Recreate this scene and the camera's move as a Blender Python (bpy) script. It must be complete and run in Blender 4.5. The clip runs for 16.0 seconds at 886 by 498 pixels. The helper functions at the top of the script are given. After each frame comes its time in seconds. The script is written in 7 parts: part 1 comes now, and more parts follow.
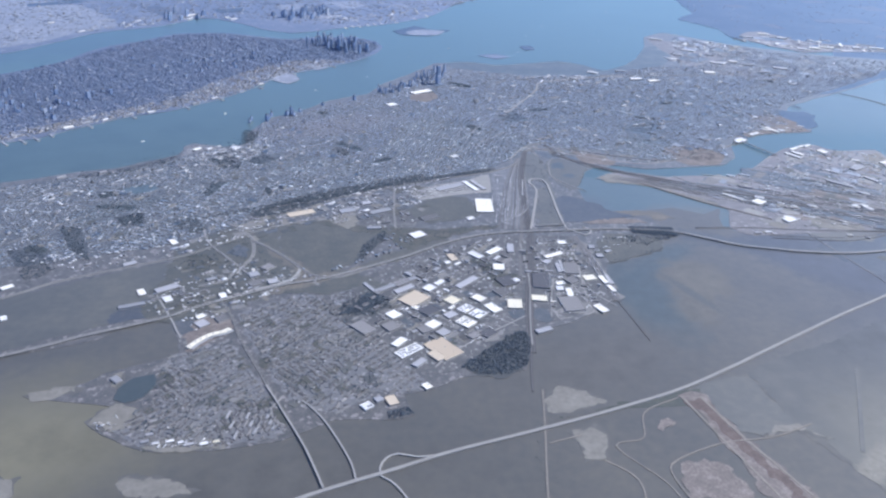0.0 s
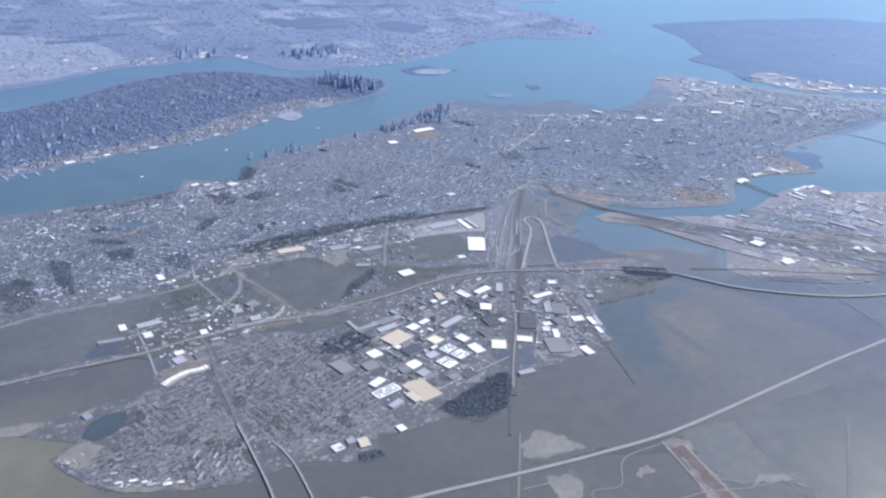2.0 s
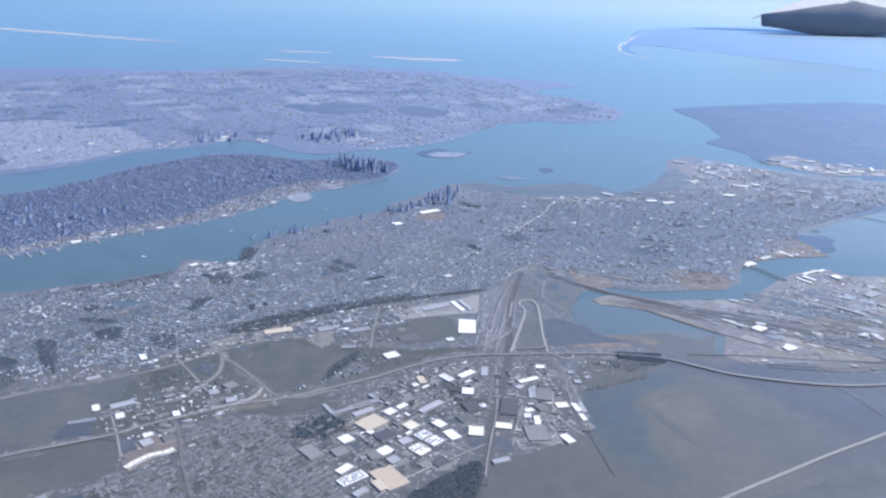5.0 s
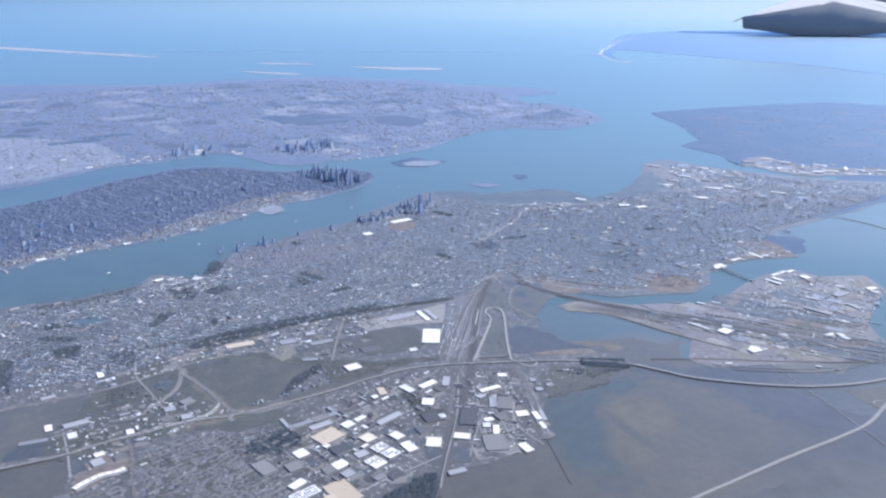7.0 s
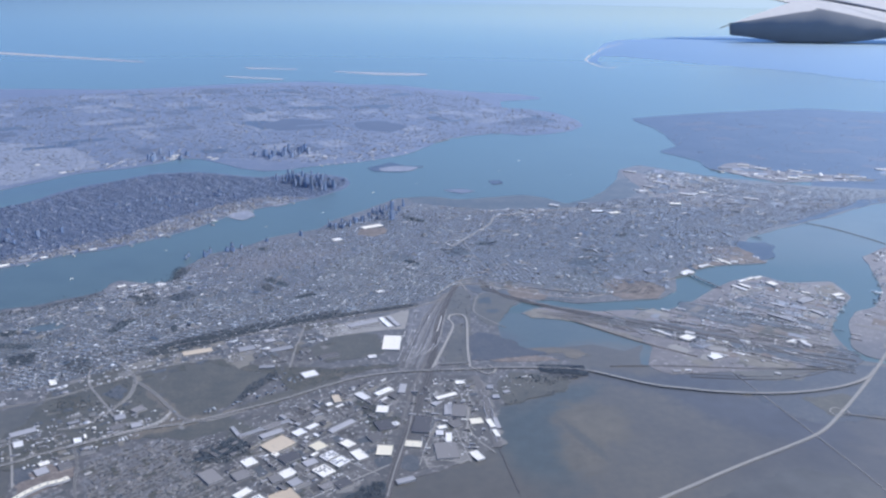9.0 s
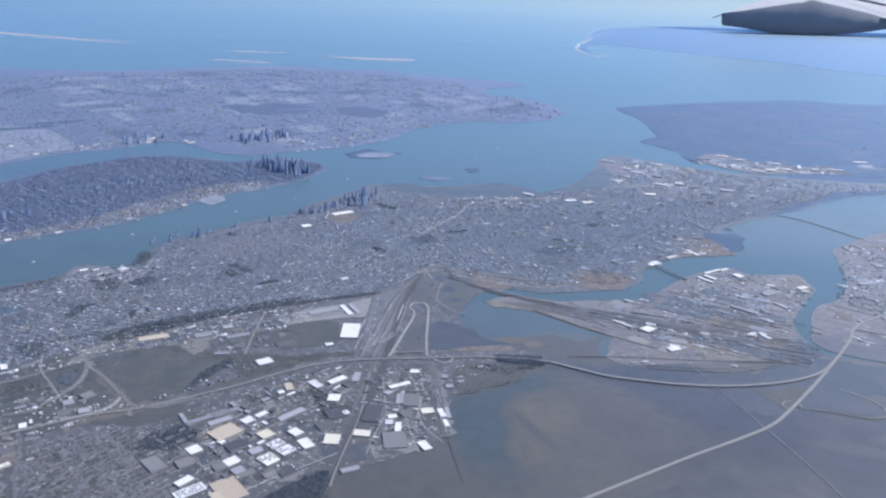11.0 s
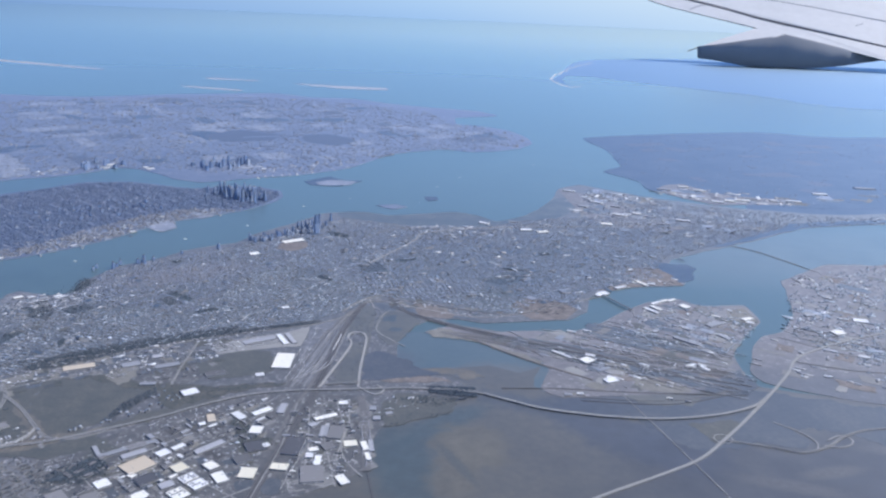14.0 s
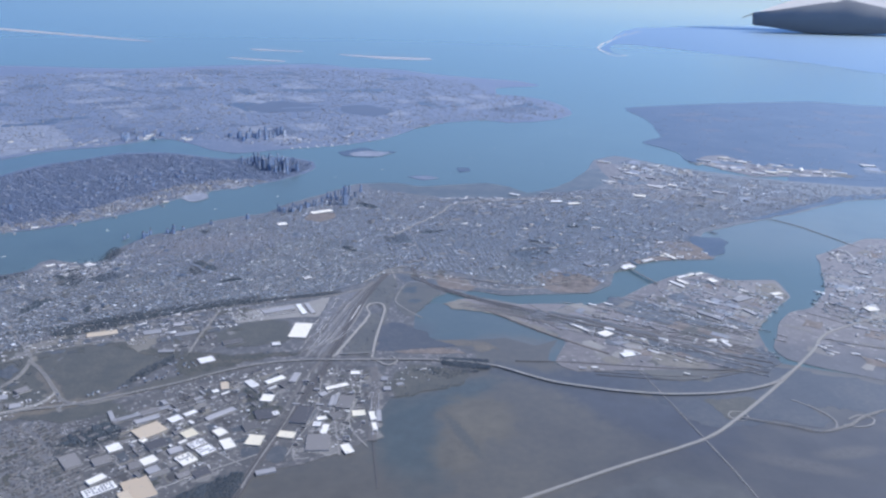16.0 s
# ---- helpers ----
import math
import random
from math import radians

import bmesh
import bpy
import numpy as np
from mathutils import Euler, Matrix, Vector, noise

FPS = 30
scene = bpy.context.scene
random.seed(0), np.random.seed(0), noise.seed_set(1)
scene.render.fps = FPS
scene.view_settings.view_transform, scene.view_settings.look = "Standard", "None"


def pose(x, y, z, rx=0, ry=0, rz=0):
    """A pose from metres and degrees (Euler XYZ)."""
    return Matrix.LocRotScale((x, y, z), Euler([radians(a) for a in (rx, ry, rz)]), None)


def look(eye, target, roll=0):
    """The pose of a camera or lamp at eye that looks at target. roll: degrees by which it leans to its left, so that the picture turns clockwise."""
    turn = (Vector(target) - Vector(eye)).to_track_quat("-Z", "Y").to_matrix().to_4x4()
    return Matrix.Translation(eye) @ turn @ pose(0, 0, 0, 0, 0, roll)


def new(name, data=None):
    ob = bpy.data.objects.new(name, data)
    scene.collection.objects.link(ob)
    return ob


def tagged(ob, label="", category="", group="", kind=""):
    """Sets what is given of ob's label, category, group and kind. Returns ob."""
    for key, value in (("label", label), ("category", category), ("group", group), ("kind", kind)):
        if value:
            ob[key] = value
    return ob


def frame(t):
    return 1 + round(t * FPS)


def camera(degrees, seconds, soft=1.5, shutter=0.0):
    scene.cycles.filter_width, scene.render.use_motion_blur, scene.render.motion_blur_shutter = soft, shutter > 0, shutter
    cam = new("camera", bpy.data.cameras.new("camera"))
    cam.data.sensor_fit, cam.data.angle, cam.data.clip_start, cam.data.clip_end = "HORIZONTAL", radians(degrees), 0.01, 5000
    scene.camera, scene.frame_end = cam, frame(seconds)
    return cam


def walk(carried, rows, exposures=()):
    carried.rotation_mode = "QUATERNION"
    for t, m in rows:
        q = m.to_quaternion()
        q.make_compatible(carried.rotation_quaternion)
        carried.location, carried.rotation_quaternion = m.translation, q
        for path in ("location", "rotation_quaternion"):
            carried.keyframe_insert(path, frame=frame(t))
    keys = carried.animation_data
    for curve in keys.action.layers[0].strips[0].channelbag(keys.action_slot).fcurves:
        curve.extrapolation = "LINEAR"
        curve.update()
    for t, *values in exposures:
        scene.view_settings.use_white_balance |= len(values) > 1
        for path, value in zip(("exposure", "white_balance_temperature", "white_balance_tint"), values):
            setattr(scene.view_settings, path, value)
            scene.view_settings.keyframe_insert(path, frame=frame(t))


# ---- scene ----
cam = camera(56.5, 16.0, soft=2.4)
# One unit stands for fifty metres of the real landscape; x runs along the flight, y ahead, z up.
PATH = [
    (0, (-22.409, -2.256, 60.268), (-22.144, -0.484, 59.379), 2.6),
    (0.5, (-21.015, -2.02, 60.214), (-20.747, -0.258, 59.305), 3.5),
    (1, (-19.694, -1.811, 60.146), (-19.427, -0.045, 59.245), 3.5),
    (1.5, (-18.382, -1.574, 60.107), (-18.132, 0.206, 59.231), 3.1),
    (2, (-16.932, -1.538, 60.03), (-16.716, 0.279, 59.221), 2.5),
    (2.5, (-15.451, -1.386, 59.999), (-15.288, 0.449, 59.219), 1.3),
    (3, (-14.033, -1.182, 59.913), (-13.847, 0.673, 59.19), 1.2),
    (3.5, (-12.575, -1.03, 59.885), (-12.43, 0.854, 59.228), 0.6),
    (4, (-11.081, -0.997, 59.803), (-10.906, 0.884, 59.146), 1.6),
    (4.5, (-9.71, -0.819, 59.783), (-9.594, 1.069, 59.134), 1.5),
    (4.7, (-9.117, -0.739, 59.765), (-8.994, 1.153, 59.128), 1.9),
    (7, (-2.786, 0.001, 59.665), (-2.644, 1.901, 59.057), 0.7),
    (7.5, (-1.424, 0.111, 59.675), (-1.278, 2.017, 59.087), 0.3),
    (8, (-0.007, 0.17, 59.672), (0.147, 2.079, 59.096), 0.4),
    (8.5, (1.42, 0.238, 59.665), (1.576, 2.145, 59.085), 0.6),
    (9, (2.858, 0.384, 59.682), (3.019, 2.287, 59.086), 0.9),
    (11.3, (9.486, 0.907, 59.852), (9.676, 2.797, 59.226), 2.2),
    (11.5, (10.058, 0.959, 59.854), (10.262, 2.848, 59.229), 2.4),
    (12, (11.478, 1.13, 59.844), (11.693, 3.021, 59.23), 2.6),
    (12.5, (12.91, 1.303, 59.831), (13.131, 3.2, 59.237), 2.6),
    (13, (14.367, 1.39, 59.777), (14.588, 3.29, 59.193), 2.7),
    (13.5, (15.779, 1.54, 59.75), (15.999, 3.444, 59.176), 2.7),
    (14, (17.192, 1.666, 59.728), (17.408, 3.574, 59.169), 2.5),
    (14.5, (18.535, 1.726, 59.721), (18.675, 3.642, 59.164), 1.6),
    (15, (19.992, 1.808, 59.74), (20.085, 3.724, 59.176), 1.3),
    (15.5, (21.523, 1.864, 59.739), (21.617, 3.776, 59.161), 1.6),
    (16, (23.042, 1.991, 59.776), (23.139, 3.887, 59.146), 1.8),
]
walk(cam, [(t, look(eye, target, roll)) for t, eye, target, roll in PATH],
     exposures=[(0, 0.18), (1, 0.23), (3, 0.26), (7, 0.26), (7.5, 0.19), (8, 0.05), (9, -0.02), (16, -0.02)])
# ---- light ----
world = bpy.data.worlds.new("world")
scene.world = world
world.use_nodes = True
SUN_ELEVATION, SUN_AZIMUTH = 48.0, 81.0
sky = world.node_tree.nodes.new("ShaderNodeTexSky")
sky.sky_type, sky.sun_disc = "NISHITA", False
sky.sun_elevation, sky.sun_rotation = radians(SUN_ELEVATION), radians(SUN_AZIMUTH)
sky.air_density, sky.dust_density, sky.ozone_density, sky.altitude = 1.0, 0.0, 1.5, 2500.0
backing = world.node_tree.nodes["Background"]
backing.inputs["Strength"].default_value = 0.14
cool = world.node_tree.nodes.new("ShaderNodeMix")
cool.data_type, cool.blend_type = "RGBA", "MULTIPLY"
cool.inputs["Factor"].default_value, cool.inputs["B"].default_value = 1.0, (0.78, 0.945, 1.25, 1)
pale = world.node_tree.nodes.new("ShaderNodeHueSaturation")
pale.inputs["Saturation"].default_value = 0.95
world.node_tree.links.new(sky.outputs["Color"], pale.inputs["Color"])
world.node_tree.links.new(pale.outputs["Color"], cool.inputs["A"])
world.node_tree.links.new(cool.outputs["Result"], backing.inputs["Color"])
sun_data = bpy.data.lights.new("sun", "SUN")
sun_data.energy, sun_data.angle, sun_data.color = 3.9, radians(0.6), (1.0, 0.974, 0.955)
sun = new("sun", sun_data)
az, el = radians(SUN_AZIMUTH), radians(SUN_ELEVATION)
sun.matrix_world = look((300 * math.sin(az), 300 * math.cos(az), 300 * math.tan(el)), (0, 0, 0))


# ---- materials ----
def material(name, stops, scale=1.0, fine=8.0, rough=0.8, veil=0.5, tint=(0.92, 0.95, 1.0), bump=0.0, vary="", metal=0.0, power=4.0, speck=None, film=0.18, sheen=0.58, drift=0.16, zones=(), far_tint=None, calm_to=0.06):
    """Principled surface with noise at two scales; gloss rises towards grazing angles, on land in place of haze.
    vary: 'island' or 'object' picks the colour by piece, with the noise on top."""
    m = bpy.data.materials.new(name)
    m.use_nodes = True
    nt = m.node_tree
    nodes, links = nt.nodes, nt.links
    bsdf, out = nodes["Principled BSDF"], nodes["Material Output"]
    coord = nodes.new("ShaderNodeTexCoord")
    big, small = nodes.new("ShaderNodeTexNoise"), nodes.new("ShaderNodeTexNoise")
    big.inputs["Scale"].default_value, big.inputs["Detail"].default_value, big.inputs["Roughness"].default_value = scale, 8, 0.65
    small.inputs["Scale"].default_value, small.inputs["Detail"].default_value = fine, 4
    for n in (big, small):
        links.new(coord.outputs["Object"], n.inputs["Vector"])
    mix = nodes.new("ShaderNodeMath")
    mix.operation = "MULTIPLY_ADD"
    mix.inputs[1].default_value = 0.4
    links.new(small.outputs["Fac"], mix.inputs[0])
    half = nodes.new("ShaderNodeMath")
    half.operation = "MULTIPLY"
    half.inputs[1].default_value = 0.6
    links.new(big.outputs["Fac"], half.inputs[0])
    links.new(half.outputs[0], mix.inputs[2])
    value = mix.outputs[0]
    if vary:
        if vary == "island":
            source = nodes.new("ShaderNodeNewGeometry").outputs["Random Per Island"]
        else:
            source = nodes.new("ShaderNodeObjectInfo").outputs["Random"]
        blend = nodes.new("ShaderNodeMath")
        blend.operation = "MULTIPLY_ADD"
        blend.inputs[1].default_value = drift
        links.new(value, blend.inputs[0])
        links.new(source, blend.inputs[2])
        lower = nodes.new("ShaderNodeMath")
        lower.operation = "SUBTRACT"
        lower.inputs[1].default_value = drift / 2
        links.new(blend.outputs[0], lower.inputs[0])
        value = lower.outputs[0]
    ramp = nodes.new("ShaderNodeValToRGB")
    els = ramp.color_ramp.elements
    while len(els) < len(stops):
        els.new(0.5)
    for e, (p, c) in zip(els, stops):
        e.position, e.color = p, (*c, 1)
    links.new(value, ramp.inputs["Fac"])
    colour = ramp.outputs["Color"]
    if speck:
        cells = nodes.new("ShaderNodeTexVoronoi")
        cells.inputs["Scale"].default_value = speck[0]
        links.new(coord.outputs["Object"], cells.inputs["Vector"])
        pick = nodes.new("ShaderNodeValToRGB")
        pe = pick.color_ramp.elements
        pe[0].position, pe[0].color = speck[1], (0, 0, 0, 1)
        pe[1].position, pe[1].color = min(1.0, speck[1] + 0.12), (1, 1, 1, 1)
        sep = nodes.new("ShaderNodeSeparateColor")
        links.new(cells.outputs["Color"], sep.inputs["Color"])
        links.new(sep.outputs[0], pick.inputs["Fac"])
        over = nodes.new("ShaderNodeMix")
        over.data_type = "RGBA"
        links.new(pick.outputs["Color"], over.inputs["Factor"])
        links.new(colour, over.inputs["A"])
        over.inputs["B"].default_value = (*speck[2], 1)
        colour = over.outputs["Result"]
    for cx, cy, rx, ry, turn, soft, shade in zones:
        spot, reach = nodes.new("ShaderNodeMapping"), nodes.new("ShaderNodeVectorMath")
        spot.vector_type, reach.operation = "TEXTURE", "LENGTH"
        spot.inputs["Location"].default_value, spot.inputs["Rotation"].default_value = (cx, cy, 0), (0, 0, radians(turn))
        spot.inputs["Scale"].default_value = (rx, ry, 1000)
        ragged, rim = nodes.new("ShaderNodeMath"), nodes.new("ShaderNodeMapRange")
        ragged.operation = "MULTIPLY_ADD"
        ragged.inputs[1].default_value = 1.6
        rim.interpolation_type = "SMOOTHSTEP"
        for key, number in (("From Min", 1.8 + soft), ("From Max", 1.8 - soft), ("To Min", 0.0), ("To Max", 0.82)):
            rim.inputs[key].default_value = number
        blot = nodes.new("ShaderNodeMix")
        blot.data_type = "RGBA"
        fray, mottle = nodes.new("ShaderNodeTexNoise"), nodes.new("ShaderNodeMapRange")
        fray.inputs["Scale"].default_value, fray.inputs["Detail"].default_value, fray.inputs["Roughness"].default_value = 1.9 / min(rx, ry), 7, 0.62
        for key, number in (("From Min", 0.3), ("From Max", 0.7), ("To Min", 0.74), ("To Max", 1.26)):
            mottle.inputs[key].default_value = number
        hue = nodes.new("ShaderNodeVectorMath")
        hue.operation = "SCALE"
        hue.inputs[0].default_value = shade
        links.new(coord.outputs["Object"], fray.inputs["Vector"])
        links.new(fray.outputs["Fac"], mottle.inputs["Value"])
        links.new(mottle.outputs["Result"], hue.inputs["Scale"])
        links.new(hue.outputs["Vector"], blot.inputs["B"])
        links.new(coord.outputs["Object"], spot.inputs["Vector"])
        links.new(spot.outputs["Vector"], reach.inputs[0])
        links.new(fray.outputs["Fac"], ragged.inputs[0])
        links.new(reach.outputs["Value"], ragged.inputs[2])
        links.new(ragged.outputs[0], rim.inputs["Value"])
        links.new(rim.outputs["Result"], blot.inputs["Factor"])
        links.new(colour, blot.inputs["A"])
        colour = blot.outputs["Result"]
    links.new(colour, bsdf.inputs["Base Color"])
    bsdf.inputs["Roughness"].default_value, bsdf.inputs["Metallic"].default_value = rough, metal
    bsdf.inputs["Specular IOR Level"].default_value = 0.3
    if bump:
        b = nodes.new("ShaderNodeBump")
        b.inputs["Strength"].default_value, b.inputs["Distance"].default_value = bump, 0.05
        links.new(small.outputs["Fac"], b.inputs["Height"])
        links.new(b.outputs["Normal"], bsdf.inputs["Normal"])
    # veil and film: tinted sky gloss, on land standing in for aerial haze
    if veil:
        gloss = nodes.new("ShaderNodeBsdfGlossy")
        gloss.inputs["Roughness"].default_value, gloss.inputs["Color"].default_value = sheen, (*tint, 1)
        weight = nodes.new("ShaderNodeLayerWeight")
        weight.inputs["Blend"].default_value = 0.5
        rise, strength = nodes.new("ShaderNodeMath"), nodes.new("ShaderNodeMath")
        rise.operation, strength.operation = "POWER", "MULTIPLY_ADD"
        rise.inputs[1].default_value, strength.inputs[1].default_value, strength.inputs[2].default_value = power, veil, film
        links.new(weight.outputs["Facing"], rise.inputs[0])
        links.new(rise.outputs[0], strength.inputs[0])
        # far_tint pales the gloss towards the horizon, as haze would
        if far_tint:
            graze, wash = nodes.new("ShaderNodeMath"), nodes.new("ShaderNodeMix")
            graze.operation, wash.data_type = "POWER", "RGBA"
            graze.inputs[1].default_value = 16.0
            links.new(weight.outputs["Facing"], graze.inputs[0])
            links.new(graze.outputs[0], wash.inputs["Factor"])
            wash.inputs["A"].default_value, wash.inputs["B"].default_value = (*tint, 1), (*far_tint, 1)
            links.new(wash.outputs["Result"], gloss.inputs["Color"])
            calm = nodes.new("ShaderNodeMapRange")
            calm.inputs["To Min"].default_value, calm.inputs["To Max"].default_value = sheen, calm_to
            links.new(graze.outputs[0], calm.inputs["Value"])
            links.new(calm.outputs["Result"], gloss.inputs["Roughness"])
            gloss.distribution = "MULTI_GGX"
        both = nodes.new("ShaderNodeMixShader")
        links.new(strength.outputs[0], both.inputs["Fac"])
        links.new(bsdf.outputs[0], both.inputs[1])
        links.new(gloss.outputs[0], both.inputs[2])
        links.new(both.outputs[0], out.inputs["Surface"])
    return m


# first zone pales the bay: the haze over it is put into the colour
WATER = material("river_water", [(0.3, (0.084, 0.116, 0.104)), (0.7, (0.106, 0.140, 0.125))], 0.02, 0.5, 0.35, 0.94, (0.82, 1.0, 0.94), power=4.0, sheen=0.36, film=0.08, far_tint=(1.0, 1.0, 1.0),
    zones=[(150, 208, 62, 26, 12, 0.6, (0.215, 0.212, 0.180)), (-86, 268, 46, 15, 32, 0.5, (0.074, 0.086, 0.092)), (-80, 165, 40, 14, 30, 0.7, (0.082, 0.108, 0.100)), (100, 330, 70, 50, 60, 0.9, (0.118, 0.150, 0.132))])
CHANNEL = material("tidal_channel_water", [(0.38, (0.058, 0.082, 0.086)), (0.62, (0.080, 0.104, 0.102))], 0.08, 0.8, 0.4, 0.6, (0.74, 0.90, 0.98), power=3.2, film=0.06,
    zones=[(31, 129, 11, 3.0, 0, 0.5, (0.092, 0.088, 0.080)), (41.5, 130, 7.5, 4.2, 0, 0.4, (0.124, 0.108, 0.082)), (25, 136, 3.5, 4, 0, 0.6, (0.078, 0.080, 0.078))])
MARSH = material("marsh_mud", [(0.34, (0.066, 0.071, 0.066)), (0.5, (0.092, 0.094, 0.082)), (0.66, (0.128, 0.124, 0.100))], 0.08, 0.8, 0.7, 0.45, film=0.08)
SHALLOW = material("shallow_marsh_water", [(0.36, (0.080, 0.082, 0.075)), (0.5, (0.103, 0.100, 0.086)), (0.64, (0.129, 0.121, 0.097))], 0.045, 0.8, 0.4, 0.44, power=3.5, film=0.04,
    zones=[(57.5, 108.5, 14, 5.6, -50, 0.3, (0.060, 0.070, 0.087)), (65, 104, 6.5, 7, 0, 0.3, (0.060, 0.069, 0.085)), (44, 118.5, 9, 2.6, -30, 0.4, (0.066, 0.078, 0.090)), (95, 90, 40, 17, -8, 0.6, (0.040, 0.046, 0.058)), (84, 97, 5, 1.4, 10, 0.4, (0.105, 0.100, 0.088)), (76, 94, 7, 1.6, -20, 0.4, (0.098, 0.094, 0.086)), (100, 102, 9, 1.6, -10, 0.4, (0.100, 0.098, 0.090)), (61, 117.4, 14, 3.6, -4, 0.35, (0.056, 0.068, 0.084)),
           (24.5, 100, 4.8, 12, 6, 0.45, (0.056, 0.083, 0.088)), (31, 112.5, 8.5, 2.6, 38, 0.45, (0.056, 0.083, 0.088)), (34.2, 105.5, 5.4, 6.6, 0, 0.26, (0.134, 0.121, 0.087)), (30.6, 97, 3.4, 5.0, -10, 0.4, (0.128, 0.116, 0.086)),
           (31.6, 101, 0.8, 6.0, 21, 0.4, (0.080, 0.086, 0.078))] + [(12, 84, 13, 6, 20, 0.8, (0.104, 0.097, 0.080)),
           (-57, 72, 13, 11, 20, 0.8, (0.205, 0.188, 0.118)), (-30, 62, 20, 6, 10, 0.8, (0.100, 0.096, 0.082))])
BASIN = material("smooth_flooded_mud", [(0.36, (0.086, 0.090, 0.084)), (0.5, (0.104, 0.107, 0.098)), (0.62, (0.134, 0.133, 0.118))], 0.05, 0.35, 0.5, 0.26, film=0.05,
    zones=[(43, 67, 11, 7.5, 60, 0.7, (0.168, 0.162, 0.130)), (58, 90, 16, 7, 30, 0.8, (0.078, 0.084, 0.086)), (37, 62, 5.5, 1.5, 40, 0.35, (0.235, 0.218, 0.172))])
MUD = material("pale_mud", [(0.34, (0.16, 0.152, 0.13)), (0.5, (0.215, 0.203, 0.175)), (0.66, (0.27, 0.255, 0.22))], 0.35, 1.6, 0.8, 0.25, film=0.05)
WETMUD = material("wet_mud_margin", [(0.36, (0.092, 0.092, 0.084)), (0.5, (0.112, 0.109, 0.096)), (0.62, (0.138, 0.132, 0.114))], 0.6, 3.0, 0.7, 0.3, film=0.06)
# quarters under old trees, darker than the rest of the town
LEAFY = [(74, 204, 46, 17, 28, 0.5, (0.092, 0.104, 0.122)), (-21, 183, 15, 6, 25, 0.5, (0.185, 0.162, 0.160)), (34, 186, 12, 6, 10, 0.5, (0.082, 0.094, 0.108)), (56, 181, 9, 5, 20, 0.35, (0.060, 0.072, 0.082)), (51, 172, 6, 3, -20, 0.35, (0.062, 0.074, 0.080)), (41, 211, 12, 4, 25, 0.4, (0.066, 0.074, 0.088)), (98, 222, 16, 4, 32, 0.4, (0.064, 0.072, 0.090)), (73, 204, 10, 4, 20, 0.4, (0.068, 0.078, 0.088)), (8, 186, 6, 3, 60, 0.4, (0.064, 0.074, 0.084)), (-30, 160, 7, 2.6, 30, 0.4, (0.064, 0.074, 0.080)), (-60, 136, 8, 3, 30, 0.4, (0.062, 0.074, 0.076))]
TOWN = material("town_ground", [(0.32, (0.064, 0.068, 0.064)), (0.45, (0.096, 0.094, 0.090)), (0.55, (0.135, 0.128, 0.122)), (0.68, (0.24, 0.23, 0.22))], 0.6, 5.0, 0.9, 0.66, (0.76, 0.88, 1.0), speck=(2.2, 0.84, (0.27, 0.25, 0.24)), film=0.05)
PAVED = material("paved_yards", [(0.32, (0.085, 0.085, 0.088)), (0.46, (0.13, 0.127, 0.125)), (0.56, (0.17, 0.165, 0.16)), (0.68, (0.28, 0.265, 0.25))], 0.7, 6.0, 0.85, 0.42, (0.82, 0.9, 1.0), speck=(2.6, 0.86, (0.34, 0.33, 0.32)), film=0.1)
YARD = material("worn_yard_asphalt", [(0.34, (0.066, 0.067, 0.068)), (0.46, (0.098, 0.097, 0.095)), (0.56, (0.14, 0.135, 0.128)), (0.68, (0.27, 0.26, 0.245))], 0.45, 6.0, 0.85, 0.26, (0.82, 0.9, 1.0), speck=(2.4, 0.88, (0.36, 0.35, 0.33)), film=0.06)
SCRUB = material("rough_grass_and_scrub", [(0.36, (0.046, 0.054, 0.048)), (0.5, (0.078, 0.080, 0.066)), (0.64, (0.135, 0.125, 0.098))], 0.5, 4.0, 0.9, 0.26, bump=0.2, film=0.06)
WETREED = material("flooded_reed_bed", [(0.36, (0.058, 0.066, 0.076)), (0.5, (0.076, 0.082, 0.089)), (0.64, (0.112, 0.110, 0.106))], 0.12, 1.2, 0.6, 0.46, (0.74, 0.86, 1.0), film=0.06)
SPITLAND = material("brown_grey_works_land", [(0.32, (0.100, 0.094, 0.091)), (0.46, (0.150, 0.138, 0.131)), (0.56, (0.198, 0.180, 0.170)), (0.68, (0.31, 0.285, 0.265))], 0.35, 5.0, 0.85, 0.46, (0.84, 0.90, 1.0), speck=(1.8, 0.9, (0.36, 0.34, 0.33)), film=0.08,
    zones=[(99, 121, 18, 9, -20, 0.6, (0.080, 0.085, 0.094)), (80, 126, 8, 4, -20, 0.5, (0.086, 0.088, 0.094)), (58, 142, 18, 5, -32, 0.6, (0.225, 0.205, 0.198)), (96, 158, 8, 5, 20, 0.6, (0.26, 0.24, 0.22))])
REEDS = material("dark_reed_meadow", [(0.36, (0.053, 0.065, 0.057)), (0.5, (0.073, 0.081, 0.068)), (0.64, (0.108, 0.108, 0.087))], 0.14, 1.3, 0.9, 0.30, film=0.05)
# bluish base and gloss carry the haze over the far shores
FAR = material("haze_tinted_town", [(0.36, (0.06, 0.066, 0.083)), (0.48, (0.096, 0.101, 0.114)), (0.56, (0.132, 0.132, 0.139)), (0.64, (0.200, 0.194, 0.194))], 0.022, 0.3, 0.9, 0.62, (0.64, 0.775, 0.97), speck=(0.8, 0.9, (0.32, 0.30, 0.29)))
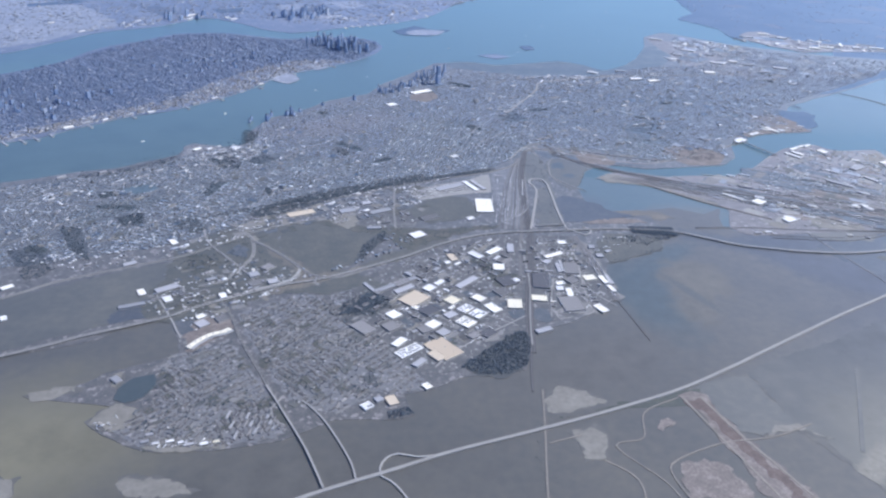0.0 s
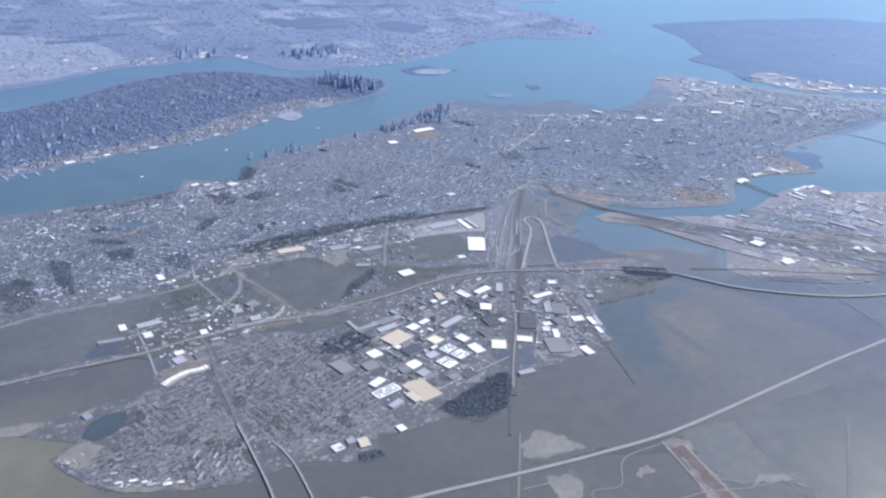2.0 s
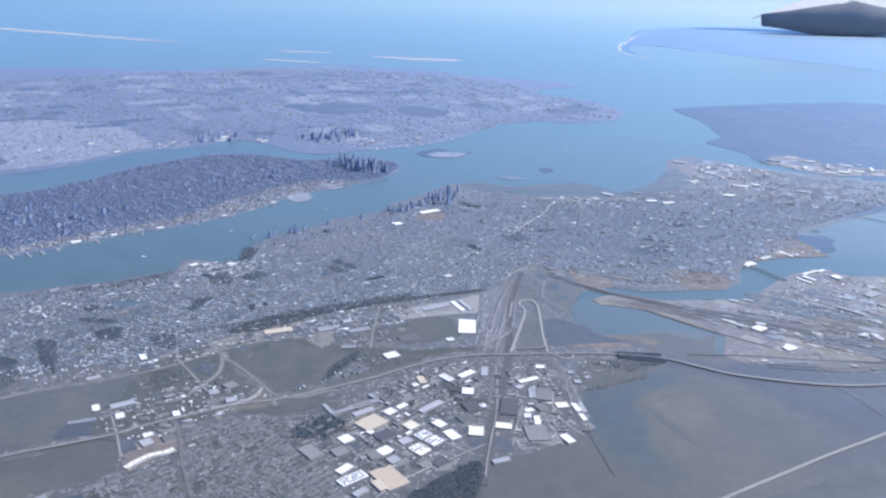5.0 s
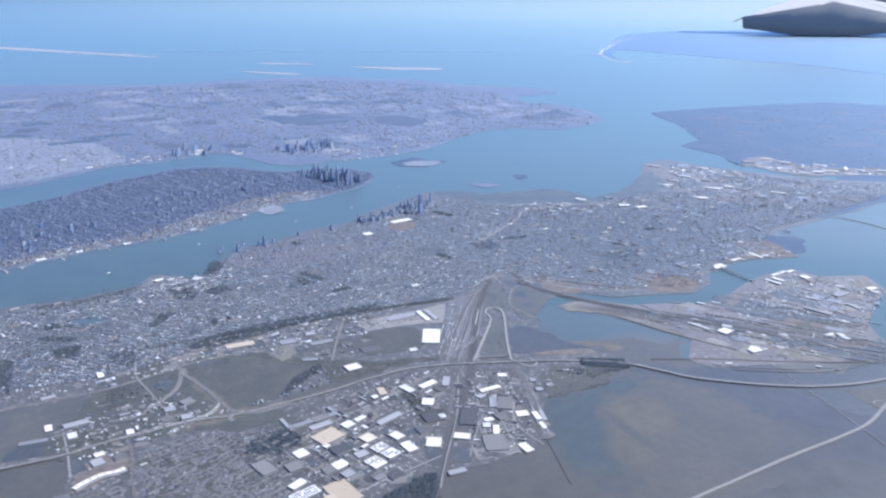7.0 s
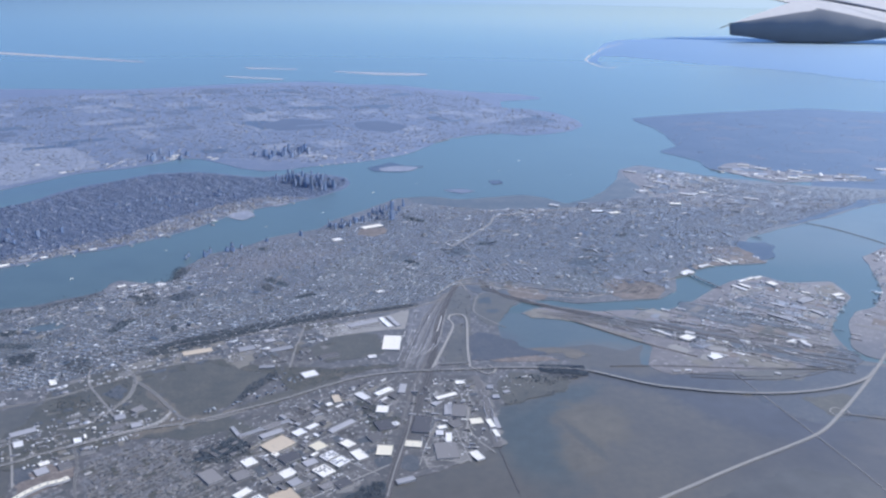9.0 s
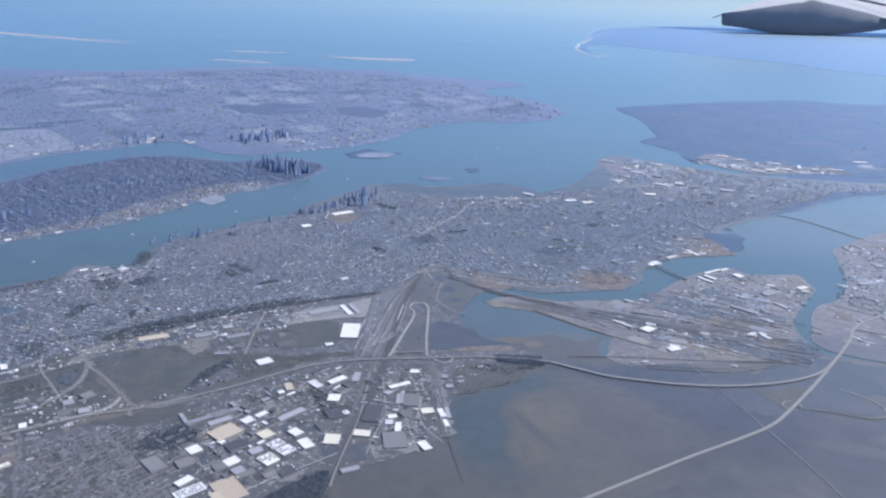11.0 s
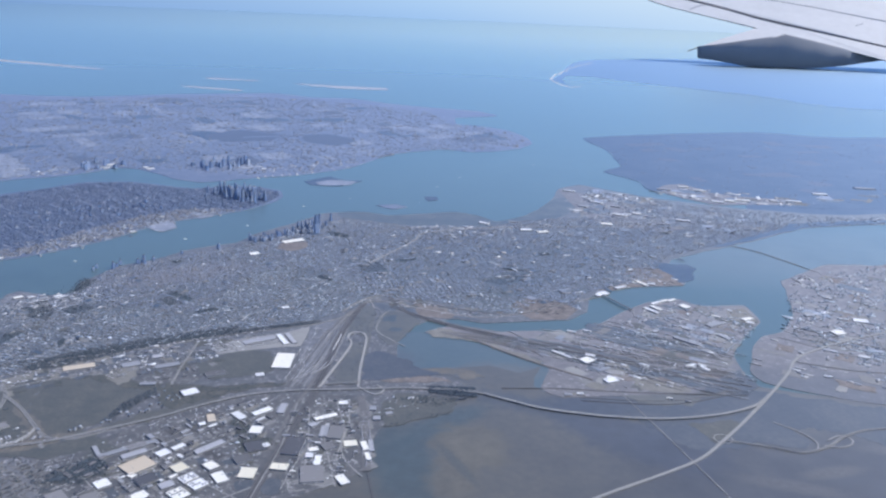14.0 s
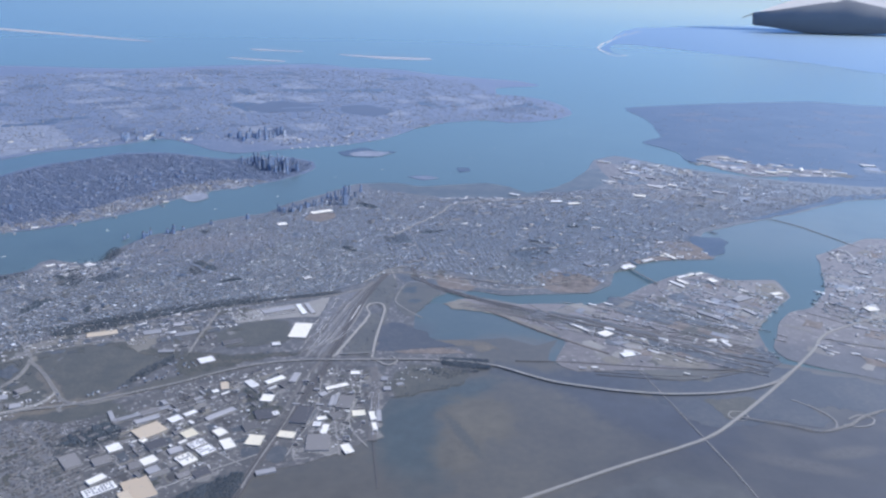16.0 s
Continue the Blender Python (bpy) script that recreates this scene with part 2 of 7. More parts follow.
# dark base under strong blue gloss: haze imitated on the headland
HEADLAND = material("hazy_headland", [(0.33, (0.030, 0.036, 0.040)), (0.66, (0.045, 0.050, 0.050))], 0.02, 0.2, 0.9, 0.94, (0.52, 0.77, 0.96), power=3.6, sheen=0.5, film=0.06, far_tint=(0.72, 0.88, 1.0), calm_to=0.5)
# woodland with a blue gloss tint standing in for haze
PARK = material("haze_tinted_woodland", [(0.36, (0.030, 0.044, 0.054)), (0.5, (0.052, 0.066, 0.077)), (0.62, (0.095, 0.105, 0.114))], 0.05, 0.9, 0.9, 0.58, (0.54, 0.73, 0.96), film=0.10)
FIELD = material("winter_meadow", [(0.36, (0.060, 0.067, 0.060)), (0.5, (0.084, 0.087, 0.074)), (0.64, (0.126, 0.121, 0.097))], 0.3, 2.0, 0.9, 0.34, bump=0.2, film=0.07)
WOODS = material("bare_woods", [(0.2, (0.044, 0.053, 0.062)), (0.8, (0.070, 0.077, 0.082))], 1.0, 5.0, 0.95, 0.1, (0.68, 0.84, 1.0), vary="island", film=0.10, sheen=0.6)
# floor under the woods, the trees' shade put into a dark base colour
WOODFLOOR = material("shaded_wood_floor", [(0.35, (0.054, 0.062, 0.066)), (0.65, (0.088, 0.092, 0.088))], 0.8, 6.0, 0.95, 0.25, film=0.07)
STREETS = material("dark_streets_and_yards", [(0.36, (0.052, 0.058, 0.064)), (0.5, (0.086, 0.09, 0.093)), (0.62, (0.145, 0.145, 0.144))], 0.4, 5.0, 0.9, 0.64, (0.70, 0.85, 1.0), film=0.06, zones=LEAFY)
SURF = material("surf_and_sand", [(0.3, (0.62, 0.61, 0.58)), (0.7, (0.80, 0.79, 0.77))], 0.2, 2.0, 0.9, 0.15, film=0.03)
DARKPARK = material("dark_far_woodland", [(0.36, (0.030, 0.040, 0.050)), (0.62, (0.070, 0.076, 0.084))], 0.1, 0.9, 0.9, 0.5, (0.66, 0.80, 1.0), film=0.12)
SAND = material("beach_sand", [(0.3, (0.38, 0.36, 0.33)), (0.7, (0.58, 0.56, 0.52))], 0.2, 2.0, 0.9, 0.38, (0.8, 0.88, 1.0), film=0.1)
REDSOIL = material("reddish_soil", [(0.36, (0.140, 0.122, 0.112)), (0.5, (0.200, 0.172, 0.155)), (0.64, (0.300, 0.264, 0.240))], 0.5, 3.0, 0.9, 0.2, film=0.04)
DARKSOIL = material("dark_red_fill", [(0.36, (0.108, 0.082, 0.075)), (0.5, (0.142, 0.108, 0.098)), (0.64, (0.19, 0.15, 0.134))], 0.5, 3.0, 0.9, 0.2, film=0.03)
POND = material("dark_pond_water", [(0.38, (0.046, 0.064, 0.066)), (0.62, (0.062, 0.080, 0.080))], 0.3, 1.0, 0.4, 0.4, film=0.06)
TRACK = material("pale_dirt_track", [(0.34, (0.205, 0.186, 0.164)), (0.66, (0.30, 0.272, 0.238))], 0.5, 4.0, 0.9, 0.2, film=0.03)
ROAD = material("pale_concrete_road", [(0.3, (0.275, 0.270, 0.258)), (0.7, (0.37, 0.362, 0.345))], 0.4, 6.0, 0.8, 0.2, film=0.03)
ASPHALT = material("worn_asphalt", [(0.3, (0.19, 0.188, 0.184)), (0.7, (0.27, 0.265, 0.255))], 0.5, 8.0, 0.85, 0.2, film=0.04)
LANES = material("town_street_asphalt", [(0.3, (0.165, 0.163, 0.160)), (0.7, (0.235, 0.230, 0.223))], 0.25, 5.0, 0.85, 0.4, (0.76, 0.88, 1.0), film=0.05)
DARKBED = material("dark_track_bed", [(0.3, (0.055, 0.053, 0.053)), (0.7, (0.090, 0.086, 0.082))], 0.6, 9.0, 0.9, 0.25, film=0.06)
TANLAND = material("tan_far_town", [(0.33, (0.16, 0.15, 0.145)), (0.5, (0.24, 0.225, 0.21)), (0.66, (0.36, 0.34, 0.32))], 0.09, 0.8, 0.9, 0.6, (0.7, 0.83, 1.0), speck=(1.0, 0.86, (0.5, 0.48, 0.46)))
BROWNMARSH = material("tawny_marsh_grass", [(0.36, (0.098, 0.095, 0.082)), (0.5, (0.135, 0.12, 0.092)), (0.62, (0.185, 0.158, 0.115))], 0.3, 2.0, 0.9, 0.4, film=0.08)
BALLAST = material("rail_ballast", [(0.36, (0.115, 0.112, 0.11)), (0.64, (0.20, 0.19, 0.18))], 0.6, 9.0, 0.9, 0.25, film=0.06)
STEEL = material("weathered_steel", [(0.3, (0.13, 0.127, 0.125)), (0.7, (0.21, 0.20, 0.195))], 1.0, 9.0, 0.5, 0.1, film=0.04)
WHITE = material("white_roof", [(0.1, (0.72, 0.72, 0.72)), (0.5, (0.90, 0.90, 0.89)), (0.75, (0.90, 0.87, 0.78))], 0.4, 4.0, 0.7, 0.05, vary="object", film=0.02)
PALE_DECK = material("pale_bridge_deck", [(0.3, (0.33, 0.325, 0.31)), (0.7, (0.42, 0.41, 0.39))], 0.4, 6.0, 0.8, 0.1, film=0.02)
CREAM = material("tan_roof", [(0.2, (0.55, 0.455, 0.345)), (0.8, (0.62, 0.53, 0.41))], 0.4, 4.0, 0.8, 0.1, vary="object", film=0.03)
YELLOW = material("cream_roof", [(0.2, (0.78, 0.715, 0.55)), (0.8, (0.86, 0.81, 0.67))], 0.4, 4.0, 0.8, 0.1, vary="object", film=0.03)
LIGHT = material("pale_grey_roof", [(0.1, (0.26, 0.26, 0.265)), (0.9, (0.44, 0.43, 0.43))], 0.5, 5.0, 0.8, 0.2, vary="object")
GREYROOF = material("grey_roof", [(0.1, (0.13, 0.127, 0.125)), (0.9, (0.26, 0.25, 0.245))], 0.5, 5.0, 0.85, 0.25, vary="object", film=0.06)
DARKROOF = material("dark_roof", [(0.1, (0.078, 0.080, 0.090)), (0.9, (0.115, 0.114, 0.122))], 0.5, 5.0, 0.85, 0.2, vary="object", film=0.05)
WALLS = material("warehouse_wall", [(0.1, (0.20, 0.19, 0.18)), (0.9, (0.38, 0.36, 0.34))], 1.0, 6.0, 0.85, 0.15, vary="object")
UNITS = material("rooftop_unit_metal", [(0.2, (0.10, 0.10, 0.11)), (0.8, (0.20, 0.20, 0.21))], 2.0, 9.0, 0.6, 0.1)
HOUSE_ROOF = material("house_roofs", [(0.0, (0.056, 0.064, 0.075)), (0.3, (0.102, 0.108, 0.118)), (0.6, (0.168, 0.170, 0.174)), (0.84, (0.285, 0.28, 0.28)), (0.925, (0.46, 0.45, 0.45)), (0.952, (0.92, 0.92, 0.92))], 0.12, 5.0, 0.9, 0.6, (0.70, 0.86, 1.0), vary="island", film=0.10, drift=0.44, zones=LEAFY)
# copy of the house roofs with haze put in: less contrast, bluer
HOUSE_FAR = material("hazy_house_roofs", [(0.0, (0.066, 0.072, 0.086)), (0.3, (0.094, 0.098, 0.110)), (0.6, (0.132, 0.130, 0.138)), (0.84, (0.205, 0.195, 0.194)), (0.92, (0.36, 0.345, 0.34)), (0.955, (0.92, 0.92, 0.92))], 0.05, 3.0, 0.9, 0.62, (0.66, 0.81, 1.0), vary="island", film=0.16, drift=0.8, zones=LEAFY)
# meadow colours under a blue gloss tint that imitates haze
FARFIELD = material("haze_tinted_grassland", [(0.38, (0.044, 0.054, 0.052)), (0.5, (0.072, 0.077, 0.068)), (0.62, (0.150, 0.140, 0.118))], 0.16, 1.4, 0.9, 0.54, (0.70, 0.86, 1.0), film=0.10)
GABLE_ROOF = material("shingle_roofs", [(0.0, (0.105, 0.104, 0.106)), (0.4, (0.134, 0.130, 0.128)), (0.75, (0.172, 0.164, 0.158)), (0.95, (0.26, 0.248, 0.238)), (0.985, (0.55, 0.55, 0.54))], 0.3, 5.0, 0.9, 0.1, (0.86, 0.92, 1.0), vary="island", film=0.04, sheen=0.6)
HOUSE_WALL = material("house_walls", [(0.0, (0.11, 0.105, 0.10)), (0.5, (0.18, 0.17, 0.165)), (0.9, (0.32, 0.31, 0.30))], 0.2, 5.0, 0.9, 0.15, vary="island", film=0.08)
SHED_ROOF = material("mixed_shed_roofs", [(0.0, (0.16, 0.16, 0.17)), (0.35, (0.26, 0.25, 0.25)), (0.55, (0.42, 0.41, 0.40)), (0.72, (0.74, 0.74, 0.73)), (1.0, (0.84, 0.84, 0.82))], 0.3, 5.0, 0.8, 0.1, vary="island")
# blue in base and gloss stands for the haze over the city island
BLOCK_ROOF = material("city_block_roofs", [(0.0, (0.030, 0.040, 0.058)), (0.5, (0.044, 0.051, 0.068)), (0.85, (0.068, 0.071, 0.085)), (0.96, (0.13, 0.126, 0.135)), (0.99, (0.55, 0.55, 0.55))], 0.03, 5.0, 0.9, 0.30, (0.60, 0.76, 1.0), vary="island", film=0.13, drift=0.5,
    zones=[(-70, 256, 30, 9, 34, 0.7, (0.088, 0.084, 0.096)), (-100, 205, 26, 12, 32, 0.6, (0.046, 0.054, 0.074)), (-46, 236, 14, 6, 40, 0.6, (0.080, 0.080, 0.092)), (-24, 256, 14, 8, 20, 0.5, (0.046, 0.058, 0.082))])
# low-contrast bluish roof copy with the far haze coloured in
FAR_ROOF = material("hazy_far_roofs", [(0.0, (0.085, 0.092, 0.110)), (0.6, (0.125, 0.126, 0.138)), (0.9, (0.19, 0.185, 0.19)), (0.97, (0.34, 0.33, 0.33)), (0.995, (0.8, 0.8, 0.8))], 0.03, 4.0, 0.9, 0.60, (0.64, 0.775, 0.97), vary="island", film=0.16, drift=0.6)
# bluish gloss film lifts the dark walls the way haze would
BLOCK_WALL = material("city_block_walls", [(0.0, (0.034, 0.038, 0.055)), (0.6, (0.050, 0.053, 0.068)), (0.92, (0.098, 0.092, 0.095)), (0.985, (0.32, 0.295, 0.28))], 0.4, 6.0, 0.8, 0.1, (0.62, 0.78, 1.0), vary="island", film=0.22, sheen=0.9)
SHORE_ROOF = material("pale_brick_shore_roofs", [(0.0, (0.075, 0.076, 0.086)), (0.4, (0.125, 0.116, 0.114)), (0.75, (0.19, 0.17, 0.160)), (0.93, (0.34, 0.31, 0.29)), (0.965, (0.86, 0.85, 0.83))], 0.06, 5.0, 0.9, 0.4, (0.70, 0.80, 0.96), vary="island", film=0.12)
# tower skins: some of the haze is put into bluish base and gloss
GLASS_TOWER = material("glass_tower", [(0.0, (0.060, 0.072, 0.098)), (0.6, (0.092, 0.104, 0.13)), (0.92, (0.24, 0.24, 0.25))], 0.6, 7.0, 0.35, 0.2, (0.62, 0.78, 1.0), vary="object", film=0.36, sheen=0.8)
STONE_TOWER = material("stone_tower", [(0.0, (0.11, 0.115, 0.13)), (0.55, (0.19, 0.186, 0.19)), (0.92, (0.42, 0.40, 0.38))], 0.6, 7.0, 0.8, 0.2, (0.68, 0.82, 1.0), vary="object", film=0.32, sheen=0.8)
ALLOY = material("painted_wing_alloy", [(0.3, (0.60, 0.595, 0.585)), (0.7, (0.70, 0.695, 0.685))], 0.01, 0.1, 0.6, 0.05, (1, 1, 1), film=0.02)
# grey darkened for the wing's shade on the fairing; seams use it too
ALLOY_GREY = material("shade_toned_fairing_grey", [(0.3, (0.300, 0.308, 0.325)), (0.7, (0.325, 0.332, 0.348))], 0.01, 0.1, 0.9, 0.0)
SEAM = material("dark_panel_seam", [(0.3, (0.10, 0.10, 0.11)), (0.7, (0.16, 0.16, 0.17))], 0.02, 0.1, 0.7, 0.0)


# ---- builders ----
def mesh_object(name, verts, faces, mats, parent=None, label="", index=None, smooth=False):
    me = bpy.data.meshes.new(name)
    me.from_pydata(verts, [], faces)
    for m in mats if isinstance(mats, (list, tuple)) else [mats]:
        me.materials.append(m)
    if index is not None:
        me.polygons.foreach_set("material_index", index)
    if smooth:
        me.polygons.foreach_set("use_smooth", [True] * len(me.polygons))
    me.update()
    ob = new(name, me)
    ob.parent = parent
    return tagged(ob, label)


def part(name, bm, mat, parent, label=""):
    me = bpy.data.meshes.new(name)
    bm.to_mesh(me)
    bm.free()
    me.materials.append(mat)
    ob = new(name, me)
    ob.parent = parent
    return tagged(ob, label)


def thing(name, x, y, z=0.0, turn=0.0, label="", category="", group="", kind=""):
    ob = new(name)
    ob.empty_display_size = 0.1
    ob.matrix_basis = pose(x, y, z, 0, 0, turn)
    return tagged(ob, label, category, group, kind)


def box_bm(cx, cy, z0, w, d, h, bevel=0.0, turn=0.0):
    bm = bmesh.new()
    bmesh.ops.create_cube(bm, size=1.0)
    bmesh.ops.scale(bm, vec=(w, d, h), verts=bm.verts)
    if bevel:
        bmesh.ops.bevel(bm, geom=list(bm.edges), offset=bevel, segments=1, affect="EDGES")
    bmesh.ops.transform(bm, matrix=pose(cx, cy, z0 + h / 2, 0, 0, turn), verts=bm.verts)
    return bm


def shore(points, step, rough, closed=True, seed=0.0):
    """A plan line with smoothed corners and an uneven edge."""
    n = len(points)
    out = []
    for i in range(n if closed else n - 1):
        p0, p1, p2, p3 = (Vector(points[(i + k) % n] if closed else points[min(max(i + k, 0), n - 1)]) for k in (-1, 0, 1, 2))
        pieces = max(1, int((p2 - p1).length / step))
        for k in range(pieces):
            t = k / pieces
            a = p1 * 2 + (p2 - p0) * t * 0.7 + (p0 * 2 - p1 * 5 + p2 * 4 - p3) * t * t * 0.7 + (p1 * 3 - p0 - p2 * 3 + p3) * t ** 3 * 0.7
            smooth = a / 2
            straight = p1.lerp(p2, t)
            q = straight.lerp(smooth, 0.5)
            wob = noise.noise_vector(Vector((q.x / (step * 5), q.y / (step * 5), seed))) * rough
            wob += noise.noise_vector(Vector((q.x / (step * 1.7), q.y / (step * 1.7), seed + 9))) * rough * 0.45
            out.append((q.x + wob.x, q.y + wob.y))
    if not closed:
        out.append(tuple(points[-1]))
    return out


def plate(name, points, z, mat, label, step=1.5, rough=0.4, depth=0.3, category="ground", seed=0.0):
    """A flat piece of land with an uneven shoreline and a low bank."""
    line = shore(points, step, rough, True, seed)
    from mathutils.geometry import tessellate_polygon
    n = len(line)
    verts = [(x, y, z) for x, y in line] + [(x, y, z - depth) for x, y in line]
    tris = [tuple(t) for t in tessellate_polygon([[Vector((x, y, 0)) for x, y in line]])]
    fixed = []
    for a, b, c in tris:
        area = (line[b][0] - line[a][0]) * (line[c][1] - line[a][1]) - (line[c][0] - line[a][0]) * (line[b][1] - line[a][1])
        fixed.append((a, b, c) if area > 0 else (a, c, b))
    sides = [(i, i + n, (i + 1) % n + n, (i + 1) % n) for i in range(n)]
    return tagged(mesh_object(name, verts, fixed + sides, mat), label, category, kind="structure")


def smooth_line(points, step):
    """A rounded line through plan points."""
    out, n = [], len(points)
    for i in range(n - 1):
        p0, p1, p2, p3 = (np.array(points[min(max(i + k, 0), n - 1)], float) for k in (-1, 0, 1, 2))
        m = max(2, int(np.linalg.norm(p2 - p1) / step))
        for k in range(m):
            t = k / m
            out.append(0.5 * (2 * p1 + (p2 - p0) * t + (2 * p0 - 5 * p1 + 4 * p2 - p3) * t * t + (3 * p1 - p0 - 3 * p2 + p3) * t ** 3))
    out.append(np.array(points[-1], float))
    return np.array(out)


def ribbon_data(line, width, z, thick, shift=0.0):
    d = np.gradient(line, axis=0)
    d /= np.linalg.norm(d, axis=1)[:, None] + 1e-9
    nrm = np.stack([-d[:, 1], d[:, 0]], 1)
    zs = np.broadcast_to(z, len(line)) if np.ndim(z) == 0 else np.asarray(z)
    l, r = line + nrm * (shift + width / 2), line + nrm * (shift - width / 2)
    verts, faces = [], []
    for a, b, h in zip(l, r, zs):
        verts += [(a[0], a[1], h), (b[0], b[1], h), (b[0], b[1], h - thick), (a[0], a[1], h - thick)]
    for i in range(len(line) - 1):
        k = 4 * i
        faces += [(k, k + 1, k + 5, k + 4), (k + 1, k + 2, k + 6, k + 5), (k + 3, k, k + 4, k + 7)]
    n = len(verts)
    return verts, faces + [(0, 3, 2, 1), (n - 4, n - 3, n - 2, n - 1)]


def road(points, width, z, label, mat=None, lanes=True, step=0.8, thick=0.12, piers=0.0, median=True, name="road", dual=False):
    """A road on its bank or viaduct: deck, two worn lanes, a median and, where it is raised, piers."""
    line = smooth_line(points, step)
    base = thing(name, float(line[0][0]), float(line[0][1]), 0, 0, label, "road", kind="structure")
    local = line - line[0]
    part_of = lambda nm, w, h, th, m, s=0.0, lab="": mesh_object(nm, *ribbon_data(local, w, h, th, s), m, base, lab)
    part_of("deck", width, z, thick, mat or ROAD, 0, "pale concrete deck")
    if dual:
        for s in (-1, 1):
            part_of("carriageway", width * 0.27, z + 0.02, 0.03, PALE_DECK if piers else ROAD, s * width * 0.3, "pale worn concrete carriageway")
    elif lanes:
        for s in (-1, 1):
            part_of("carriageway", width * 0.26, z + 0.006, 0.01, ASPHALT, s * width * 0.23, "worn grey carriageway")
            part_of("parapet", width * 0.06, z + 0.03, 0.04, ROAD, s * width * 0.47)
        if median:
            part_of("median", width * 0.08, z + 0.02, 0.03, STEEL)
    if piers:
        gone = np.concatenate([[0], np.cumsum(np.linalg.norm(np.diff(local, axis=0), axis=1))])
        for s in np.arange(piers / 2, gone[-1], piers):
            x, y = np.interp(s, gone, local[:, 0]), np.interp(s, gone, local[:, 1])
            part("pier", box_bm(x, y, 0.0, width * 0.5, width * 0.18, z - thick), ROAD, base)
    return base


def inside(px, py, poly):
    hit = np.zeros(len(px), bool)
    for (x1, y1), (x2, y2) in zip(poly, poly[1:] + poly[:1]):
        cross = ((y1 > py) != (y2 > py)) & (px < (x2 - x1) * (py - y1) / (y2 - y1 + 1e-12) + x1)
        hit ^= cross
    return hit


def boxes(name, cx, cy, w, d, h, ang, z, roof, wall, label, category, gable=False, parent=None):
    """Many buildings of one district joined into one mesh, roofs and walls with their own surface."""
    n = len(cx)
    c, s = np.cos(ang), np.sin(ang)
    corners = np.array([(-1, -1), (1, -1), (1, 1), (-1, 1)]) * 0.5
    lx, ly = corners[:, 0][None] * w[:, None], corners[:, 1][None] * d[:, None]
    X, Y = cx[:, None] + lx * c[:, None] - ly * s[:, None], cy[:, None] + lx * s[:, None] + ly * c[:, None]
    if gable:
        rx = np.stack([-0.5 * w, 0.5 * w], 1)
        RX, RY = cx[:, None] + rx * c[:, None], cy[:, None] + rx * s[:, None]
        V = np.concatenate([np.stack([X, Y, np.full_like(X, z)], 2), np.stack([X, Y, np.repeat(z + h[:, None], 4, 1)], 2),
                            np.stack([RX, RY, np.repeat(z + (h + d * 0.2)[:, None], 2, 1)], 2)], 1).reshape(-1, 3)
        quads = np.array([(0, 1, 5, 4), (2, 3, 7, 6), (4, 5, 9, 8), (6, 7, 8, 9)])
        tri = np.array([(1, 2, 6, 5), (3, 0, 4, 7)])
        ends = np.array([(5, 6, 9), (7, 4, 8)])
        faces = []
        for base in (np.arange(n) * 10).tolist():
            faces += [tuple(int(base + k) for k in f) for f in quads] + [tuple(int(base + k) for k in f) for f in tri] + [tuple(int(base + k) for k in f) for f in ends]
        ob = mesh_object(name, V.tolist(), faces, [roof, wall], parent, "", np.tile([1, 1, 0, 0, 1, 1, 1, 1], n))
    else:
        V = np.concatenate([np.stack([X, Y, np.full_like(X, z)], 2), np.stack([X, Y, np.repeat(z + h[:, None], 4, 1)], 2)], 1).reshape(-1, 3)
        quads = np.array([(4, 5, 6, 7), (0, 1, 5, 4), (1, 2, 6, 5), (2, 3, 7, 6), (3, 0, 4, 7)])
        F = (np.arange(n)[:, None, None] * 8 + quads[None]).reshape(-1, 4)
        me = bpy.data.meshes.new(name)
        me.vertices.add(len(V))
        me.vertices.foreach_set("co", V.astype(np.float32).ravel())
        me.loops.add(F.size)
        me.loops.foreach_set("vertex_index", F.astype(np.int32).ravel())
        me.polygons.add(len(F))
        me.polygons.foreach_set("loop_start", (np.arange(len(F)) * 4).astype(np.int32))
        me.materials.append(roof)
        me.materials.append(wall)
        me.polygons.foreach_set("material_index", np.tile([0, 1, 1, 1, 1], n).astype(np.int32))
        me.update(calc_edges=True)
        ob = new(name, me)
        ob.parent = parent
    return tagged(ob, label, category, kind="stuff")


rng = np.random.default_rng(7)


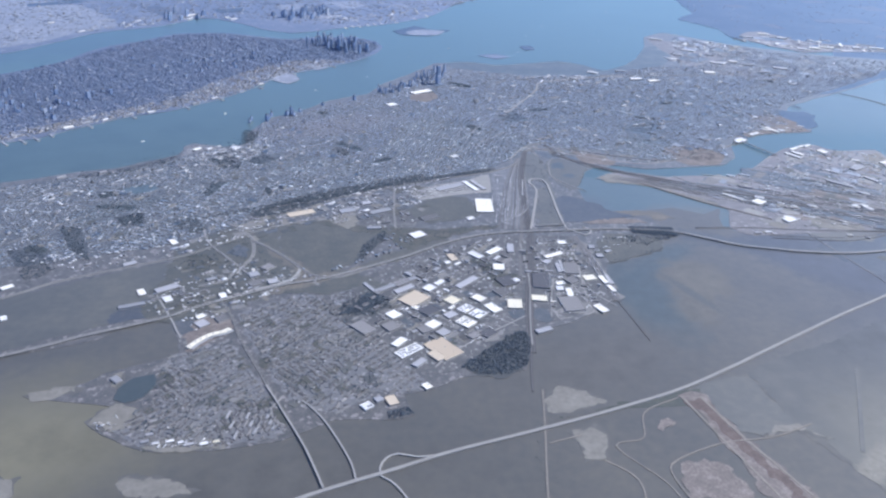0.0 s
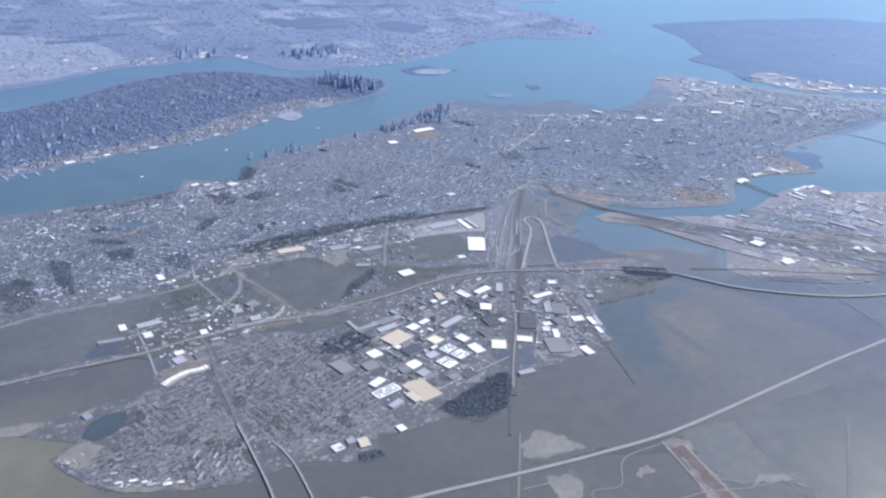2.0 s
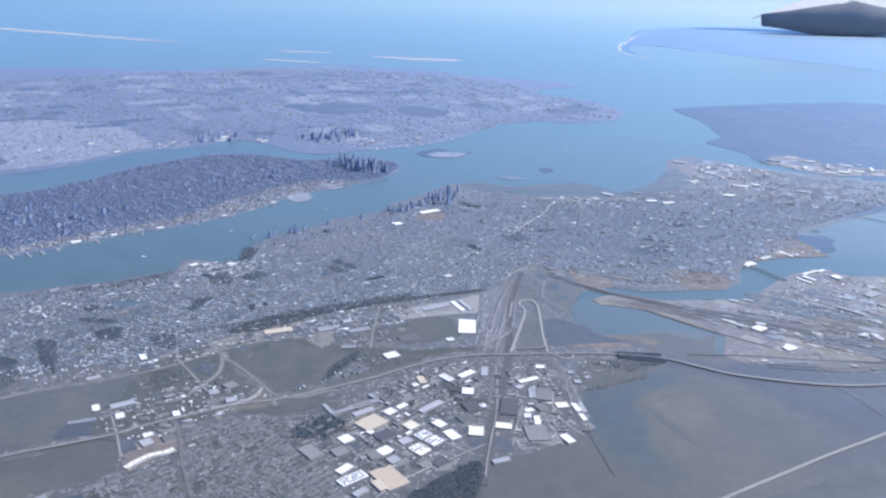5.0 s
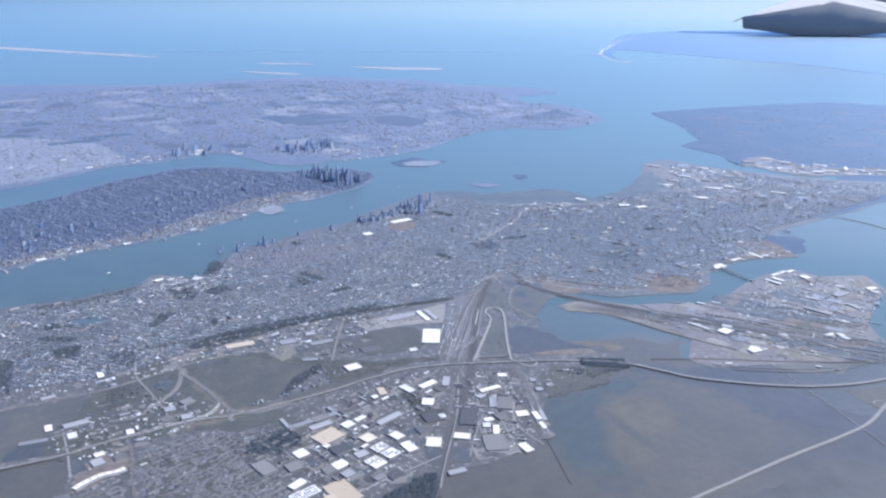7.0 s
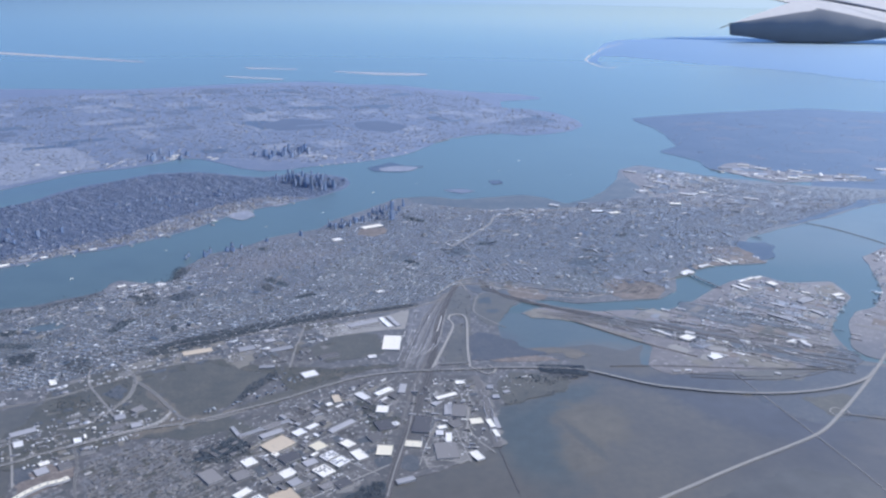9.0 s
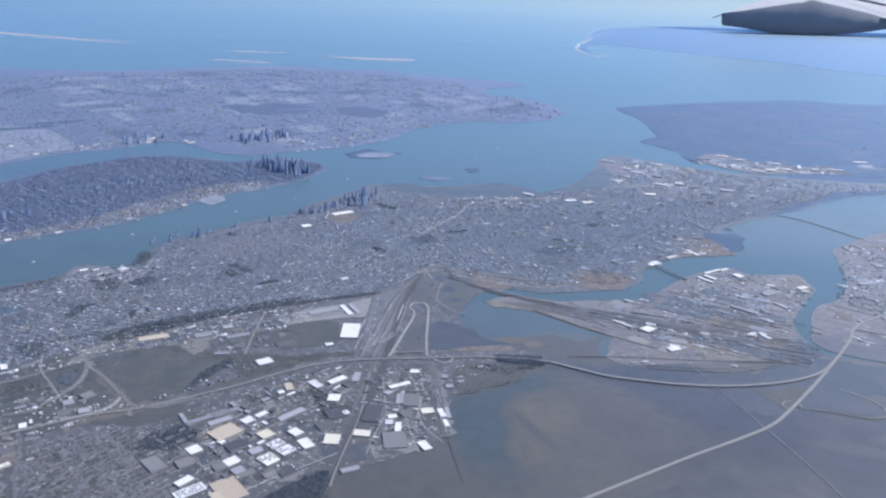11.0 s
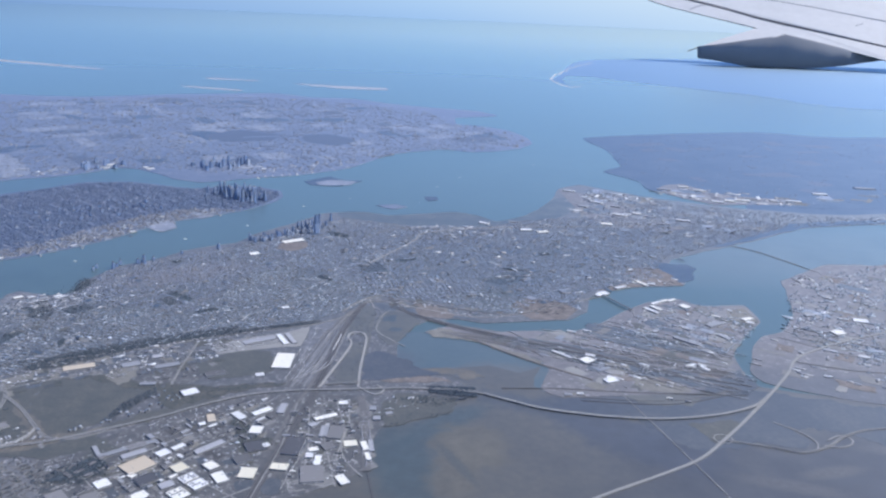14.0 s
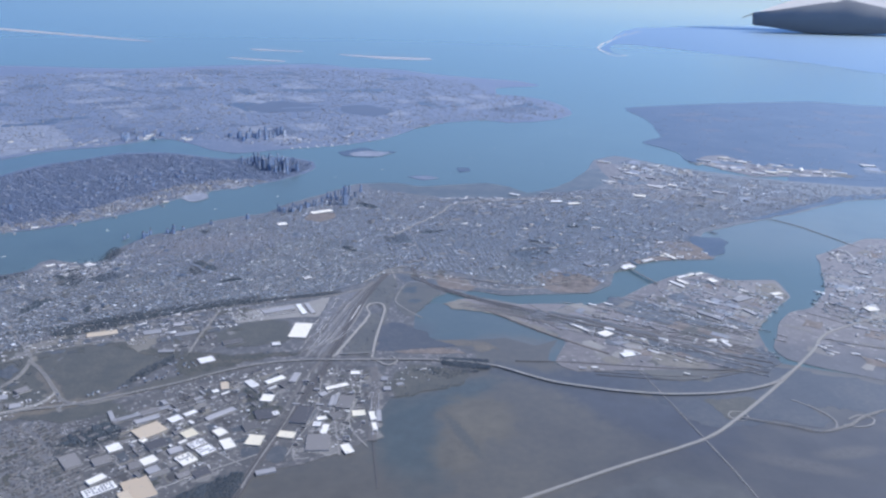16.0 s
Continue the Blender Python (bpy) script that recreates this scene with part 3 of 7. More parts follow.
def street_grid(c, a, rows, cols, pitch, width, z, poly, gaps, seeds, pick):
    """Thin street surfaces between the rows of a district, as one mesh."""
    def place(u, v):
        v = v + 0.35 * np.sin(u * 0.13 + 1.0) + 0.25 * np.sin(v * 0.21)
        return c[0] + u * np.cos(a) - v * np.sin(a), c[1] + u * np.sin(a) + v * np.cos(a)
    step = 4 * (cols[1] - cols[0])
    u, v = (g.ravel() for g in np.meshgrid(cols[::4], rows))
    long = np.stack([u, u + step, u + step, u]), np.stack([v - width / 2, v - width / 2, v + width / 2, v + width / 2])
    far = rows[::3]
    p, q = (g.ravel() for g in np.meshgrid(cols[::14], far))
    cross = np.stack([p, p + width, p + width, p]), np.stack([q, q, q + 3 * pitch, q + 3 * pitch])
    verts, faces = [], []
    for k, (us, vs) in enumerate((long, cross)):
        x, y = place(us, vs)
        mx, my = x.mean(0), y.mean(0)
        ok = inside(mx, my, poly)
        if seeds is not None:
            ok &= np.stack([(mx - sx) ** 2 + (my - sy) ** 2 for sx, sy in seeds]).argmin(0) == pick
        for g in gaps:
            ok &= ~inside(mx, my, g)
        x, y = x[:, ok], y[:, ok]
        b = len(verts)
        verts += [(float(x[i, j]), float(y[i, j]), z + 0.002 * k) for j in range(x.shape[1]) for i in range(4)]
        faces += [(b + 4 * j, b + 4 * j + 1, b + 4 * j + 2, b + 4 * j + 3) for j in range(x.shape[1])]
    if faces:
        tagged(mesh_object("streets", verts, faces, LANES), "grey asphalt streets between the rows of houses", "streets", kind="stuff")


def district(poly, turn, label, along=0.32, deep=0.42, street=0.38, block=4.5, cross=0.4, keep=0.85, height=(0.12, 0.26), tall=0.0, z=0.06, gaps=(),
             roof=None, wall=None, gable=False, name="houses", category="houses", patchy=0.0, size=(0.75, 1.05), seeds=None, pick=0, lane=0.0):
    """Houses in rows along a street grid turned by so many degrees."""
    a = radians(turn)
    P = np.array(poly, float)
    c = P.mean(0) if seeds is None else np.array(seeds[pick])
    R = np.abs(P - c).max() * 1.5 if seeds is None else 32.0
    pitch = 2 * deep + street
    rows = np.arange(-R, R, pitch)
    cols = np.arange(-R, R, along)
    shift = np.repeat(rng.uniform(0, block, len(rows) // 5 + 1), 5)[:len(rows)]
    near = ((cols[None] + shift[:, None]) % block) > cross
    u = np.concatenate([np.broadcast_to(cols, near.shape)[near]] * 2)
    rowed = np.broadcast_to(rows[:, None], near.shape)[near]
    v = np.concatenate([rowed + deep * 0.5, rowed + deep * 1.5])
    u = u + rng.uniform(-0.22, 0.22, len(u)) * along
    v = v + rng.uniform(-0.24, 0.24, len(v)) * deep
    warp = 0.35 * np.sin(u * 0.13 + 1.0) + 0.25 * np.sin(v * 0.21)
    v = v + warp
    if lane:
        street_grid(c, a, rows - street / 2, cols, pitch, lane, z + 0.014, poly, gaps, seeds, pick)
    x, y = c[0] + u * np.cos(a) - v * np.sin(a), c[1] + u * np.sin(a) + v * np.cos(a)
    ok = inside(x, y, poly) & (rng.random(len(x)) < keep)
    if seeds is not None:
        gap = np.stack([(x - sx) ** 2 + (y - sy) ** 2 for sx, sy in seeds])
        ok &= gap.argmin(0) == pick
    for g in gaps:
        ok &= ~inside(x, y, g)
    x, y = x[ok], y[ok]
    if patchy:
        f = np.sin(x * 0.45 + 1.3 * np.sin(y * 0.31)) * np.sin(y * 0.5 + 1.1 * np.sin(x * 0.27))
        ok = rng.random(len(x)) > patchy * (f > 0.25)
        x, y = x[ok], y[ok]
    n = len(x)
    w, d = along * rng.uniform(*size, n), deep * rng.uniform(*size, n)
    h = rng.uniform(*height, n)
    if tall:
        high = rng.random(n) < tall
        h = np.where(high, h * rng.uniform(2, 5, n), h)
    big = rng.random(n) < 0.03
    w, d = np.where(big, w * rng.uniform(2, 4.5, n), w), np.where(big, d * rng.uniform(1.2, 2.2, n), d)
    return boxes(name, x, y, w, d, h, np.full(n, a) + rng.normal(0, 0.1, n), z, roof or HOUSE_ROOF, wall or HOUSE_WALL, label, category, gable)


def woods(poly, count, label, height=(0.09, 0.24), z=0.07, name="woods"):
    """Bare winter trees as uneven clumps of twigs, each of a few crossing jagged crowns on a stem."""
    P = np.array(poly, float)
    lo, hi = P.min(0), P.max(0)
    x, y = rng.uniform(lo[0], hi[0], count * 4), rng.uniform(lo[1], hi[1], count * 4)
    ok = inside(x, y, list(map(tuple, poly)))
    x, y = x[ok][:count], y[ok][:count]
    verts, faces = [], []
    for px, py in zip(x, y):
        h = rng.uniform(*height)
        for k in range(2):
            ox, oy = rng.normal(0, 0.08, 2)
            r, top, low = h * rng.uniform(0.3, 0.55), z + h * rng.uniform(0.8, 1.1), z + h * rng.uniform(0.1, 0.3)
            b = len(verts)
            m = 5
            for i in range(m):
                t = i / m * math.tau + rng.uniform(0, 0.6)
                q = r * rng.uniform(0.6, 1.2)
                verts.append((px + ox + q * math.cos(t), py + oy + q * math.sin(t), z + h * rng.uniform(0.35, 0.65)))
            verts += [(px + ox + rng.normal(0, 0.04), py + oy, top), (px, py, low)]
            for i in range(m):
                j = (i + 1) % m
                faces += [(b + i, b + j, b + m), (b + j, b + i, b + m + 1)]
    return tagged(mesh_object(name, verts, faces, WOODS), label, "woods", kind="stuff")


# ---- water and land ----
rings = [0, 60, 120, 250, 500, 1000, 2000, 3500, 4990]
wv, wf = [(0, 0, 0)], []
for r in rings[1:]:
    wv += [(r * math.cos(k / 96 * math.tau), r * math.sin(k / 96 * math.tau), 0) for k in range(96)]
for k in range(96):
    wf.append((0, 1 + k, 1 + (k + 1) % 96))
    for i in range(len(rings) - 2):
        a, b = 1 + i * 96, 1 + (i + 1) * 96
        wf.append((a + k, b + k, b + (k + 1) % 96, a + (k + 1) % 96))
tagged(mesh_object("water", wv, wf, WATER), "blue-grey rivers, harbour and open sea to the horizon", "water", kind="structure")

# glowing ring added as haze over the sea all round the horizon, painted paler towards the sun
haze = bpy.data.materials.new("horizon_haze")
haze.use_nodes = True
hn, hl = haze.node_tree.nodes, haze.node_tree.links
hn.remove(hn["Principled BSDF"])
glow, place, split = hn.new("ShaderNodeEmission"), hn.new("ShaderNodeTexCoord"), hn.new("ShaderNodeSeparateXYZ")
hl.new(place.outputs["Object"], split.inputs[0])
shades = []
for stops in (((0.0, (0.175, 0.325, 0.640)), (0.55, (0.36, 0.57, 0.89)), (1.0, (0.62, 0.79, 0.97))), ((0.0, (0.21, 0.38, 0.70)), (0.55, (0.50, 0.70, 0.94)), (1.0, (0.76, 0.88, 0.98)))):
    across, ramp = hn.new("ShaderNodeMapRange"), hn.new("ShaderNodeValToRGB")
    across.inputs["From Min"].default_value, across.inputs["From Max"].default_value = -2600.0, 2900.0
    hl.new(split.outputs["X"], across.inputs["Value"])
    ramp.color_ramp.elements.new(0.5)
    for e, (p, c) in zip(ramp.color_ramp.elements, stops):
        e.position, e.color = p, (*c, 1)
    hl.new(across.outputs["Result"], ramp.inputs["Fac"])
    shades.append(ramp.outputs["Color"])
rise, both = hn.new("ShaderNodeMapRange"), hn.new("ShaderNodeMix")
rise.inputs["From Min"].default_value, rise.inputs["From Max"].default_value = 0.0, 220.0
both.data_type = "RGBA"
hl.new(split.outputs["Z"], rise.inputs["Value"])
hl.new(rise.outputs["Result"], both.inputs["Factor"])
hl.new(shades[0], both.inputs["A"])
hl.new(shades[1], both.inputs["B"])
hl.new(both.outputs["Result"], glow.inputs["Color"])
hl.new(glow.outputs[0], hn["Material Output"].inputs["Surface"])
hv = [(4930 * math.cos(k / 96 * math.tau), 4930 * math.sin(k / 96 * math.tau), z) for z in (-2, 420) for k in range(96)]
tagged(mesh_object("backdrop", hv, [(k, (k + 1) % 96, 96 + (k + 1) % 96, 96 + k) for k in range(96)], haze), "pale blue haze along the sea horizon", "sky", kind="structure")

MAIN = [(-300, 60), (-64, 90.6), (-48.4, 97.7), (-44.9, 99), (-42, 89.7), (-45.2, 88), (-50.2, 85.9), (-52.3, 83.7), (-57, 81), (-48, 79), (-50.4, 76.1), (-48.1, 73.9), (-43.3, 70.7), (-34.4, 70.3), (-28.4, 71.4), (-22.8, 74.5), (-16.3, 74), (-13.3, 74.8), (-14.3, 78.7), (-11.1, 79.6), (-6.5, 81.9), (-2.2, 81.6), (1.7, 82.9), (4.8, 91.5), (9.7, 93.4), (15.7, 96.9), (19, 100), (20, 106.5), (21.5, 111.3), (25.4, 113.9), (30.8, 116.5), (35.5, 121.5), (35, 127.5), (27.2, 131), (25, 135.7), (25.7, 146), (27.7, 149.5), (31.9, 154.3), (37.7, 155.5), (43, 153.1)]
MAIN_EAST = [(52.3, 154.3), (60.6, 155), (65.8, 159.5), (69, 168.5), (75.7, 174.6), (84.8, 176.3), (94, 177.2), (96.6, 184), (94.2, 190), (99, 198), (111, 206), (121, 212), (133, 219), (153, 232), (172, 237), (330, 262), (330, 275), (179, 251), (150, 256), (134, 263), (125, 268), (117, 273), (108, 282), (99, 291), (89, 283), (84, 268), (75, 250), (69, 242), (59, 234), (54, 242), (48, 246), (39, 243), (32, 238), (20, 244)]
MAIN_BANK = [(9, 242), (1, 230), (-8.2, 218.8), (-12.1, 209.3), (-22.2, 202.8), (-28.8, 194.3), (-36.4, 188.2), (-40.1, 178.6), (-40.7, 169.8), (-46.2, 168.2), (-52.9, 168.9), (-53.5, 163.7), (-63, 156.6), (-71, 154), (-77.8, 150.6), (-83.2, 148.7), (-130, 128), (-300, 70)]
plate("ground", MAIN + MAIN_EAST + MAIN_BANK, 0.06, TOWN, "grey-brown built-up peninsula between two rivers")
plate("ground", [(-300, -300), (160, -300), (160, 90), (140, 110), (100, 119), (86, 124), (77, 124.5), (66, 122), (51, 121), (47, 125), (50, 133), (46, 130), (41, 133), (35, 132), (28, 132), (24, 128), (20, 110), (-20, 100), (-64, 100), (-300, 75)], 0.025, SHALLOW, "flooded brown-grey marsh and shallow meadow water", rough=0.6)
MANHATTAN = [(-250, 90), (-140, 146), (-93.5, 169.7), (-83.7, 174.7), (-78.3, 180.3), (-69.2, 188.3), (-60, 193.7), (-51.9, 201.5), (-43.3, 211.6), (-36, 226), (-25, 235), (-15, 243), (-8, 254), (-5, 263), (-7, 271), (-15, 277), (-25, 276), (-36, 272.5), (-47, 277), (-58, 281), (-71, 278.5), (-80, 268), (-88, 260), (-93, 252), (-97, 240), (-107, 227), (-150, 198), (-250, 150)]
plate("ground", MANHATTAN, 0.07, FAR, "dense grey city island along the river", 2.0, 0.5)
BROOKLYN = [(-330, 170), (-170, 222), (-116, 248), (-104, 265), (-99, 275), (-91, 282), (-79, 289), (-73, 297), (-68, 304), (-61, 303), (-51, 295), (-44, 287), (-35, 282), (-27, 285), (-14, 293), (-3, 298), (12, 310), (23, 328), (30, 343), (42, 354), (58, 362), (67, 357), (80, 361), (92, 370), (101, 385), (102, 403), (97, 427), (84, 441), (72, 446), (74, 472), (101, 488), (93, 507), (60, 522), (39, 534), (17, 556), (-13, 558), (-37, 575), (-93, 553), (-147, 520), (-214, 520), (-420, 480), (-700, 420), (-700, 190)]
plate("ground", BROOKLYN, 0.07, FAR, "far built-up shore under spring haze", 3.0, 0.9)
STATEN = [(132, 408), (133, 366), (127, 331), (116, 318), (124, 299), (123, 286), (129, 276), (137, 270), (154, 264), (184, 259), (330, 284), (700, 360), (700, 520), (292, 436), (244, 447), (189, 432)]
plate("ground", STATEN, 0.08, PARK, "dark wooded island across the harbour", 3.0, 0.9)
HOOK = [(200, 765), (238, 885), (279, 1018), (329, 1128), (445, 1230), (676, 1360), (1100, 1580), (1500, 1500), (1500, 700), (800, 520), (390, 598), (356, 680), (307, 741), (253, 829), (230, 835), (212, 780), (204, 735), (207, 700)]
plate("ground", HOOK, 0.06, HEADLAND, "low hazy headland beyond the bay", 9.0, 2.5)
plate("ground", [(146, 254), (179, 249), (330, 273), (330, 287), (184, 263), (154, 267)], 0.05, PARK, "wooded flats beside the narrow strait", 2.0, 0.6)
plate("water", [(20, 125), (52, 119), (53.5, 128), (52, 136), (46.6, 138.6), (41, 142.6), (36, 146), (30.6, 148.6), (25.4, 148)], 0.015, CHANNEL, "still grey-blue water of the river pool", 1.0, 0.3, 0.01, "water")
KEARNY = [(30.9, 148.3), (35, 151.3), (40.5, 151), (44.6, 148.8), (53.5, 149.2), (58.7, 148), (65.5, 151.9), (73.7, 159.9), (80.3, 165.1), (88.9, 168), (92.1, 163.8), (102.5, 164.2), (102.4, 158.4), (101.6, 154.5), (96.6, 149), (91, 141.9), (87.6, 136.7), (86.3, 129.4), (85.7, 123.2), (77, 123.6), (74.1, 121.5), (66.4, 121.2), (51.3, 120.5), (48.2, 123.8), (51.2, 130.8), (50.7, 135.6), (47.1, 138.1), (41.6, 142.8), (36.6, 146.1)]
plate("ground", KEARNY, 0.065, SPITLAND, "industrial spit with rail yards and sheds", 1.5, 0.35)
NEWARK = [(119.9, 181), (117.1, 172.8), (110.8, 158.4), (103.5, 149), (97.5, 146.1), (92.5, 139.2), (87.8, 130.6), (88.2, 125.5), (100.1, 118.5), (140, 108), (330, 100), (330, 235), (160, 196), (146, 195), (139, 195), (132, 190)]
plate("ground", NEWARK, 0.065, SPITLAND, "industrial waterfront across the bay", 1.5, 0.4)
for pts, lab in (([(-29, 657), (4, 646), (41, 643), (40, 622), (5, 617), (-17, 634)], "thin pale sand bar off the coast"),
                 ([(-100, 680), (-59, 672), (-58, 660), (-93, 662)], "thin pale sand bar off the coast"),
                 ([(-104, 609), (-62, 595), (-60, 582), (-97, 594)], "thin pale sand bar off the coast"),
                 ([(-420, 860), (-319, 809), (-194, 731), (-191, 714), (-300, 768), (-420, 830)], "long pale barrier beach")):
    P = np.array(pts, float)
    mid = P.mean(0)
    axis = np.linalg.svd(P - mid)[2]
    Q = (P - mid) @ axis.T * np.array([1.0, 0.6])
    plate("ground", [tuple(map(float, q)) for q in mid + Q @ axis], 0.08, SAND, lab, 2.5, 2.2, 0.3, "beach")
beach = np.array(shore([(211, 712), (200, 698), (197, 712), (198, 745), (201, 781), (214, 826), (240, 888), (257, 937), (289, 1008), (319, 1064)], 3.0, 2.6, False, 4.0))
tagged(mesh_object("beach", *ribbon_data(beach, 1.7, 0.14, 0.2), SURF), "white curved surf beach round the headland's tip", "beach", kind="structure")
for pts, lab, m in (([(0, 287), (8, 296), (14, 290), (20, 290), (12, 280), (3, 281)], "small green-grey harbour island", PARK),
                    ([(40, 266), (44, 266.5), (44.5, 262), (41, 260)], "tiny harbour island", PARK),
                    ([(24, 253), (30, 254.5), (34, 251.5), (29, 248)], "small built-up harbour island", FAR)):
    plate("ground", pts, 0.09, m, lab, 1.5, 0.3)

# ---- marsh, mud and meadow patches ----
PATCHES = []


def patch(pts, z, mat, label):
    PATCHES.append((pts, z, mat, label))


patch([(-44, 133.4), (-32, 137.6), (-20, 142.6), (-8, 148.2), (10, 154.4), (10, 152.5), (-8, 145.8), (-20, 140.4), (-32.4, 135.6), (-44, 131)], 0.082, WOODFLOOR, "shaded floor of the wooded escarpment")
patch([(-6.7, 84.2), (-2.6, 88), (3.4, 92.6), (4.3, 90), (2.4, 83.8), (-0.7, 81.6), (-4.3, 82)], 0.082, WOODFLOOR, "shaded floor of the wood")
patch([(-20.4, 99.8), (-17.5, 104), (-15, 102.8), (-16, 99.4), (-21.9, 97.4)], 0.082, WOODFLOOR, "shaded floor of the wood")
patch([(-35.6, 98.7), (-27, 104), (-20.5, 101), (-20, 97), (-16, 91.5), (-14.2, 86), (-11, 80.3), (-14.5, 79), (-18, 79.2), (-22, 75.8), (-27, 77.3), (-31.2, 86)], 0.072, PAVED, "grey streets and yards of the small town")
patch([(-43.7, 88.5), (-36.3, 92.2), (-32.2, 84), (-28.8, 76), (-28.4, 72.2), (-34.4, 70.8), (-43, 71.2), (-47.2, 74.5), (-44, 78.5), (-42.7, 83)], 0.072, PAVED, "grey streets and yards near the creek")
patch([(-190, 96), (-68, 105), (-61.6, 98), (-64, 91.6), (-90, 81.4), (-190, 66)], 0.0751, MARSH, "brown reed marsh beside the highway")
patch([(-70, 104), (-61.1, 109), (-53.1, 113.2), (-46.5, 115.4), (-41, 115.4), (-40.6, 113.4), (-45.1, 109.1), (-47.2, 104.5), (-46.6, 100.4), (-55.1, 96), (-64.3, 91.8), (-68, 93)], 0.0759, MARSH, "brown reed marsh beside the highway")
patch([(-31.8, 128), (-24.2, 128.9), (-16.6, 124.5), (-12.7, 125), (-17.9, 115), (-21.5, 111.4), (-26.7, 111.6), (-30.4, 117.3)], 0.075, FIELD, "open olive-brown meadow")
patch([(3.2, 77.4), (5.9, 79), (8.3, 77.3), (9.6, 75.8), (5.9, 74.1), (2.4, 73.9)], 0.04, MUD, "pale grey mud flat")
patch([(4.5, 70.3), (7.1, 70.9), (8.2, 69), (7.3, 66.2), (4.8, 65.5)], 0.055, MUD, "pale grey mud flat")
patch([(30.6, 80.2), (34.9, 82.6), (39, 84.2), (47.6, 87.2), (58, 92), (66, 88), (62, 70), (50, 52), (38, 54), (34.6, 59.9), (33.7, 65.6), (31.6, 69.6), (31.2, 75)], 0.04, BASIN, "broad pale flooded mud basin")
patch([(22.9, 78.1), (30.2, 79.6), (30.8, 74.8), (31.5, 69.5), (25.9, 68.1), (24.2, 68.7), (23.2, 73)], 0.0605, MARSH, "dark blue-grey reed bed beside the basin")
patch([(14.8, 63.7), (18.2, 64.7), (20.6, 62.8), (20.7, 58.3), (14.1, 58.9)], 0.0655, REDSOIL, "bare mottled soil beside the haul road")
patch([(15.2, 71.6), (16.8, 72), (16.8, 70.4), (15.1, 69.5)], 0.0645, REDSOIL, "small bare mound")
patch([(26.7, 68.1), (31.3, 69.9), (32.3, 67.8), (34.5, 67.1), (31.7, 68.4)], 0.066, MUD, "pale spoil heaps by the dike")
patch([(-43.1, 71.4), (-41.4, 72.6), (-38.1, 71.9), (-34.6, 71.7), (-35.3, 70.6), (-37.7, 70.5), (-41.8, 70.8)], 0.085, MUD, "pale rubble shore of the small town")
patch([(-29.7, 77.3), (-28.7, 77.7), (-27.9, 75), (-28.2, 74), (-29.5, 75.1)], 0.084, SCRUB, "green hollow inside the slip road")
patch([(-40.5, 88.6), (-37.3, 90.6), (-36.1, 87.1), (-39.6, 86.7)], 0.084, MARSH, "brown playing field below the store")
patch([(-42.3, 97), (-36.8, 98.4), (-36.2, 95.2), (-36.7, 94), (-40.7, 89.7), (-41.9, 92.3)], 0.0848, REDSOIL, "tan bare ground round the store")
patch([(-49.1, 83.4), (-49.1, 85), (-48.6, 85.6), (-48, 84), (-48.4, 82.7)], 0.0852, MUD, "pale green-grey filter bed by the pond")
patch([(-52.7, 99.6), (-49.2, 103.8), (-46.7, 103), (-45.9, 99.6), (-51.8, 97.5)], 0.0796, WETREED, "blue-grey flooded field by the highway")
patch([(-44, 97.7), (-42.2, 98.6), (-41.1, 95.1), (-42.8, 93.7)], 0.086, STREETS, "dark asphalt part of the store's car park")
patch([(68.9, 111.1), (70.3, 106.4), (71.2, 105.4), (77.2, 111.2), (76.5, 112.3), (72.8, 112)], 0.046, FIELD, "khaki reed bank in the highway fork")
patch([(29, 131.4), (33, 132.2), (37.6, 131.2), (39.4, 128.4), (36.4, 127.2), (34.6, 129.8), (29, 130.2)], 0.036, BROWNMARSH, "tawny mud bank in the river pool")
patch([(61.2, 122.5), (68.4, 121.6), (74.7, 119.8), (72.4, 117.7), (64, 117.8)], 0.05, MARSH, "dull brown tongue of land")
patch([(-60, 67.8), (-55.2, 67.5), (-54.9, 64.9), (-60, 60)], 0.04, MUD, "pale sandy bank")
patch([(-44.6, 66), (-43.1, 66.8), (-39.6, 66), (-37.1, 64.2), (-39.2, 63.5), (-43.7, 64.1)], 0.04, MUD, "small pale mud islet")
patch([(-58.1, 81.9), (-53.5, 83.3), (-52.6, 82.4), (-57.1, 80.5)], 0.075, MUD, "pale shore spoil")
patch([(-48, 79.2), (-50.2, 76.1), (-47.5, 74.2), (-44.5, 75.5), (-45, 78)], 0.075, MUD, "pale bare shore")
patch([(1, 71.5), (20, 77.2), (24, 77.2), (30, 70), (36, 56), (-4, 54), (-1, 62)], 0.045, REEDS, "dark reed meadow with dirt tracks")
patch([(20, 74.7), (22, 75.3), (22.9, 73.2), (23.4, 68.3), (25.2, 62.4), (26.8, 56), (25.4, 56), (23.9, 62.4), (22.3, 68.3), (21.3, 72)], 0.0684, DARKSOIL, "dark red filled ground between the haul roads")
patch([(19.5, 76), (20.8, 76.6), (22.6, 76), (23.4, 71), (24.6, 66.5), (26.8, 60), (28.4, 56), (22.6, 56), (21.6, 66), (20.6, 72)], 0.064, REDSOIL, "bare brown strip of filled land")
patch([(21.9, 127.2), (23.7, 128.6), (27.5, 129), (32.2, 128), (33.4, 126.6), (27.4, 126.3)], 0.085, REDSOIL, "reddish bare spit by the bridge")
patch([(31.3, 148.4), (33.7, 150.2), (36.2, 149.8), (40.1, 145.9), (45.1, 140.6), (50.6, 135.2), (50.1, 133.7), (46.3, 136.9), (42.4, 141.6), (38, 145), (32.8, 145.9)], 0.085, MUD, "sandy eroded river bank")
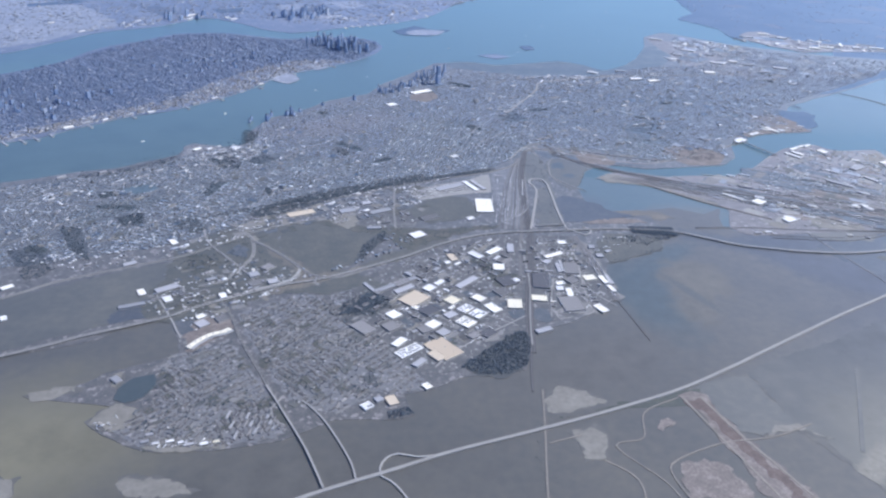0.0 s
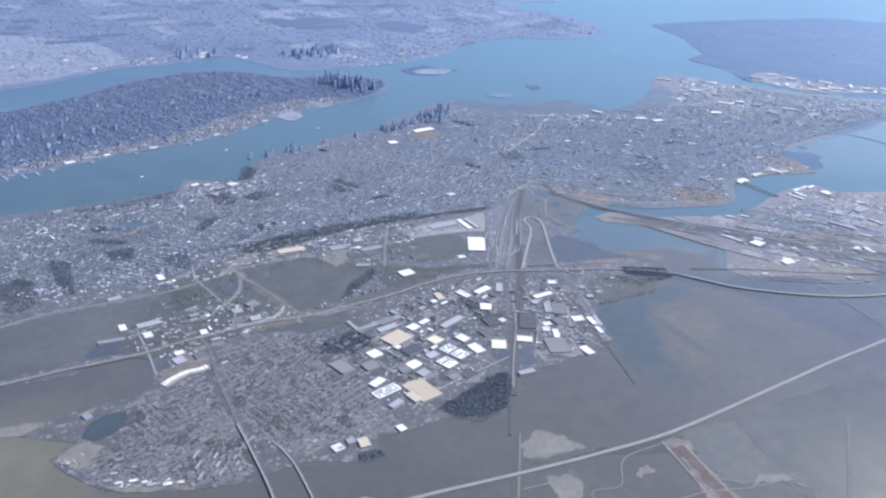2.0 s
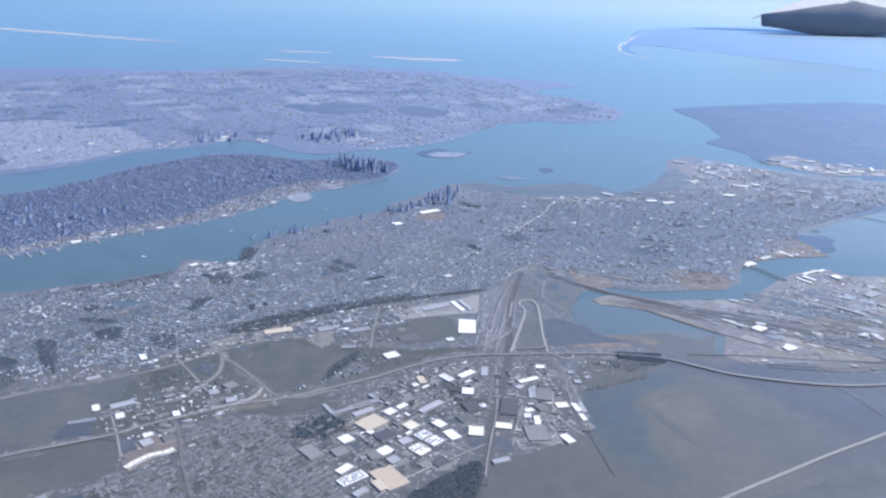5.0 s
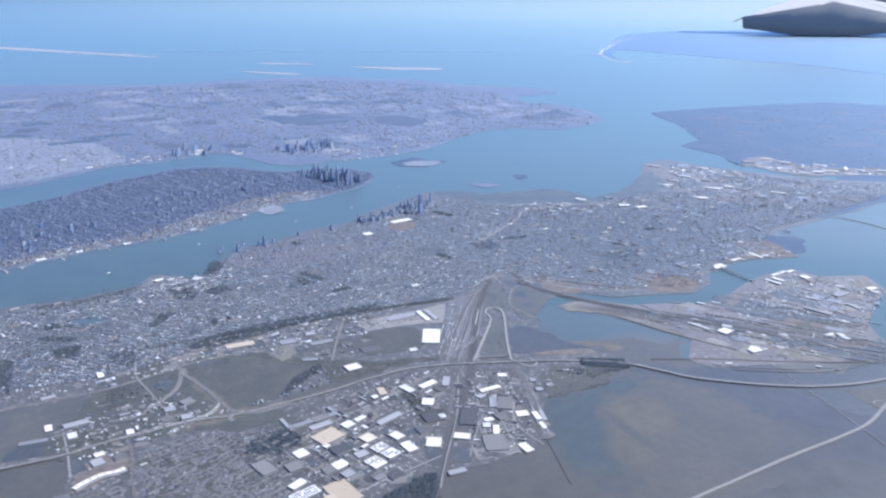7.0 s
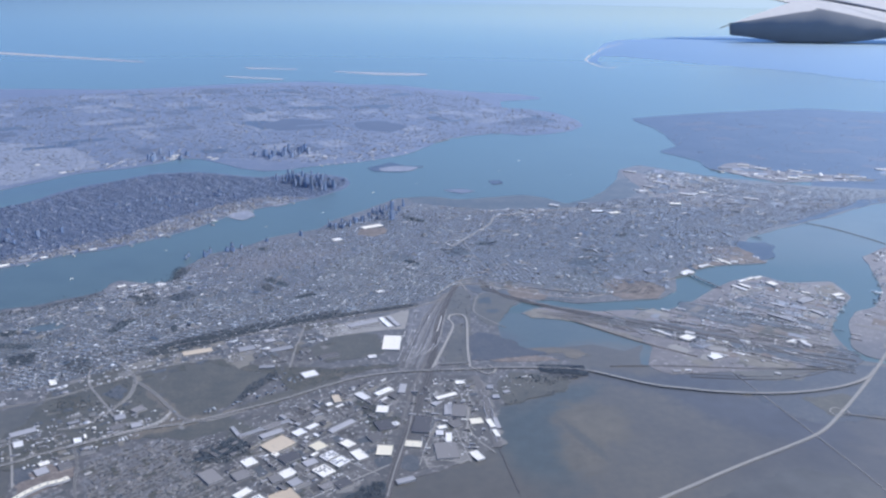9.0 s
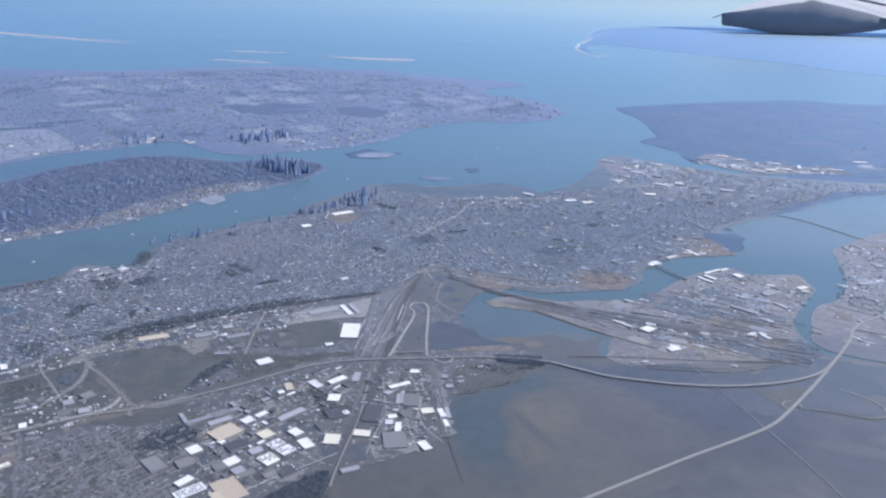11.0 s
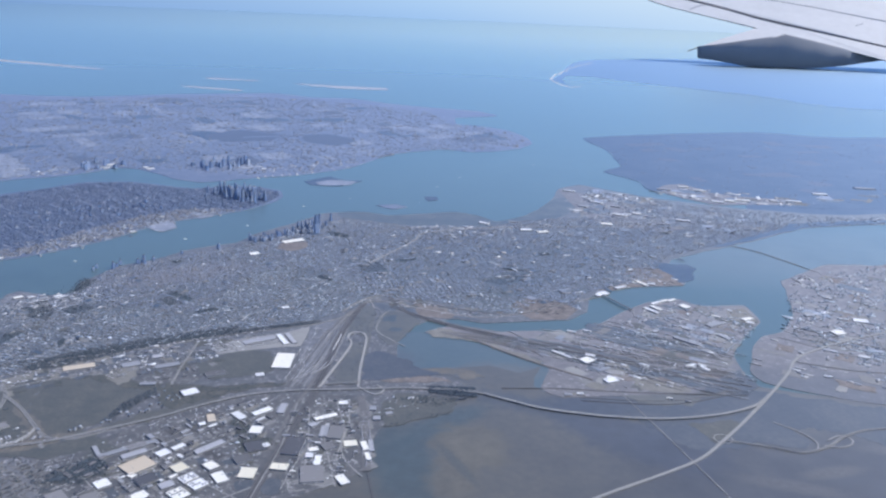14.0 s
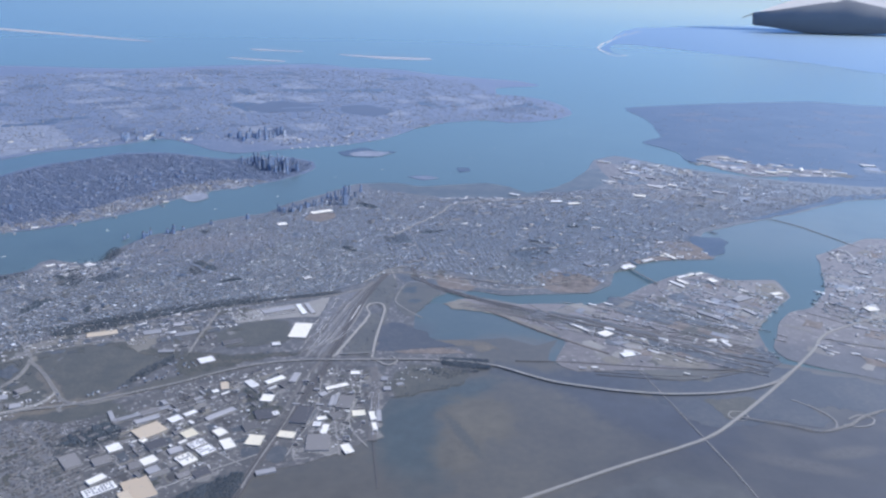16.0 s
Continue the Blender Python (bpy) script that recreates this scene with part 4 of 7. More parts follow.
patch([(65.2, 125.8), (67.2, 128.6), (70.3, 127.7), (73.3, 124.7), (73.9, 121.7), (69.3, 121.7), (65.8, 123.2)], 0.085, MUD, "pale gravel yard")
patch([(20, 114.8), (24, 119), (33.5, 121), (34, 118.5), (29, 116.6), (24.5, 114.8)], 0.085, FIELD, "rough green-brown shore land")
patch([(49.7, 163.4), (56.2, 168.6), (60.6, 166.8), (64.3, 161.2), (60.2, 155.4), (53.4, 156)], 0.085, REDSOIL, "bare tan construction land")
patch([(29.6, 164.2), (34.8, 162.7), (38.5, 157.8), (37.2, 155.6), (31.2, 157)], 0.0858, REDSOIL, "reddish rail land by the river")
patch([(-52.7, 162.5), (-53, 168), (-51.3, 170.6), (-46.3, 169.3), (-45.2, 166.8), (-37.8, 166.4), (-38, 162.4), (-50, 160)], 0.0852, PAVED, "grey wharves and yards on the river bank")
patch([(80, 181), (88, 180), (94, 184), (92, 190), (84, 188)], 0.085, REDSOIL, "bare tan waterfront land")
patch([(90.6, 193), (94, 195.6), (97.6, 194.2), (101.6, 193.6), (102.4, 190), (99.6, 186.4), (98.4, 181.4), (95, 179.6), (92.4, 180.4), (89, 184)], 0.082, PARK, "dark wooded point in the bay")
patch([(22, 165), (32, 159), (42, 155.6), (43, 154.6), (36, 156.6), (30, 155.6), (24.5, 159)], 0.085, STREETS, "grey works land along the river")
patch([(30, 238), (42, 239), (52, 238), (58, 232), (50, 226), (36, 228)], 0.085, FARFIELD, "green-brown waterfront park")
patch([(12, 242.6), (20, 244.2), (32, 238.6), (39, 243.2), (48, 246.2), (54.6, 242), (59.4, 234.8), (69, 242.4), (75, 250.6), (84, 267), (88, 268), (80, 246), (60, 231), (34, 229), (14, 236.5)], 0.0805, FARFIELD, "rough green-brown land along the harbour shore")
patch([(121, 212.6), (133, 219.8), (153, 232.6), (172, 237.6), (330, 262.6), (330, 267), (172, 242), (152, 237.6), (131, 224), (118, 215.5), (108, 208)], 0.0835, PARK, "dark wooded shore of the narrow neck")
patch([(64, 238), (74, 246), (82, 262), (90, 262), (84, 246), (72, 236)], 0.085, FARFIELD, "dull green golf land by the harbour")
patch([(-6, 128), (4, 131), (3, 139), (-3, 139.5), (-9, 134)], 0.085, FIELD, "olive meadow beside the rail yard")
patch([(-19.8, 111.2), (-13, 113.5), (-7, 118), (-1, 121.2), (-6, 120.6), (-14, 116.2)], 0.085, FIELD, "grassy highway verge")
patch([(60, 116), (72, 119.5), (85, 122.5), (100, 117), (130, 108), (130, 101), (104, 98), (92, 108), (84, 110), (74, 103.5), (66, 104)], 0.035, WETREED, "dark reed marsh between the highways")
patch([(-128, 249), (-109, 264), (-101, 281), (-92, 290), (-112, 325), (-160, 340), (-240, 320), (-240, 232), (-160, 238)], 0.1, TANLAND, "pale tan far town quarter")
patch([(-7, 391), (4, 398), (14, 388), (18, 379), (10, 365), (-4, 372)], 0.12, DARKPARK, "dark wooded cemetery hill")
patch([(-50, 382), (-44, 396), (-38, 403), (-19, 394), (-17, 384), (-21, 375), (-40, 367)], 0.12, DARKPARK, "dark wooded park")
patch([(-280, 330), (-190, 345), (-180, 370), (-280, 360)], 0.12, DARKPARK, "dark wooded park")
patch([(89, 282), (95, 277), (101, 268), (110, 246), (122, 238), (111, 226), (97, 229), (90, 233), (88, 252)], 0.0862, SPITLAND, "pale port land on the harbour point")
patch([(129, 291), (140, 296), (146, 280), (158, 275), (174, 271), (169, 264), (152, 263), (139, 262), (134, 267), (127, 278)], 0.1, SPITLAND, "pale works land on the island shore")
patch([(71.4, 174.2), (77, 176.5), (84, 182), (84, 190), (92, 191.5), (93, 184), (93.8, 177.6), (85.1, 176.9), (76, 174)], 0.087, REDSOIL, "bare tan bay shore")
patch([(134, 191), (148, 195.5), (149, 187), (140, 174), (133, 181)], 0.087, SPITLAND, "pale sandy point across the bay")
patch([(51.4, 121.9), (54.6, 122.1), (54.8, 121.2), (51.2, 120.9)], 0.09, MUD, "pale gravel corner beside the marsh")
patch([(97.2, 160.5), (101.8, 162.6), (101.2, 155.5), (95.1, 152.2)], 0.09, MUD, "pale tip of the industrial spit")
patch([(71.8, 135.3), (77.2, 133.5), (82.5, 137), (79.8, 139.7), (74, 138.9)], 0.088, FIELD, "dull green waste land between sidings")
patch([(64.6, 153.4), (76, 146.6), (81, 138.9), (77.9, 135.2), (68.3, 142.6), (62.2, 148)], 0.086, STREETS, "dark sooty rail land")
patch([(78.6, 109.7), (83.5, 110.9), (85.5, 105.8), (83, 103.4), (78.1, 104.6), (75.9, 106.5)], 0.045, WETREED, "dark scrub inside the road loop")
patch([(-1.2, 208.6), (5.1, 210.4), (5.5, 204.7), (1.7, 201.1), (-2.2, 204)], 0.087, REDSOIL, "cleared tan site by the towers")
patch([(27, 240), (42, 244), (52, 240), (42, 229), (28, 227), (23, 235)], 0.083, FARFIELD, "dull green waterfront park")
patch([(-39, 228), (-34, 231), (-30.5, 223), (-33.6, 218.6), (-38, 222)], 0.1, TANLAND, "pale landfill on the city shore")
patch([(-29.5, 239.5), (-24, 243), (-22.6, 236), (-26, 232.6)], 0.1, TANLAND, "pale ground on the city shore")
patch([(4, 286), (10, 290), (18, 288.4), (15, 281.6), (6, 282)], 0.1, TANLAND, "bare tan half of a harbour island")
patch([(-61, 145), (-56, 147.6), (-53.6, 145), (-58, 142.6)], 0.088, CHANNEL, "dark reservoir on the ridge")

for i, (pts, z, m, lab) in enumerate(PATCHES):
    if m in (MUD, BROWNMARSH) and max(p[1] for p in pts) < 116:
        mx, my = sum(p[0] for p in pts) / len(pts), sum(p[1] for p in pts) / len(pts)
        wide = [(mx + (x - mx) * 1.12, my + (y - my) * 1.12) for x, y in pts]
        plate("ground", wide, z - 0.008, WETMUD, "darker wet margin of " + lab, 0.3, 0.9, 0.02, "ground", i * 2.3 + 50)
    plate("ground", pts, z, m, lab, 0.3 if max(p[1] for p in pts) < 160 else 1.2, 0.8, 0.03, "ground", i * 1.7)
NEAR = []


def near_patch(pts, mat, label, trees):
    NEAR.append((pts, mat, label, trees))


near_patch([(-49, 100), (-47.5, 112), (-47, 120), (-40, 127), (-33, 131), (-31.5, 124), (-30.4, 117), (-26.7, 111.6), (-21, 111.4), (-14, 106), (-16, 104), (-20, 103), (-30, 104.5), (-40, 99.5), (-45, 97)], FIELD, "dry brown verges round the interchange", 0)
near_patch([(-31.6, 128.6), (-24, 130), (-16, 127), (-12.6, 126.4), (-12.8, 124.6), (-16.8, 124.4), (-24.2, 128.4)], SCRUB, "dark grassy edge of the meadow", 0)
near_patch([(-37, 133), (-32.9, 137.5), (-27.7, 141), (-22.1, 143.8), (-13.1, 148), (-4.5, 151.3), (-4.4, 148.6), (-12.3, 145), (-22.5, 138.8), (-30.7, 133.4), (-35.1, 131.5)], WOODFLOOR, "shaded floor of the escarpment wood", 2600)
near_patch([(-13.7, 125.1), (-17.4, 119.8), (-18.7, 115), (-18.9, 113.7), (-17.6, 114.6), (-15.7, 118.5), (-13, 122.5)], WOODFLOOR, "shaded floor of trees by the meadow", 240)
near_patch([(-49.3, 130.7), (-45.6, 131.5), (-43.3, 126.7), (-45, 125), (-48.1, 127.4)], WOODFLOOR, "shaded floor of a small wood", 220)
near_patch([(-39.1, 118), (-37.4, 120.8), (-35.6, 118.6), (-36.4, 116.2)], STREETS, "dark wet hollow inside the ramps", 0)
near_patch([(-45.5, 116.8), (-42.2, 118.2), (-40.4, 113.8), (-43.4, 110.9)], SCRUB, "dark green verge between roads", 40)
near_patch([(-21.8, 99.6), (-20.4, 102.1), (-18, 103.3), (-13.9, 102.1), (-14.9, 99.9), (-17.1, 97.4), (-21, 97.6)], WOODFLOOR, "shaded floor of the wood at the estate's edge", 520)
near_patch([(-23.7, 102.7), (-18.3, 105.7), (-17.8, 102.5), (-22.2, 99.6)], YARD, "grey lot full of parked lorries", 0)
near_patch([(-10.9, 98.5), (-8.1, 100.2), (-6.5, 98.1), (-9.4, 96.6)], STREETS, "fresh dark asphalt car park", 0)
near_patch([(-23, 130.9), (-19.4, 134), (-17.1, 129.2), (-20.3, 126.3)], MUD, "pale lot full of parked lorries", 0)
near_patch([(-34.5, 121.1), (-30.7, 117.6), (-25.6, 110.9), (-21.4, 110.8), (-18.1, 112.3), (-17.3, 111.4), (-22.2, 108.6), (-28.3, 105.5), (-32.9, 104.1), (-28.6, 108.5), (-28.8, 112.1)], BROWNMARSH, "dry tawny verge of the interchange", 0)
near_patch([(-39.1, 128.3), (-35.4, 130.5), (-32, 131.3), (-31.6, 129.4), (-34, 128.1), (-37.2, 125.5)], MUD, "pale bare strip beside the highway", 0)
near_patch([(14.9, 146.3), (15.6, 152), (16.4, 156.9), (20.4, 163.4), (22.4, 159.9), (21, 150.4), (19.8, 139.2), (18.4, 128.3), (17.4, 128), (18.4, 140), (19.4, 145), (18.4, 148.8)], MARSH, "rough scrub land in the junction", 0)
near_patch([(18.6, 127.7), (19.9, 138), (23, 139.4), (25.4, 137.2), (29, 131.6), (32.4, 129.2), (23.2, 127.6)], WETREED, "dark wet mud beside the loop ramp", 0)
near_patch([(13.6, 125.9), (17.1, 142.1), (19, 144), (17.9, 125.7)], MARSH, "rough grass inside the loop ramp", 20)
near_patch([(23.1, 158.2), (26.6, 159.9), (30.8, 154.4), (25.5, 143.2), (23.7, 141.8), (21.7, 147), (21.5, 152.1)], MARSH, "dull works land by the river", 0)
near_patch([(23.4, 157), (25.2, 157.8), (26.4, 155.6), (25.6, 153.8), (23.7, 154)], POND, "dark pond in the river works", 0)
near_patch([(24.4, 150.8), (26.2, 151), (26.6, 149.2), (25.4, 148.4), (24.2, 149)], POND, "dark pond in the river works", 0)
near_patch([(9.2, 149.8), (15.1, 155.1), (15.5, 146), (11.6, 126.6), (7.3, 126.4)], PAVED, "brown-grey ground of the rail yard", 0)
near_patch([(-12.8, 126.3), (-4.8, 125.5), (3.3, 126.6), (6.9, 126.1), (-0.7, 123.2), (-9.6, 118), (-12, 118.9)], SCRUB, "dark grassy verge above the highway", 90)
near_patch([(22.4, 119.9), (25.5, 122.4), (33.3, 120.2), (32.2, 115.2), (25.5, 113.1), (22.2, 110.9), (21.4, 115.7)], FIELD, "rough green-brown shore land", 30)
near_patch([(18.4, 119.5), (20.4, 119.1), (20.2, 112.9), (20.4, 100.1), (19.4, 99.6), (19, 107.8), (18.7, 113.6)], ASPHALT, "long grey lorry yard along the shore", 0)
near_patch([(8.6, 108.6), (11.4, 108.2), (10.5, 104), (8, 104.4)], STREETS, "dark fenced storage yard", 0)
near_patch([(6.1, 97.7), (8.5, 97.8), (7.8, 94), (5.6, 93.9)], STREETS, "dark fenced storage yard", 0)
near_patch([(44, 147.3), (56, 143.2), (66, 136.3), (76, 129.3), (84.3, 123.8), (83, 121.2), (72, 126), (62, 132.5), (52, 139.5), (44, 144.8)], STREETS, "dark sooty ground along the main line", 0)
near_patch([(75.5, 122.2), (80, 126.6), (86, 130.6), (86.2, 125), (85.2, 123)], WETREED, "dark reeds at the tip of the spit", 0)
near_patch([(-0.5, 114), (2.4, 113.8), (2.8, 109.3), (1.9, 105.1), (1, 109.2)], SCRUB, "dark green trees between warehouses", 110)
near_patch([(2.4, 113.1), (3, 109.9), (5.4, 108.8), (6.6, 107.2), (5.9, 105.4), (2.7, 103.9), (1.8, 106.9)], SCRUB, "rough grass beside the railway", 40)
near_patch([(9.3, 96.4), (11.4, 98.4), (14.6, 98.8), (15.2, 95.8), (13.1, 95.6), (11.2, 96.2)], ASPHALT, "grey concrete works yard", 0)
near_patch([(-3.6, 91.8), (-0.6, 92.6), (0.5, 91.1), (-2.3, 89.5)], ASPHALT, "grey car park by the wood", 0)
near_patch([(0.5, 90.7), (2.6, 91.9), (3.8, 91.4), (3.4, 89.2), (0.8, 88.6)], WOODFLOOR, "shaded wood floor", 90)
near_patch([(2.1, 97.4), (4.6, 97.7), (4.3, 95.2), (2.4, 94.8)], STREETS, "dark asphalt loading yard", 0)

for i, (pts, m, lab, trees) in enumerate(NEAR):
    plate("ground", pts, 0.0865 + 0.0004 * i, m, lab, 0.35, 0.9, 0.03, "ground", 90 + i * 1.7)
plate("pavement", [(-20.5, 96), (-12, 83.5), (-8, 83), (3, 92), (5, 93), (16, 97.6), (19, 101), (19.5, 108), (19, 121), (8, 122.5), (-2, 120.6), (-12, 113.5), (-20, 107)], 0.075, YARD, "grey paved yards of the industrial estate", 1.2, 0.3, 0.03, "yard")
plate("pavement", [(-7.9, 142.3), (-2.9, 145.2), (4.3, 148), (9.1, 151), (7.9, 141.6), (4.7, 141.3), (-1.1, 139.8), (-6.2, 138.1)], 0.1005, ROAD, "pale gravel rail depot yard", 1.2, 0.2, 0.03, "yard")
plate("pavement", [(-24, 131), (-13, 135.5), (-6, 132), (-8, 127), (-14, 125.5), (-20, 128)], 0.075, YARD, "grey yards of a goods depot", 1.2, 0.3, 0.03, "yard")
plate("pavement", [(-48, 108), (-38, 110), (-36, 104), (-44, 100), (-49, 103.5)], 0.085, YARD, "grey commercial yards", 1.0, 0.3, 0.03, "yard")
plate("pavement", [(-43.5, 98.6), (-38, 99.6), (-36.6, 95), (-42.2, 91)], 0.075, YARD, "paved shopping yard", 1.0, 0.2, 0.03, "yard")
plate("water", [(-48.2, 80.3), (-48.1, 82.6), (-46.8, 84.5), (-44.4, 85.1), (-43.8, 82.8), (-45.1, 80.2), (-46.7, 79.5)], 0.1, POND, "dark pond", 0.9, 0.2, 0.03, "water")

dike = smooth_line([(45.7, 80), (42.5, 74.3), (36.7, 64.2)], 0.6)
tagged(mesh_object("dike", *ribbon_data(dike, 0.5, 0.07, 0.06), MARSH), "narrow dark reed-grown dike across the mud", "dike", kind="structure")

# ---- roads and railways ----
road([(-40, 56.5), (-25.7, 62.4), (-16.3, 65.7), (-9.9, 68), (1.1, 71.1), (11.6, 74.3), (22.6, 78.4), (40.6, 87.7), (50.7, 93), (60.6, 97.8), (66.5, 101.1), (71.3, 105.3), (78.3, 112.1), (86.6, 120.7), (94.6, 129.5), (98.1, 134.2), (102.9, 138.1), (115.7, 144.5), (150, 158)], 0.48, 0.16, "pale elevated turnpike crossing the marsh on a bank", ROAD, dual=True)
road([(86.6, 120.7), (82.1, 116.8), (74.6, 113.9), (65.4, 112.8), (57.7, 113.6), (52.7, 114.8), (46.8, 116.7), (42.7, 119.2), (38.6, 121.9)], 0.56, 0.25, "pale curved turnpike viaduct on concrete piers", ASPHALT, piers=1.6, dual=True)
road([(38.6, 121.9), (34.2, 123.4), (25.9, 124.1), (18.6, 123.9), (11.3, 123.7), (5.9, 123.3), (0.4, 121.9), (-5.4, 118.9), (-10.9, 115.2), (-17.8, 111.5), (-24.4, 108.3), (-29.3, 107), (-35.2, 104.3), (-42.2, 100.6), (-45.3, 98.5), (-55, 94.4), (-64, 90.2), (-90, 80)], 0.6, 0.2, "grey highway past the industrial estate", YARD, dual=True)
ROADS = []


def street(pts, width, z, label):
    ROADS.append((pts, width, z, label))


street([(11.9, 124.6), (14.6, 133.6), (17, 142.4), (16.4, 145.6), (17.1, 147.9), (18.8, 148.2), (19.8, 145.6), (19.1, 137), (18.6, 132), (18.2, 124.6)], 0.4, 0.2, "pale looping ramp beside the rail yard")
street([(18.5, 124.5), (20.8, 121.9), (22.4, 123.5), (21.3, 125.4)], 0.26, 0.2, "pale cloverleaf ramp")
street([(-30.8, 81.8), (-29.8, 79.5), (-28.6, 76.6), (-25.9, 69.9), (-23.9, 63.4)], 0.24, 0.28, "pale concrete bridge over the creek")
street([(-26.4, 78.4), (-25.3, 77.0), (-23.7, 74.3), (-22.2, 70.7), (-20.9, 66.9), (-20.5, 64.1)], 0.22, 0.2, "grey road bridge over the creek")
street([(-28.7, 79.2), (-29.9, 77.1), (-29.5, 75), (-28.2, 73.9)], 0.22, 0.14, "curved slip road at the bridge")
street([(-10.6, 67.6), (-13.7, 67.4), (-15.8, 68.1), (-17.2, 67.4), (-17.9, 66.0), (-17.8, 64.7), (-17.0, 64.0), (-16.2, 62.9), (-15.4, 61.2)], 0.22, 0.17, "curved interchange ramp")
street([(72.5, 106.1), (79, 103.8), (82.4, 102.3), (87.3, 103.9), (92.4, 107.2), (100, 109), (120, 108)], 0.42, 0.12, "pale road winding through marsh")
street([(82.5, 111.6), (85.3, 108.2), (86.2, 105), (85.1, 103.1)], 0.22, 0.1, "narrow marsh road")
street([(72.6, 105.2), (71.2, 105.7), (70.9, 106.9), (71.9, 107.9), (73.3, 107.5), (73.7, 106.4), (72.9, 105.4)], 0.16, 0.11, "small round loop ramp in the marsh")
street([(88.4, 105.8), (90.7, 107), (92.2, 106.2), (91.5, 104.6), (89, 103.6), (86.9, 104.3)], 0.24, 0.11, "pale clover loop in the marsh")
street([(104, 112.6), (112, 122), (118, 132), (121, 146), (126, 160)], 0.4, 0.13, "pale avenue through the works across the bay")
street([(98.1, 134.2), (108, 130), (124, 128), (150, 130)], 0.34, 0.13, "pale works road across the bay")
street([(54, 150), (66, 146), (78, 142), (88, 138)], 0.26, 0.1, "grey works road on the spit")
street([(60, 126), (70, 130.6), (80, 133.6), (87, 136)], 0.24, 0.1, "grey works road beside the sidings")
street([(84, 206), (96, 214), (108, 224), (118, 238)], 0.4, 0.12, "pale expressway along the far point")
street([(30, 226), (44, 226), (60, 229), (84, 238), (92, 262)], 0.4, 0.12, "pale road along the waterfront")
street([(-84, 96), (-68.9, 105), (-62.6, 109.6), (-53.9, 113.6), (-46.1, 117), (-39.7, 121.8), (-33, 127), (-22, 131.5)], 0.45, 0.1, "pale road along the foot of the ridge")
street([(-42.5, 93.1), (-44.9, 99), (-47.9, 105.5)], 0.26, 0.11, "narrow pale access road")
street([(-38.5, 103), (-36.5, 98.5), (-34.8, 92.6), (-31.7, 84.6), (-30.1, 80.4)], 0.36, 0.11, "grey asphalt town avenue")
street([(-49.7, 144.2), (-44.4, 135.4), (-41.4, 130.8), (-38, 126.9), (-35.8, 123.3), (-35, 119.8), (-35.1, 116.1), (-36.9, 111.8), (-38.9, 108.4), (-42.1, 107.2)], 0.58, 0.125, "pale highway curving down from the ridge")
street([(-35, 121.9), (-31.5, 118), (-27.7, 112.7), (-25.8, 110.1), (-23.8, 108.9), (-21, 109.1), (-17.3, 111.5)], 0.56, 0.13, "pale sweeping highway ramp")
street([(-28, 113.4), (-27.5, 112), (-28, 109.8), (-29.9, 107.6), (-33.3, 105.9), (-35.4, 105.1)], 0.44, 0.128, "pale looping ramp of the interchange")
street([(-43.8, 127.1), (-42.2, 121.5), (-39.3, 116.9), (-36.7, 113), (-34.6, 109.3), (-33.4, 106)], 0.4, 0.132, "pale slip ramp down to the highway")
street([(-12.5, 147), (-11, 144.6), (-10.6, 142.5), (-11.3, 133.8), (-11.6, 125.9)], 0.32, 0.12, "pale road curving down the escarpment")
street([(-27.4, 110), (-30, 106.6), (-32.9, 104.6)], 0.3, 0.122, "pale slip road")
street([(13.4, 112.2), (13.4, 108.1), (14.3, 101.8), (15.2, 95.8)], 0.2, 0.1, "pale estate street")
street([(16.8, 120), (16.8, 112.4), (15.8, 106.1), (16.5, 102), (18.7, 98)], 0.22, 0.105, "pale estate street by the sidings")
street([(11.5, 108.2), (10.5, 104), (9.2, 99.6), (8.3, 95.5)], 0.16, 0.1, "pale estate lane")
street([(11.4, 95.3), (9.5, 94.9), (9.2, 96.2), (9.6, 97.2), (11.3, 97.6)], 0.2, 0.1, "pale curved yard drive")
street([(8.8, 119.1), (7.5, 106.6), (4.9, 94.2), (3.9, 88.5)], 0.2, 0.125, "pale service road beside the railway")
street([(8.6, 108.6), (11.4, 108.2), (10.5, 104), (8, 104.4), (8.6, 108.4)], 0.12, 0.098, "pale kerb road round a yard")
street([(-45.5, 132.6), (-32.9, 136), (-19.6, 140.4), (-10.6, 144.8), (-0.7, 148.6), (9.7, 152.2), (16.2, 157.3), (19.6, 164.6), (23.2, 167.4)], 0.34, 0.11, "road along the wooded escarpment")
street([(19.6, 164.6), (28.1, 166), (38.3, 161.3), (49.6, 158.1), (60, 163), (72.3, 169.7)], 0.42, 0.12, "pale main road through town")
street([(28, 170), (26, 185), (24, 200), (20, 214), (30, 226)], 0.4, 0.12, "pale expressway through the town")
street([(72.3, 169.7), (73.9, 165.3), (76, 160)], 0.35, 0.45, "steel road bridge over the river")
street([(121, 212), (126, 206), (130, 197), (133, 189)], 0.26, 0.16, "long grey bridge across the bay")
street([(-20, 96.3), (-13.5, 102.5), (-6, 109.8), (2, 117.5), (5.5, 121)], 0.22, 0.1, "estate street")
street([(-9.8, 84.2), (-5.8, 88.5), (2.5, 94.5), (4.6, 96)], 0.24, 0.1, "pale estate street along the wood")
street([(-16, 92), (-9.6, 98.8), (-3, 104.8), (3, 110.5)], 0.2, 0.1, "estate street")
street([(-18.6, 101), (-13, 94.2), (-7, 88.8)], 0.18, 0.1, "estate street")
street([(-12.5, 108), (-6.8, 102.3), (-1.5, 97.2), (3, 93.5)], 0.18, 0.1, "estate street")
